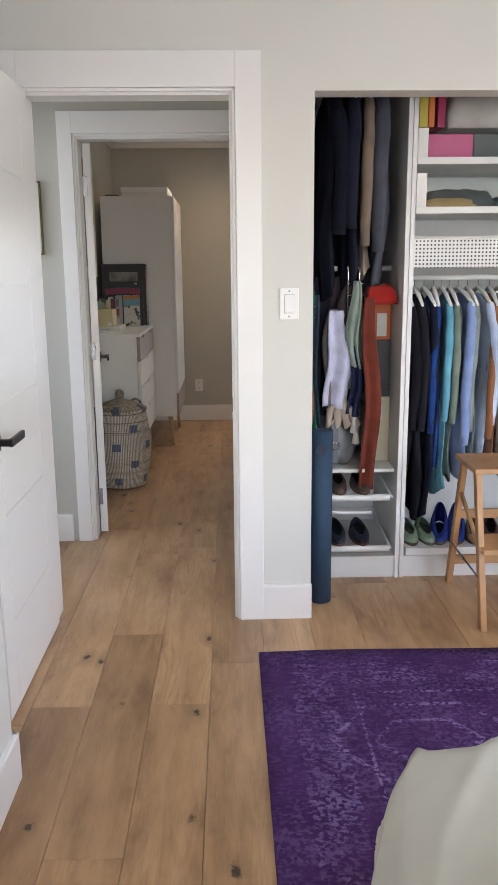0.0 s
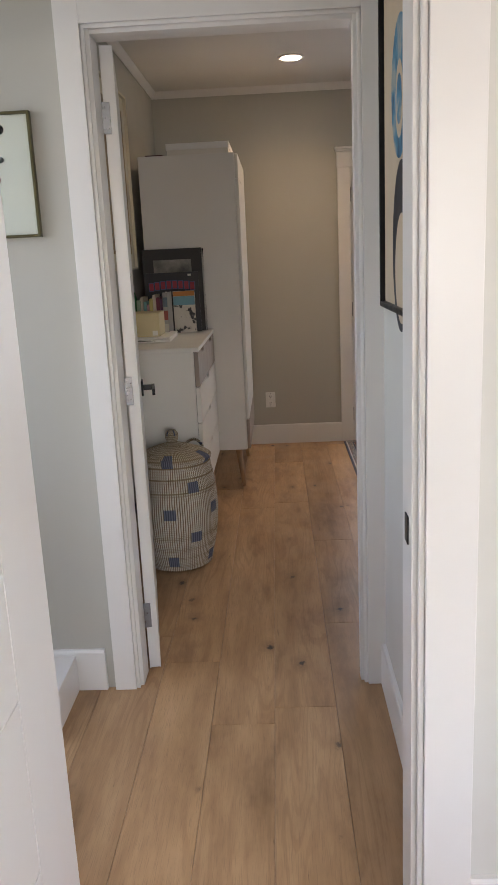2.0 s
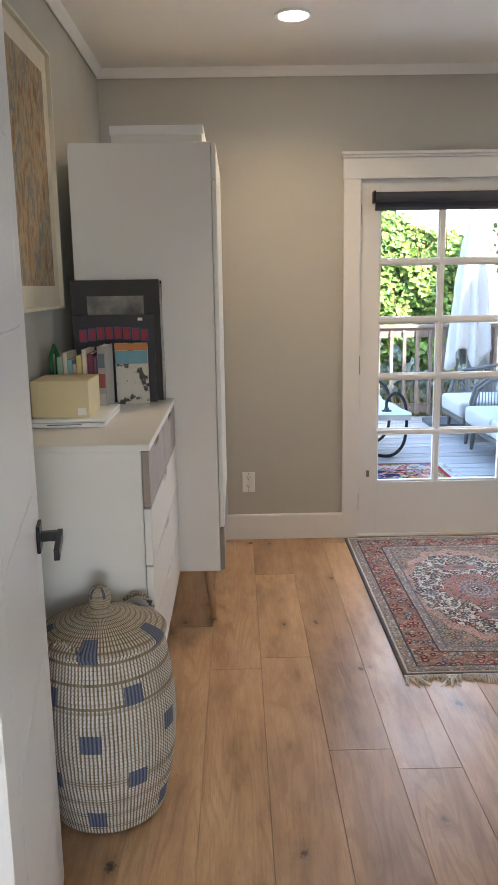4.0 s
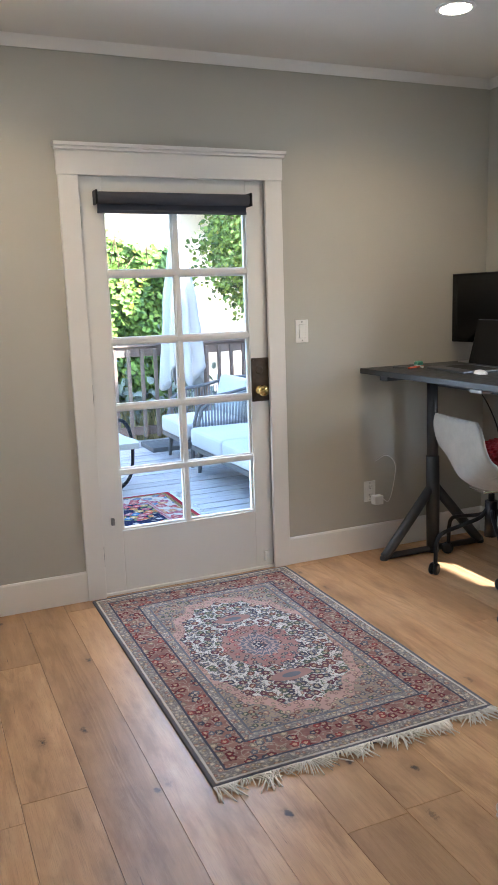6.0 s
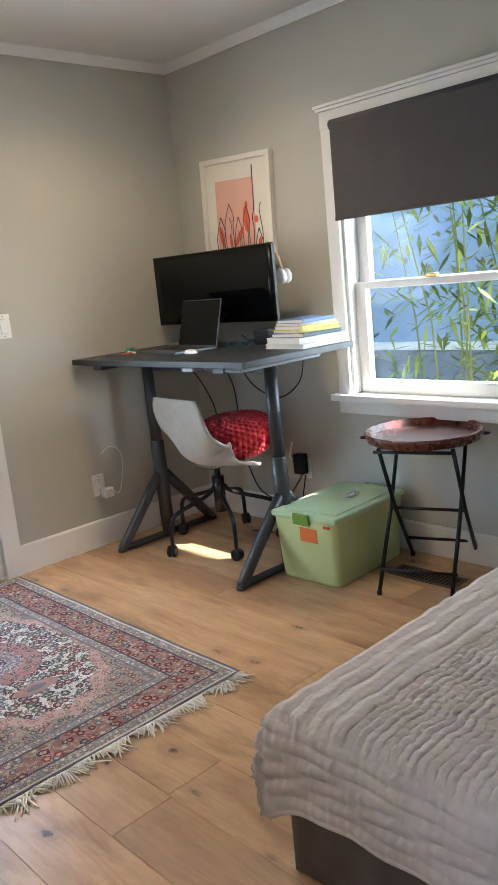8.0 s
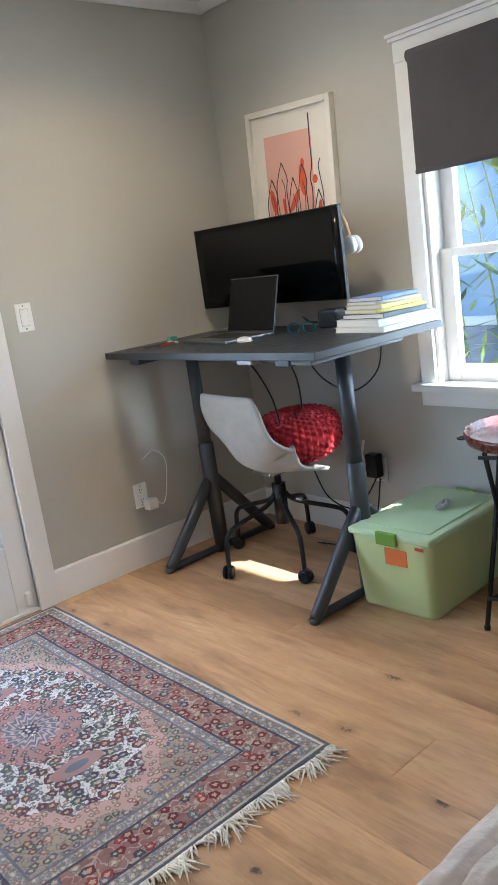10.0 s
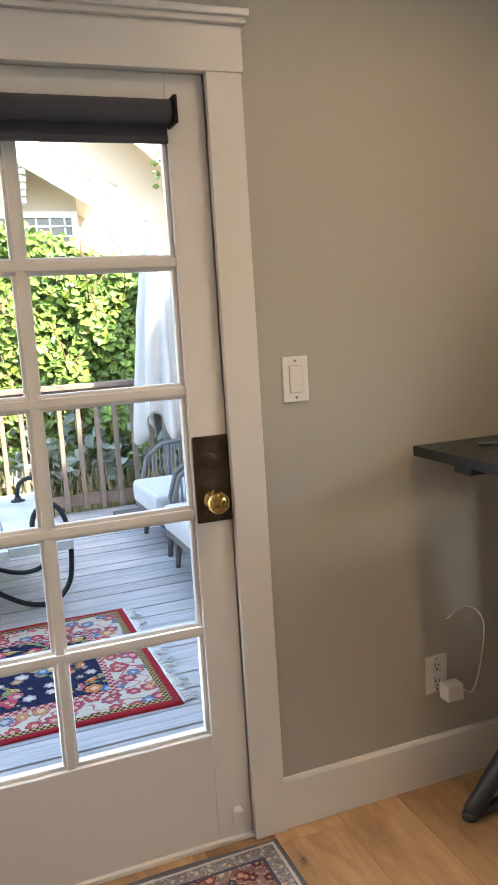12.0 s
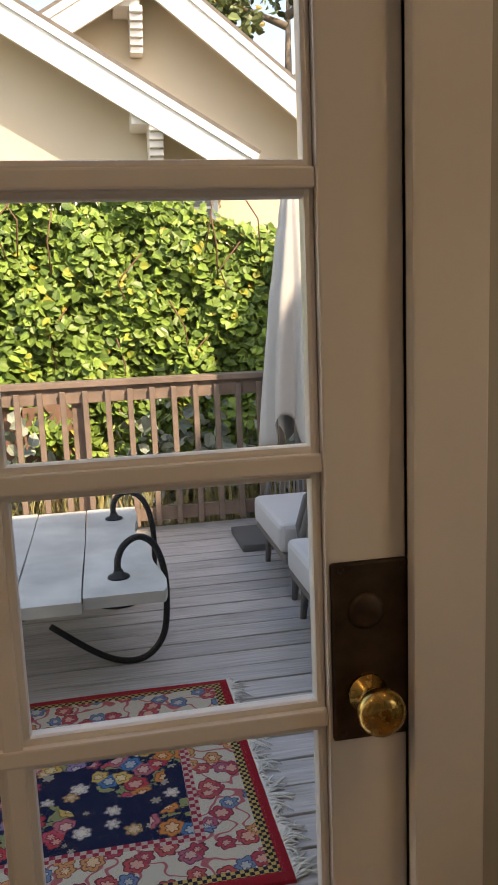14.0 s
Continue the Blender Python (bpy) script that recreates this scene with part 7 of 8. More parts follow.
def shoe(name, at, turn, colour, sole, label, length=0.26, heel=0.0, open_top=True):
    s = thing(name, at, label, "shoe", turn, group="shoes in the closet")
    bm = shell()
    n = 22

    def up(u, v):
        a = 2 * math.pi * u
        cx, cy = math.cos(a), math.sin(a)
        wid = 0.043 * (1 - 0.18 * (cy < 0) * abs(cy)) * (1 - 0.12 * v)
        yy = cy * length / 2 * (1 - 0.10 * v * (1 if cy > 0 else 0.4))
        h = (0.052 + heel + 0.016 * max(0, -cy)) if cy < 0.2 else (0.052 + heel * (1 - cy)) * (1 - 0.35 * (cy - 0.2))
        k = 1 - 0.35 * max(0, v - 0.5) * 2
        return Vector((cx * wid * k, yy * k, 0.012 + heel * max(0, -cy) * 0.5 + (h - 0.012) * min(1, v * 1.25)))

    sheet(bm, 28, 9, up)
    part("upper", bm, plain("shoe_upper", colour, 0.6, vary=0.2, scale=30), s, thick=0.004)
    bm = shell()
    lathe(bm, [(1, 0), (1.02, 0.006), (1, 0.014)], 28, sx=0.044, sy=length / 2 + 0.003)
    part("sole", bm, plain("shoe_sole", sole, 0.7), s)
    bm = shell()
    lathe(bm, [(1, 0.032), (0.96, 0.034)], 24, at=(0, -length * 0.10, 0), sx=0.034, sy=length * 0.34)
    part("insole", bm, plain("insole", tuple(c * 0.3 for c in colour), 0.9), s)


for x, z, col, sole, l in ((0.505, 0.395, (0.060, 0.038, 0.030), (0.12, 0.06, 0.03), "brown suede loafer"), (0.615, 0.395, (0.055, 0.036, 0.030), (0.12, 0.06, 0.03), "brown suede loafer"),
                           (0.505, 0.150, (0.012, 0.016, 0.034), (0.14, 0.06, 0.035), "navy suede lace shoe"), (0.615, 0.150, (0.012, 0.016, 0.034), (0.14, 0.06, 0.035), "navy suede lace shoe"), (0.385, 0.150, (0.09, 0.04, 0.025), (0.1, 0.06, 0.04), "brown leather shoe")):
    shoe("shoe", (x, 3.375, z), 180, col, sole, l + " on the closet shoe rail")
for x, col, l in ((0.852, (0.24, 0.34, 0.24), "sage green flat shoe"), (0.935, (0.24, 0.34, 0.24), "sage green flat shoe"), (1.005, (0.008, 0.025, 0.20), "royal blue heeled shoe"), (1.085, (0.008, 0.025, 0.20), "royal blue heeled shoe"), (1.17, (0.20, 0.13, 0.11), "dusty rose shoe"), (1.25, (0.06, 0.02, 0.02), "maroon shoe")):
    shoe("shoe", (x, 3.40, 0.140), 180 if "flat" in l else 165, col, (0.1, 0.08, 0.06), l + " on the closet tray", heel=0.05 if "heel" in l else 0.0)

ym = thing("yoga_mat", (0.389, 3.005, 0), "rolled dark blue yoga mat standing on end", "yoga mat", 0)
MATB = plain("blue_rubber", (0.020, 0.050, 0.095), 0.75, vary=0.08, scale=14)
bm = shell()
pts_in = [(0.004 + 0.0068 * a / (2 * math.pi), a) for a in [k * 0.30 for k in range(130)]]
outer = [(r * math.cos(a), r * math.sin(a)) for r, a in pts_in if r < 0.046]
va = [bm.verts.new((x, y, 0.0)) for x, y in outer]
vb = [bm.verts.new((x, y, 0.745)) for x, y in outer]
for k in range(len(va) - 1):
    f = bm.faces.new((va[k], va[k + 1], vb[k + 1], vb[k]))
    f.smooth = True
part("rolled_sheet", bm, MATB, ym, thick=0.005)
bm = shell()
m = Matrix.Translation((-0.006, -0.0475, 0.672)) @ Matrix.Rotation(radians(90), 4, "X")
lathe(bm, [(0.023, -0.002), (0.023, 0.0012)], 28, m=m)
part("round_mark", bm, plain("dark_mark", (0.010, 0.022, 0.045), 0.6), ym, "darker round mark")


def step_stool():
    s = thing("step_stool", (1.16, 2.93, 0), "light birch folding step stool with metal braces", "stool", 0)
    bm = shell()
    rbox(bm, -0.19, 0.19, -0.13, 0.15, 0.600, 0.622, 0.004)
    part("top_step", bm, OAK_BARE, s)
    bm = shell()
    rbox(bm, -0.17, 0.17, -0.22, -0.02, 0.300, 0.320, 0.004)
    part("low_step", bm, OAK_BARE, s)
    for x in (-0.165, 0.165):
        for y0, y1 in ((-0.08, -0.245), (0.10, 0.245)):
            bm = shell()
            m = Matrix(((1, 0, 0, 0), (0, 1, (y1 - y0) / -0.60, y1), (0, 0, 1, 0), (0, 0, 0, 1)))
            rbox(bm, x - 0.012, x + 0.012, -0.020, 0.020, 0, 0.60, 0.003, m=m)
            part("leg", bm, OAK_BARE, s)
        bm = shell()
        tube(bm, [(x * 1.08, -0.19, 0.20), (x * 1.08, 0.19, 0.21)], 0.004, 6)
        lathe(bm, [(0.008, -0.004), (0.008, 0.004)], 10, m=Matrix.Translation((x * 1.09, 0.0, 0.205)) @ Matrix.Rotation(radians(90), 4, "Y"))
        part("brace", bm, STEEL, s)
        bm = shell()
        tube(bm, [(x, 0.13, 0.46), (x, -0.16, 0.305)], 0.009, 6)
        part("strut", bm, OAK_BARE, s)
    for y, z in ((0.215, 0.12), (0.16, 0.35)):
        bm = shell()
        rbox(bm, -0.155, 0.155, y - 0.008, y + 0.008, z - 0.02, z + 0.02, 0.003)
        part("rung", bm, OAK_BARE, s)


step_stool()


def bed():
    b = thing("bed", (0.37, 1.21, 0), "bed with a rumpled pale cotton duvet", "bed")
    DUV = fabric("duvet_cotton", (0.56, 0.56, 0.50), 900, 0.04)
    bm = shell()

    def top(u, v):
        s, t = u * 2.1 - 0.36, v * 2.2 - 0.36
        x, y = max(s, 0), -max(t, 0)
        drop = max(-s, 0) + max(-t, 0)
        edge = min(max(s, 0), max(t, 0))
        z = 0.55 - 0.10 * math.exp(-edge / 0.12) - drop * 0.92
        bul = 0.10 * (1 - math.exp(-drop / 0.12)) + 0.018 * math.sin(7 * (s - t)) * min(1, drop / 0.15)
        if s < 0:
            x -= bul
        if t < 0:
            y += bul
        z += 0.012 * math.sin(6 * s + 2 * t) + 0.006 * math.sin(17 * t + 3 * s)
        z += 0.014 * (1 - abs(math.sin(9 * s + 14 * t + 2 * math.sin(5 * s)))) ** 3 + 0.009 * (1 - abs(math.sin(23 * s - 11 * t + 1.5 * math.sin(7 * t)))) ** 3
        if s < 0 and t < 0:
            x, y = x + 0.05, y - 0.05
        return Vector((x, y, max(z, 0.06)))

    sheet(bm, 150, 150, top)
    part("duvet", bm, DUV, b, thick=0.02)
    bm = shell()
    rbox(bm, 0.08, 1.7, -1.85, -0.10, 0.16, 0.43, 0.04, 3)
    part("mattress", bm, fabric("mattress_white", (0.6, 0.6, 0.58)), b)
    bm = shell()
    rbox(bm, 0.06, 1.72, -1.87, -0.08, 0.0, 0.155, 0.01)
    part("bed_base", bm, OAK_BARE, b)


bed()


# ---- outside: deck, garden and the house next door ----
DECK = -0.06


def deck_wood():
    m = node_material("weathered_deck", (0.3, 0.28, 0.26), 0.8, 0, 0.3)
    n = Net(m)
    g = n.noise(n.coords("Object", (0.7, 16, 1), True), 6, 5)
    c = n.ramp(g, (0.3, (0.42, 0.39, 0.365)), (0.6, (0.60, 0.575, 0.55)), (0.8, (0.70, 0.675, 0.65)))
    info = n.node("ShaderNodeObjectInfo")
    c = n.mix(1.0, c, n.ramp(info.outputs["Random"], (0, (0.82, 0.80, 0.78)), (1, (1.1, 1.08, 1.06))), "MULTIPLY")
    n.base(n.mix(n.ramp(n.noise(n.coords("Object", (1, 1, 1), True), 3, 4), (0.55, (0, 0, 0)), (0.75, (0.5, 0.5, 0.5))), c, (0.24, 0.20, 0.17)))
    n.bump(g, 0.3, 0.003)
    return m


DECKW = deck_wood()
RAILW = plain("weathered_rail", (0.26, 0.185, 0.14), 0.8, vary=0.25, scale=8, bump=0.3, grain=60)
REDWOOD = plain("redwood_fence", (0.27, 0.15, 0.10), 0.85, vary=0.25, scale=5, bump=0.3, grain=50)

bm = shell()
gs = 600
bm.faces.new([bm.verts.new(p) for p in ((-gs, -gs, -0.62), (gs, -gs, -0.62), (gs, gs, -0.62), (-gs, gs, -0.62))])
gm = plain("garden_soil", (0.17, 0.14, 0.09), 0.95, vary=0.4, scale=3, bump=0.4, grain=30)
structure("ground", bm, gm, "dry garden soil with leaf litter", "ground")


def deck():
    d = thing("deck", (0, 0, DECK), "weathered grey timber deck boards outside the door", "deck", kind="structure")
    bm = shell()
    rbox(bm, -2.5, 2.5, -0.0662, 0.0662, -0.03, 0, 0.004)
    me = mesh_of("deck_board", bm, DECKW)
    y, k = 7.53, 0
    while y < 11.75:
        ob = new("deck_board", me)
        ob.parent = d
        ob.location = (0.6 + 0.0 * k, y, 0.0015 * math.sin(k * 2.1))
        y, k = y + 0.143, k + 1
    bm = shell()
    for x in (-1.8, -0.6, 0.6, 1.8, 3.0):
        box(bm, x - 0.02, x + 0.02, 7.45, 11.72, -0.17, -0.032)
    part("joist", bm, RAILW, d)


deck()
W2 = structure("outer_wall_cladding", (lambda b: (box(b, -2.3, 0.318, W1, W1 + 0.02, -0.6, 3.25), box(b, 1.262, 2.8, W1, W1 + 0.02, -0.6, 3.25), box(b, 0.318, 1.262, W1, W1 + 0.02, 1.985, 3.25), b)[-1])(shell()), plain("cream_stucco", (0.55, 0.49, 0.40), 0.9, bump=0.3), "cream stucco outside wall", "wall")


def railing(name, a, b, label):
    """Posts, a broad cap, two rails and square balusters from a to b."""
    a, b = Vector((*a, DECK)), Vector((*b, DECK))
    L = (b - a).length
    turn = math.degrees(math.atan2(b.y - a.y, b.x - a.x))
    r = thing(name, a, label, "railing", turn)
    for n, x0, x1, y0, y1, z0, z1 in (("cap", -0.06, L + 0.06, -0.08, 0.08, 1.005, 1.040), ("top_rail", 0, L, -0.045, -0.010, 0.90, 1.004), ("bottom_rail", 0, L, -0.045, -0.010, 0.075, 0.165)):
        bm = shell()
        rbox(bm, x0, x1, y0, y1, z0, z1, 0.004)
        part(n, bm, RAILW, r)
    n = max(2, round(L / 1.75) + 1)
    for k in range(n):
        bm = shell()
        x = L * k / (n - 1)
        rbox(bm, x - 0.048, x + 0.048, -0.009, 0.08, -0.3, 1.004, 0.004)
        part("post", bm, RAILW, r)
    bm = shell()
    rbox(bm, -0.018, 0.018, -0.018, 0.018, 0.05, 0.98, 0.003, 1)
    me = mesh_of("baluster", bm, RAILW)
    k = 0.1
    while k < L - 0.05:
        ob = new("baluster", me)
        ob.parent = r
        ob.location = (k, -0.064, 0)
        k += 0.1435


railing("deck_railing", (-2.75, 11.66), (4.25, 11.66), "weathered timber deck railing with square balusters")
railing("deck_railing", (3.25, 11.55), (3.25, 7.6), "weathered timber side railing of the deck")

rug("outdoor_rug", (0.46, 8.77, DECK), 0.85, 0.57, floral(0.85, 0.57), "navy floral rug with a red edge on the deck", fringe=("x+",), seed=4)


def braided_mat():
    m = thing("braided_mat", (0.80, 7.765, DECK), "yellow and blue braided rope door mat on the deck", "door mat")
    cols = [(0.62, 0.48, 0.03), (0.62, 0.48, 0.03), (0.05, 0.07, 0.10), (0.52, 0.22, 0.07), (0.04, 0.16, 0.34), (0.5, 0.4, 0.06)]
    ROPES = [fabric("rope_strand", c) for c in cols]
    for k in range(9):
        y = 0.17 - k * 0.042
        for ph in (0, math.pi):
            bm = shell()
            tube(bm, [(-0.40 + 0.8 * j / 60, y + 0.009 * math.sin(j * 0.9 + ph), 0.012 + 0.005 * math.cos(j * 0.9 + ph)) for j in range(61)], 0.0105, 6)
            part("rope", bm, ROPES[(2, 0, 1, 4, 0, 3, 0, 5, 1)[k] if ph == 0 else (4, 1, 0, 2, 0, 0, 1, 0, 2)[k]], m)


braided_mat()
IRON = plain("black_iron", (0.02, 0.022, 0.024), 0.45, 0.5, vary=0.2)


def plank_table():
    t = thing("plank_table", (0.40, 9.93, DECK), "low whitewashed plank table on bent iron loops", "table")
    WASH = plain("whitewashed_wood", (0.60, 0.60, 0.55), 0.75, vary=0.22, scale=4, bump=0.3, grain=40)
    rng = random.Random(5)
    x = -0.66
    for k, w in enumerate((0.27, 0.25, 0.27, 0.25, 0.30)):
        bm = shell()
        pts_a, pts_b = [], []
        ny = 18
        last = k == 4
        for j in range(ny + 1):
            v = j / ny
            y = -0.68 + 1.36 * v
            wob = (0.035 * math.sin(v * 5 + 1) + 0.012 * math.sin(v * 17) - 0.02) if last else 0.002 * math.sin(v * 9 + k)
            pts_a.append((x + 0.003, y))
            pts_b.append((x + w - 0.003 + wob, y))
        e0, e1 = rng.uniform(-0.02, 0.02), rng.uniform(-0.02, 0.02)
        g = []
        for z in (0.385, 0.43):
            g.append([[bm.verts.new((px, py + (e0 if j == 0 else e1 if j == ny else 0), z)) for j, (px, py) in enumerate(p)] for p in (pts_a, pts_b)])
        for j in range(ny):
            bm.faces.new((g[1][0][j], g[1][1][j], g[1][1][j + 1], g[1][0][j + 1]))
            bm.faces.new((g[0][0][j], g[0][0][j + 1], g[0][1][j + 1], g[0][1][j]))
            bm.faces.new((g[0][1][j], g[0][1][j + 1], g[1][1][j + 1], g[1][1][j]))
            bm.faces.new((g[0][0][j + 1], g[0][0][j], g[1][0][j], g[1][0][j + 1]))
        for j in (0, ny):
            bm.faces.new((g[0][0][j], g[0][1][j], g[1][1][j], g[1][0][j]))
        part("plank", bm, WASH, t)
        x += w
    for sx in (-1, 1):
        for sy in (-1, 1):
            bm = shell()
            cx, cy = 0.52 * sx, 0.46 * sy
            arc = [(cx, cy, 0.43), (cx, cy - 0.004 * sy, 0.50), (cx + 0.03 * sx, cy - 0.02 * sy, 0.555), (cx + 0.09 * sx, cy - 0.05 * sy, 0.575), (cx + 0.15 * sx, cy - 0.07 * sy, 0.53), (cx + 0.185 * sx, cy - 0.08 * sy, 0.42),
                   (cx + 0.19 * sx, cy - 0.09 * sy, 0.28), (cx + 0.17 * sx, cy - 0.10 * sy, 0.13), (cx + 0.10 * sx, cy - 0.12 * sy, 0.035), (cx + 0.0 * sx, cy - 0.14 * sy, 0.014), (cx - 0.12 * sx, cy - 0.18 * sy, 0.05), (cx - 0.30 * sx, cy - 0.24 * sy, 0.16)]
            tube(bm, smooth_line(arc), 0.014, 10)
            leg = part("iron_leg", bm, IRON, t)
            bm = shell()
            lathe(bm, [(0.045, 0.431), (0.042, 0.438), (0.022, 0.445), (0.018, 0.462)], 16, at=(cx, cy, 0))
            part("flange", bm, IRON, leg)
    bm = shell()
    tube(bm, [(0.17 * math.cos(a), 0.26 * math.sin(a), 0.20) for a in [2 * math.pi * k / 28 for k in range(28)]], 0.013, 8, closed=True)
    part("iron_ring", bm, IRON, t)


plank_table()
CUSH = fabric("outdoor_cushion", (0.60, 0.59, 0.57), 800, 0.05)
FRAMEW = plain("grey_frame", (0.13, 0.125, 0.12), 0.6, vary=0.1)
ROPE = plain("grey_rope", (0.25, 0.25, 0.25), 0.8, vary=0.1)


def lounge(name, at, width, label, seats):
    """A low outdoor seat that faces -x: frame, legs, seat and back cushions and rope-strung arms."""
    s = thing(name, at, label, "outdoor sofa" if seats > 1 else "outdoor chair")
    D = 0.72
    bm = shell()
    rbox(bm, 0.0, D, 0.0, width, 0.20, 0.245, 0.012)
    part("frame", bm, FRAMEW, s)
    for x in (0.07, D - 0.07):
        for y in (0.05, width - 0.05):
            bm = shell()
            tube(bm, [(x, y, 0.22), (x + (0.02 if x > 0.3 else -0.02), y, 0)], [0.024, 0.015], 10)
            part("leg", bm, FRAMEW, s)
    for k in range(seats):
        w = (width - 0.06) / seats
        bm = shell()
        rbox(bm, -0.02, D - 0.10, 0.03 + w * k + 0.004, 0.03 + w * (k + 1) - 0.004, 0.246, 0.40, 0.045, 4)
        part("seat_cushion", bm, CUSH, s)
        bm = shell()
        rbox(bm, -0.07, 0.07, 0.03 + w * k + 0.01, 0.03 + w * (k + 1) - 0.01, 0.0, 0.36, 0.05, 4, m=Matrix.Translation((D - 0.14, 0, 0.39)) @ Matrix.Rotation(radians(14), 4, "Y"))
        part("back_cushion", bm, CUSH, s)
    for y in (0.0, width):
        bm = shell()
        arc = [(0.10, y, 0.22), (0.07, y, 0.40), (0.11, y, 0.54), (0.22, y, 0.62), (0.40, y, 0.64), (D + 0.02, y, 0.70)]
        tube(bm, arc, 0.017, 8)
        arm = part("arm_rail", bm, FRAMEW, s)
        bm = shell()
        for k in range(22):
            x = 0.09 + 0.60 * k / 21
            top = 0.40 + 0.24 * min(1, max(0, (x - 0.07) / 0.18)) ** 0.5
            tube(bm, [(x, y, 0.235), (x, y, top)], 0.0045, 5, cap=False)
        tagged(part("rope_web", bm, ROPE, arm), kind="stuff")
    bm = shell()
    tube(bm, [(D + 0.02, 0, 0.70), (D + 0.05, width / 2, 0.74), (D + 0.02, width, 0.70)], 0.017, 8)
    tube(bm, [(D - 0.02, 0.02, 0.22), (D + 0.03, 0.02, 0.71)], 0.015, 8)
    tube(bm, [(D - 0.02, width - 0.02, 0.22), (D + 0.03, width - 0.02, 0.71)], 0.015, 8)
    part("back_rail", bm, FRAMEW, s)


lounge("lounge_chair", (1.74, 10.07, DECK), 0.74, "low grey rope lounge chair with pale cushions on the deck", 1)
lounge("outdoor_sofa", (1.72, 8.42, DECK), 1.50, "low grey rope sofa with pale cushions on the deck", 2)


def umbrella():
    u = thing("closed_umbrella", (2.10, 11.18, DECK), "closed pale canvas patio umbrella on a slate base", "umbrella")
    bm = shell()
    rbox(bm, -0.42, 0.20, -0.22, 0.22, 0, 0.045, 0.006)
    part("base_slab", bm, plain("slate_slab", (0.13, 0.13, 0.125), 0.7, vary=0.15), u)
    bm = shell()
    tube(bm, [(0, 0, 0.04), (0, 0, 2.26)], 0.024, 12)
    part("pole", bm, plain("pole_metal", (0.42, 0.41, 0.39), 0.4, 0.6), u)
    bm = shell()
    n, rings = 64, []
    for j in range(26):
        t = j / 25
        z = 2.20 - 1.50 * t
        r = 0.035 + 0.10 * min(1, t * 2.2) ** 0.8 + 0.085 * max(0, t - 0.35)
        if 0.14 < t < 0.2:
            r *= 0.92
        ring = []
        for k in range(n):
            a = 2 * math.pi * k / n
            fold = 1 + 0.26 * math.sin(8 * a + 1.6 * t) * min(1, 0.3 + t) + 0.10 * math.sin(3 * a + 4 * t)
            hem = -0.12 * t ** 8 * math.sin(4 * a + 1)
            ring.append(bm.verts.new((r * fold * math.cos(a), r * fold * math.sin(a), z + hem)))
        rings.append(ring)
    for a, b in zip(rings, rings[1:]):
        for k in range(n):
            f = bm.faces.new((a[k], a[(k + 1) % n], b[(k + 1) % n], b[k]))
            f.smooth = True
    part("canopy", bm, fabric("canvas", (0.58, 0.56, 0.52), 900, 0.05), u, thick=0.004)
    bm = shell()
    lathe(bm, [(0.035, 2.20), (0.038, 2.23), (0.02, 2.25), (0.024, 2.30), (0.006, 2.33)], 16)
    part("finial", bm, plain("pale_finial", (0.5, 0.49, 0.46), 0.5), u)


umbrella()


def leaf_material(name, dark, light, third=None):
    m = node_material(name, light, 0.45, 0, 0.4)
    n = Net(m)
    g = n.node("ShaderNodeNewGeometry")
    stops = [(0.0, dark), (0.55, light), (0.93, tuple(min(1, c * 1.5) for c in light)), (1.0, third or tuple(min(1, c * 1.7) for c in light))]
    n.base(n.ramp(g.outputs["Random Per Island"], *stops))
    n.b.inputs["Subsurface Weight"].default_value = 0.0
    n.b.inputs["Transmission Weight"].default_value = 0.0
    return m


def leaves(bm, rng, place, count, size, flat, face=None):
    """Scatters folded, pointed leaves; place gives a point, face a facing direction."""
    for _ in range(count):
        p = place(rng)
        nrm = Vector((rng.gauss(0, 1), rng.gauss(0, 1), rng.gauss(0, 1)))
        if face is not None:
            nrm = nrm * flat + Vector(face)
        nrm.normalize()
        a = nrm.orthogonal().normalized()
        a.rotate(Matrix.Rotation(rng.uniform(0, 6.28), 3, nrm))
        b = nrm.cross(a)
        s = size * rng.uniform(0.6, 1.3)
        ridge = nrm * s * 0.09
        c = [p - a * s * 0.46, p - a * s * 0.26 + b * s * 0.36 + ridge, p + a * s * 0.16 + b * s * 0.33 + ridge, p + a * s * 0.60 - ridge * 0.5, p + a * s * 0.16 - b * s * 0.33 + ridge, p - a * s * 0.26 - b * s * 0.36 + ridge]
        v = [bm.verts.new(q) for q in c]
        bm.faces.new((v[0], v[1], v[2], v[3]))
        bm.faces.new((v[0], v[3], v[4], v[5]))


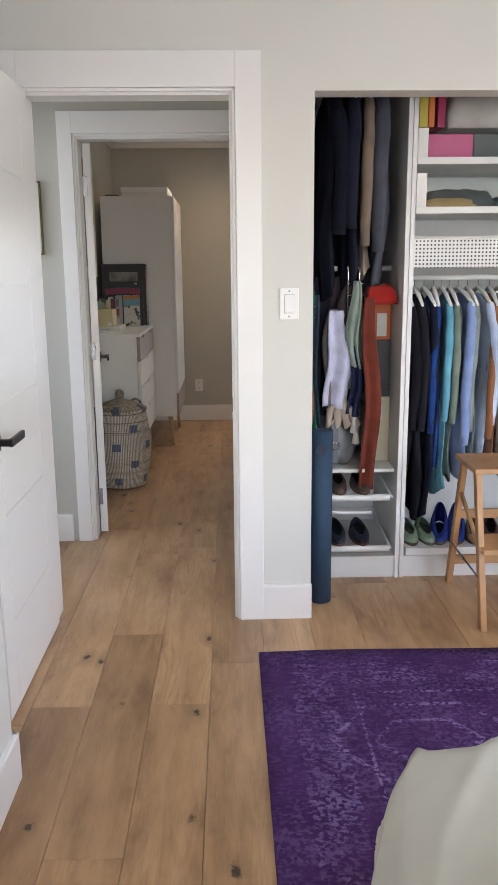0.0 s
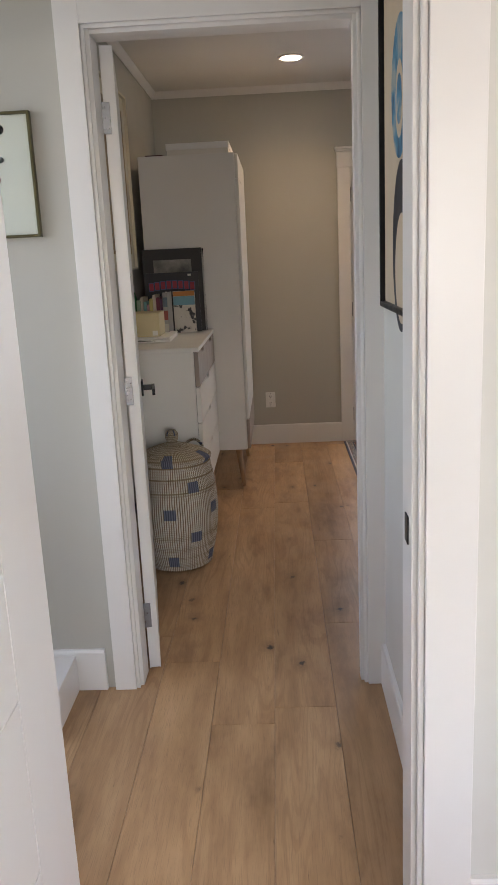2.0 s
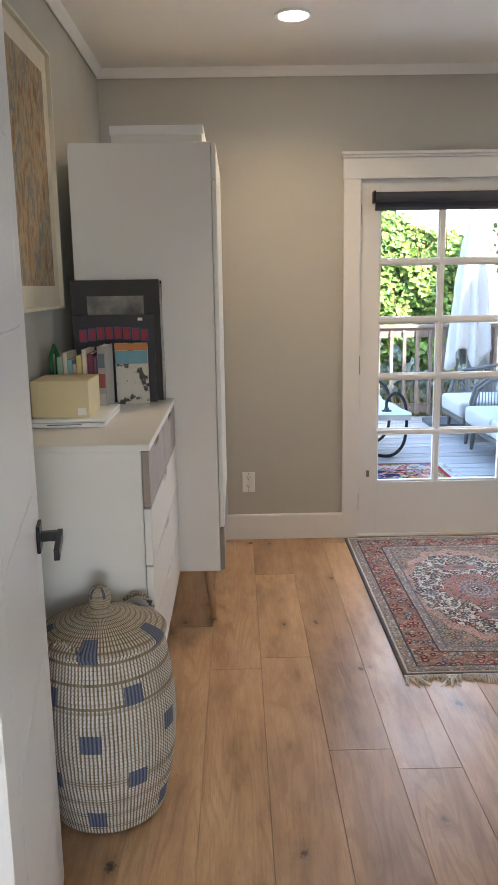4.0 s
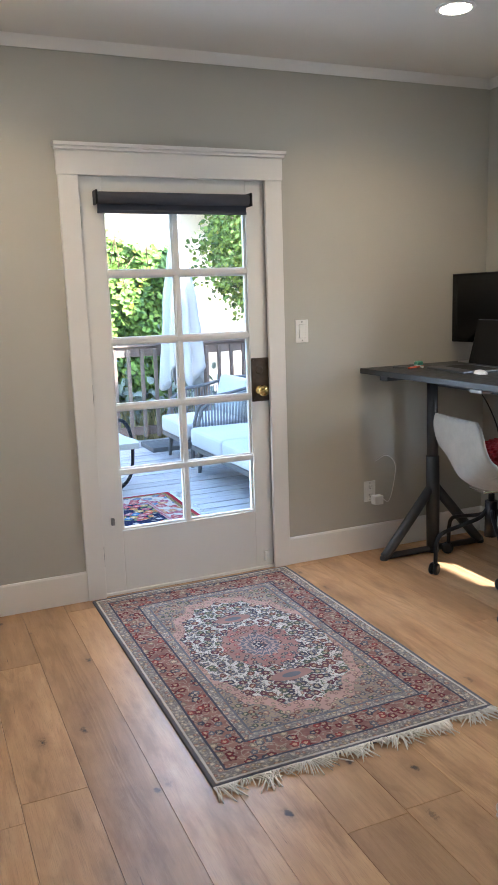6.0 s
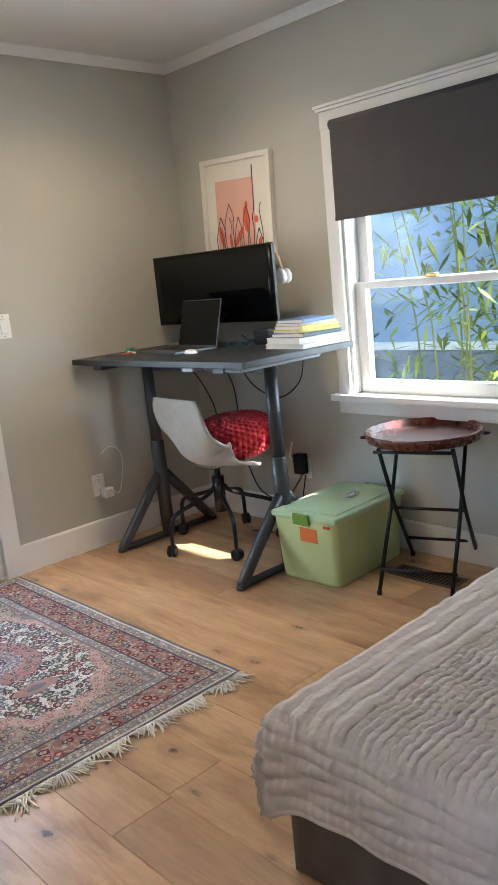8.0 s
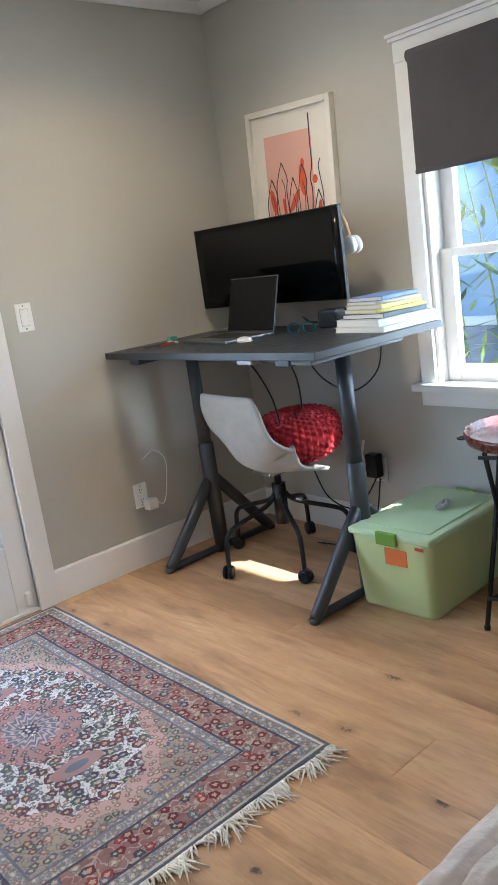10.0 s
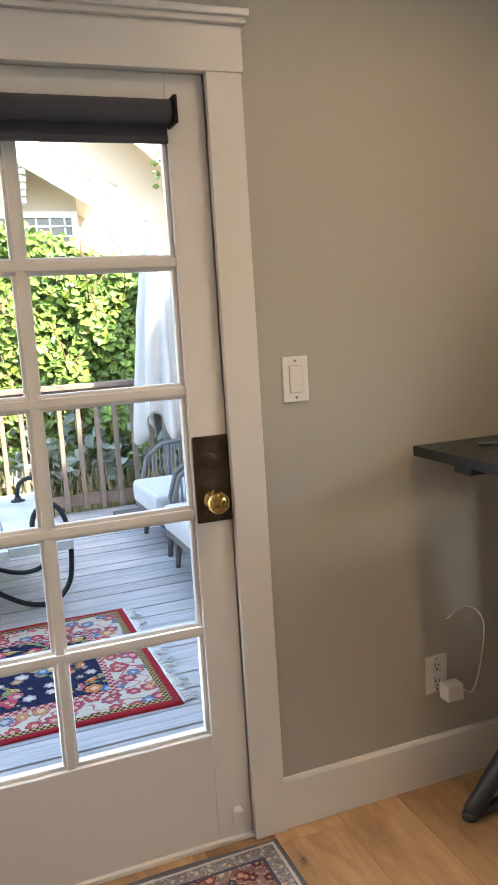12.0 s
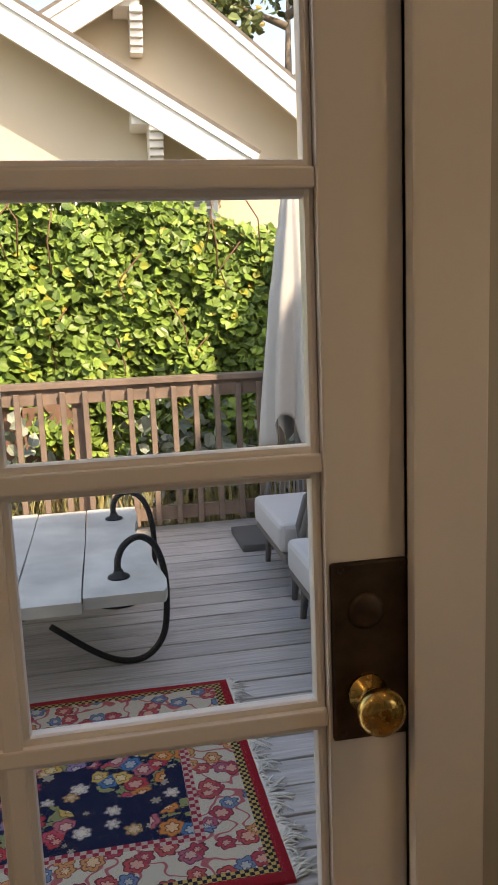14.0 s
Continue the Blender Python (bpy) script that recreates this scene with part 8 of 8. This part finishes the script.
def hedge():
    h = thing("ivy_hedge", (0, 12.9, -0.62), "dense sunlit ivy hedge behind the deck railing", "hedge")
    LEAF = leaf_material("ivy_leaf", (0.085, 0.155, 0.028), (0.20, 0.30, 0.055), (0.44, 0.36, 0.05))
    top = lambda x: 2.86 + 0.05 * math.sin(x * 2.1) + 0.03 * math.sin(x * 5.3) - (0.14 * max(0, x - 0.9) ** 1.6 if x > 0.9 else 0)  # noqa: E731
    # backing sheet whose darker green paints the shade between the leaves
    bm = shell()
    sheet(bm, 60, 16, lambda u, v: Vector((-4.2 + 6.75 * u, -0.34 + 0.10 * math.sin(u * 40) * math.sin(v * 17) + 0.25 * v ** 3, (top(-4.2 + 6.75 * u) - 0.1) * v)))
    part("core", bm, leaf_material("hedge_gap_shade", (0.075, 0.125, 0.028), (0.10, 0.165, 0.04)), h)
    rng = random.Random(21)

    def place(r):
        x = r.uniform(-2.2, 2.6)
        v = r.random() ** 0.9
        z = 0.25 + (top(x) - 0.2) * v + r.gauss(0, 0.03)
        return Vector((x, -0.46 + 0.25 * v ** 3 + 0.10 * math.sin(x * 9) * math.sin(z * 7) + r.uniform(-0.10, 0.10), z))

    bm = shell()
    leaves(bm, rng, place, 27000, 0.078, 0.5, (0.2, -0.9, 0.6))
    tagged(part("leaves", bm, LEAF, h), kind="stuff")
    bm = shell()
    for k in range(26):
        x, z = rng.uniform(-1.5, 2.2), rng.uniform(1.2, 2.9)
        tube(bm, [(x, -0.45, z - 0.35), (x + rng.uniform(-0.1, 0.1), -0.52, z - 0.1), (x + rng.uniform(-0.15, 0.15), -0.50, z + 0.1)], 0.006, 5)
    tagged(part("twigs", bm, plain("hedge_twig", (0.20, 0.11, 0.06), 0.9), h), kind="stuff")


hedge()


def undergrowth():
    rng = random.Random(33)
    g = tagged(new("tall_grass"), "dry yellow green grass and shrubs below the railing", "grass", kind="stuff")
    bm = shell()
    for _ in range(2600):
        x, y = rng.uniform(-1.2, 3.0), rng.uniform(11.85, 12.5)
        h = rng.uniform(0.35, 1.05)
        dx, dy = rng.gauss(0, 0.16), rng.gauss(0, 0.12)
        w = rng.uniform(0.004, 0.010)
        b = [Vector((x, y, -0.62)), Vector((x + dx * 0.4, y + dy * 0.4, -0.62 + h * 0.7)), Vector((x + dx, y + dy, -0.62 + h))]
        v = [bm.verts.new(b[0] + Vector((-w, 0, 0))), bm.verts.new(b[0] + Vector((w, 0, 0))), bm.verts.new(b[1] + Vector((w, 0, 0))), bm.verts.new(b[2]), bm.verts.new(b[1] + Vector((-w, 0, 0)))]
        bm.faces.new(v)
    tagged(part("blades", bm, leaf_material("grass_blade", (0.18, 0.18, 0.06), (0.48, 0.41, 0.19)), g), kind="stuff")
    for k, (x, s) in enumerate(((0.2, 0.5), (1.25, 0.42), (1.75, 0.5), (2.5, 0.55))):
        b = thing("grey_leaf_shrub", (x, 12.2, -0.62), "silver leaved shrub below the deck railing", "shrub", group="shrubs below the railing")
        bm = shell()
        leaves(bm, rng, lambda r: Vector((r.gauss(0, s * 0.35), r.gauss(0, 0.12), abs(r.gauss(0.75, 0.28)))), 260, 0.10, 1.0, (0, -0.5, 0.6))
        tagged(part("leaves", bm, leaf_material("silver_leaf", (0.12, 0.16, 0.10), (0.36, 0.40, 0.32)), b), kind="stuff")
        bm = shell()
        for j in range(5):
            tube(bm, [(0, 0, 0), (rng.gauss(0, 0.1), rng.gauss(0, 0.05), 0.4), (rng.gauss(0, 0.2), rng.gauss(0, 0.1), 0.9)], [0.012, 0.008, 0.003], 5)
        part("stem", bm, plain("shrub_stem", (0.15, 0.10, 0.06), 0.9), b)


undergrowth()
fe = thing("garden_fence", (-3.6, 12.36, -0.62), "low reddish timber fence behind the railing", "fence")
bm = shell()
rbox(bm, 0, 0.135, 0, 0.02, 0, 1.38, 0.004, 1)
me = mesh_of("fence_board", bm, REDWOOD)
for k in range(30):
    ob = new("fence_board", me)
    ob.parent = fe
    ob.location = (0.145 * k, 0.004 * (k % 3), 0.02 * math.sin(k * 3.7))


def bracket(parent, x, y, z):
    bm = shell()
    rbox(bm, x - 0.30, x + 0.06, y + 0.08, y + 0.60, z - 0.06, z + 0.12, 0.01)
    for k in range(6):
        rbox(bm, x - 0.09, x + 0.09, y + 0.02 + 0.07 * k, y + 0.60, z - 0.06 - 0.085 * (k + 1), z - 0.06 - 0.085 * k, 0.012)
    part("bracket", bm, TRIM, parent, "stepped white eave bracket")


def house():
    STUCCO = plain("neighbour_stucco", (0.64, 0.55, 0.42), 0.9, vary=0.04, scale=3, bump=0.25, grain=40)
    ROOF = plain("shingle_roof", (0.16, 0.14, 0.12), 0.9, vary=0.2, scale=12)

    def gable(name, xa, za, slope_l, slope_r, xl, xr, yf, depth, label, with_windows):
        h = thing(name, (0, 0, -0.62), label, "house")
        O = 0.62
        zl, zr = za - slope_l * (xa - xl), za - slope_r * (xr - xa)
        bm = shell()
        yw = yf + 0.70
        wl, wr = xl + 0.35, xr - 0.45
        pts = [(wl, 0), (wr, 0), (wr, za - slope_r * (wr - xa) + O - 0.16), (xa, za + O - 0.16), (wl, za - slope_l * (xa - wl) + O - 0.16)]
        f0 = [bm.verts.new((x, yw, z)) for x, z in pts]
        f1 = [bm.verts.new((x, yw + depth, z)) for x, z in pts]
        bm.faces.new(f0)
        bm.faces.new(f1[::-1])
        for k in range(5):
            bm.faces.new((f0[k], f0[(k + 1) % 5], f1[(k + 1) % 5], f1[k]))
        part("wall", bm, STUCCO, h)
        for n, x0, z0, x1, z1 in (("roof_slope", xl, zl, xa, za), ("roof_slope", xa, za, xr, zr)):
            bm = shell()
            a, b = Vector((x0, 0, z0 + O)), Vector((x1, 0, z1 + O))
            up = Vector((-(b - a).z, 0, (b - a).x)).normalized()
            for p, q, y0, y1, mat in ((-0.14, -0.02, yf + 0.06, yw + depth, 0),):
                vs = [bm.verts.new(v + up * w + Vector((0, y, 0))) for y in (y0, y1) for v, w in ((a, p), (b, p), (b, q), (a, q))]
                for f in ((0, 1, 2, 3), (7, 6, 5, 4), (0, 4, 5, 1), (1, 5, 6, 2), (2, 6, 7, 3), (3, 7, 4, 0)):
                    bm.faces.new([vs[k] for k in f])
            part(n, bm, TRIM, h)
            bm = shell()
            vs = [bm.verts.new(v + up * w + Vector((0, y, 0))) for y in (yf - 0.03, yw + depth) for v, w in ((a, -0.018), (b, -0.018), (b, 0.03), (a, 0.03))]
            for f in ((0, 1, 2, 3), (7, 6, 5, 4), (0, 4, 5, 1), (1, 5, 6, 2), (2, 6, 7, 3), (3, 7, 4, 0)):
                bm.faces.new([vs[k] for k in f])
            part("shingles", bm, ROOF, h)
            for lo, hi, yo in ((-0.40, -0.022, 0.0), (-0.11, -0.020, -0.035)):
                bm = shell()
                vs = [bm.verts.new(v + up * w + Vector((0, y, 0))) for y in (yf + yo, yf + 0.055) for v, w in ((a, lo), (b, lo), (b, hi), (a, hi))]
                for f in ((0, 1, 2, 3), (7, 6, 5, 4), (0, 4, 5, 1), (1, 5, 6, 2), (2, 6, 7, 3), (3, 7, 4, 0)):
                    bm.faces.new([vs[k] for k in f])
                part("fascia", bm, TRIM, h)
        if with_windows:
            for wx0, wx1 in ((0.62, 1.62), (1.70, 2.50)):
                w = shell()
                z0, z1, y = 2.55, 3.72, yw - 0.03
                for b in ((wx0 - 0.09, wx0, z0, z1), (wx1, wx1 + 0.09, z0, z1), (wx0, wx1, z1 - 0.09, z1), (wx0, wx1, z0, z0 + 0.09)):
                    rbox(w, b[0], b[1], y - 0.03, y + 0.03, b[2], b[3], 0.006)
                win = part("window", w, TRIM, h, "white framed window with divided top lights")
                w = shell()
                for k in range(1, 5):
                    x = wx0 + (wx1 - wx0) * (0.12, 0.38, 0.62, 0.88)[k - 1]
                    rbox(w, x - 0.014, x + 0.014, y - 0.01, y + 0.02, z1 - 0.34, z1 - 0.09, 0.003)
                rbox(w, wx0, wx1, y - 0.01, y + 0.02, z1 - 0.22, z1 - 0.19, 0.003)
                rbox(w, wx0, wx1, y - 0.01, y + 0.02, z1 - 0.36, z1 - 0.33, 0.003)
                part("muntin", w, TRIM, win)
                w = shell()
                box(w, wx0, wx1, y + 0.012, y + 0.018, z0, z1)
                part("pane", w, node_material("dark_glass", (0.05, 0.045, 0.035), 0.08), win)
        return h

    g1 = gable("neighbour_house", -2.6, 6.707, 0.515, 0.60, -7.5, 3.05, 16.5, 9.0, "cream stucco house with white gable trim next door", True)
    bracket(g1, 1.78, 16.50, 4.36)
    g2 = gable("neighbour_house", 1.85, 6.24, 0.60, 0.79, -4.0, 7.2, 18.0, 8.0, "taller cream stucco gable of the house next door", False)
    bracket(g2, 1.72, 18.05, 6.25)


house()


def tree(name, at, height, spread, count, size, colours, label, seed, trunk=0.16):
    rng = random.Random(seed)
    t = thing(name, at, label, "tree")
    BARK = plain("bark", (0.20, 0.16, 0.12), 0.95, vary=0.3, scale=12, bump=0.5, grain=30)
    bm = shell()
    tube(bm, [(0, 0, -0.1), (0.05, 0.02, height * 0.25), (-0.04, 0.05, height * 0.5), (0.06, 0, height * 0.85)], [trunk, trunk * 0.8, trunk * 0.55, trunk * 0.15], 10)
    tr = part("trunk", bm, BARK, t)
    tips = []
    for k in range(16):
        a, z = rng.uniform(0, 6.28), height * rng.uniform(0.3, 0.8)
        r = spread * rng.uniform(0.5, 1.0) * (1 - 0.4 * z / height)
        tip = Vector((r * math.cos(a), r * math.sin(a), z + r * 0.45))
        bm = shell()
        tube(bm, [(0, 0, z), tip * 0.5 + Vector((0, 0, z * 0.5)), tip], [trunk * 0.4, trunk * 0.25, trunk * 0.06], 6)
        part("limb", bm, BARK, tr)
        tips.append(tip)
    blobs = [(p + Vector((rng.gauss(0, 0.3), rng.gauss(0, 0.3), rng.gauss(0, 0.3))) * spread * 0.4, spread * rng.uniform(0.14, 0.30)) for p in tips for _ in range(2)] + [(Vector((0.06, 0, height * 0.9)), spread * 0.3)]

    def place(r):
        c, s = r.choice(blobs)
        d = Vector((r.gauss(0, 1), r.gauss(0, 1), r.gauss(0, 0.8)))
        return c + d.normalized() * s * r.uniform(0.5, 1.05)

    bm = shell()
    leaves(bm, rng, place, count, size, 1.0, (0, 0, 0.7))
    tagged(part("crown", bm, leaf_material(name + "_leaf", *colours), t), kind="stuff")


GREEN = ((0.06, 0.10, 0.025), (0.17, 0.24, 0.05), (0.34, 0.30, 0.05))
OLIVE = ((0.04, 0.06, 0.025), (0.13, 0.16, 0.06), (0.40, 0.24, 0.05))
tree("garden_tree", (5.0, 14.2, -0.62), 5.6, 2.0, 13000, 0.075, GREEN, "leafy green garden tree beyond the deck", 61)
tree("tall_tree", (6.6, 29.0, -0.62), 12.5, 4.6, 9000, 0.26, OLIVE, "tall olive green tree behind the neighbouring house", 62, 0.3)
tree("tall_tree", (1.2, 31.0, -0.62), 11.0, 3.6, 5000, 0.26, OLIVE, "tall olive green tree behind the neighbouring house", 64, 0.3)
tree("garden_tree", (7.5, 13.5, -0.62), 6.0, 2.2, 4000, 0.15, GREEN, "leafy green tree beside the house", 63)

# east side: a painted wall and bamboo outside the window
bw = thing("side_wall", (4.75, 3.9, -0.62), "grey blue painted garden wall with a ledge, unseen top raised to shade the deck", "wall", kind="structure")
BLUEW = plain("blue_grey_paint", (0.30, 0.39, 0.52), 0.8, vary=0.08, scale=2, bump=0.2, grain=40)
bm = shell()
# the unseen upper height is added to keep sun off the deck
rbox(bm, 0, 0.2, 0, 8.0, 0, 6.4, 0.01)
part("panel", bm, BLUEW, bw)
bm = shell()
rbox(bm, -0.05, 0, 0, 8.0, 1.30, 1.36, 0.006)
part("ledge", bm, TRIM, bw)
bm = shell()
rbox(bm, -0.03, 0, 0, 8.0, 0, 1.29, 0.006)
part("base_panel", bm, plain("slate_paint", (0.24, 0.27, 0.33), 0.8, vary=0.1), bw)


def bamboo(x, y, seed):
    rng = random.Random(seed)
    b = thing("bamboo_clump", (x, y, -0.62), "bamboo clump with narrow pale green leaves", "bamboo", group="bamboo outside the window")
    for k in range(9):
        dx, dy = rng.gauss(0, 0.15), rng.gauss(0, 0.2)
        bm = shell()
        tube(bm, [(dx, dy, 0), (dx * 1.4, dy * 1.4, 1.6), (dx * 2.4 + rng.gauss(0, 0.1), dy * 2.2, 3.0)], [0.008, 0.006, 0.002], 6)
        part("cane", bm, plain("cane", (0.25, 0.28, 0.08), 0.5), b)
    bm = shell()
    for _ in range(1700):
        z = rng.uniform(0.5, 3.2)
        p = Vector((rng.gauss(0, 0.26), rng.gauss(0, 0.34), z))
        d = Vector((rng.gauss(0, 1), rng.gauss(0, 1), rng.uniform(-0.9, 0.1))).normalized()
        w = d.cross(Vector((0, 0, 1))).normalized() * 0.015
        ln = rng.uniform(0.12, 0.24)
        v = [bm.verts.new(q) for q in (p, p + d * ln * 0.4 + w, p + d * ln, p + d * ln * 0.4 - w)]
        bm.faces.new(v)
    tagged(part("leaves", bm, leaf_material("bamboo_leaf", (0.08, 0.13, 0.02), (0.26, 0.32, 0.06)), b), kind="stuff")


bamboo(4.0, 6.18, 81)
bamboo(4.2, 5.55, 82)
bamboo(4.1, 7.9, 83)

floor_boards()
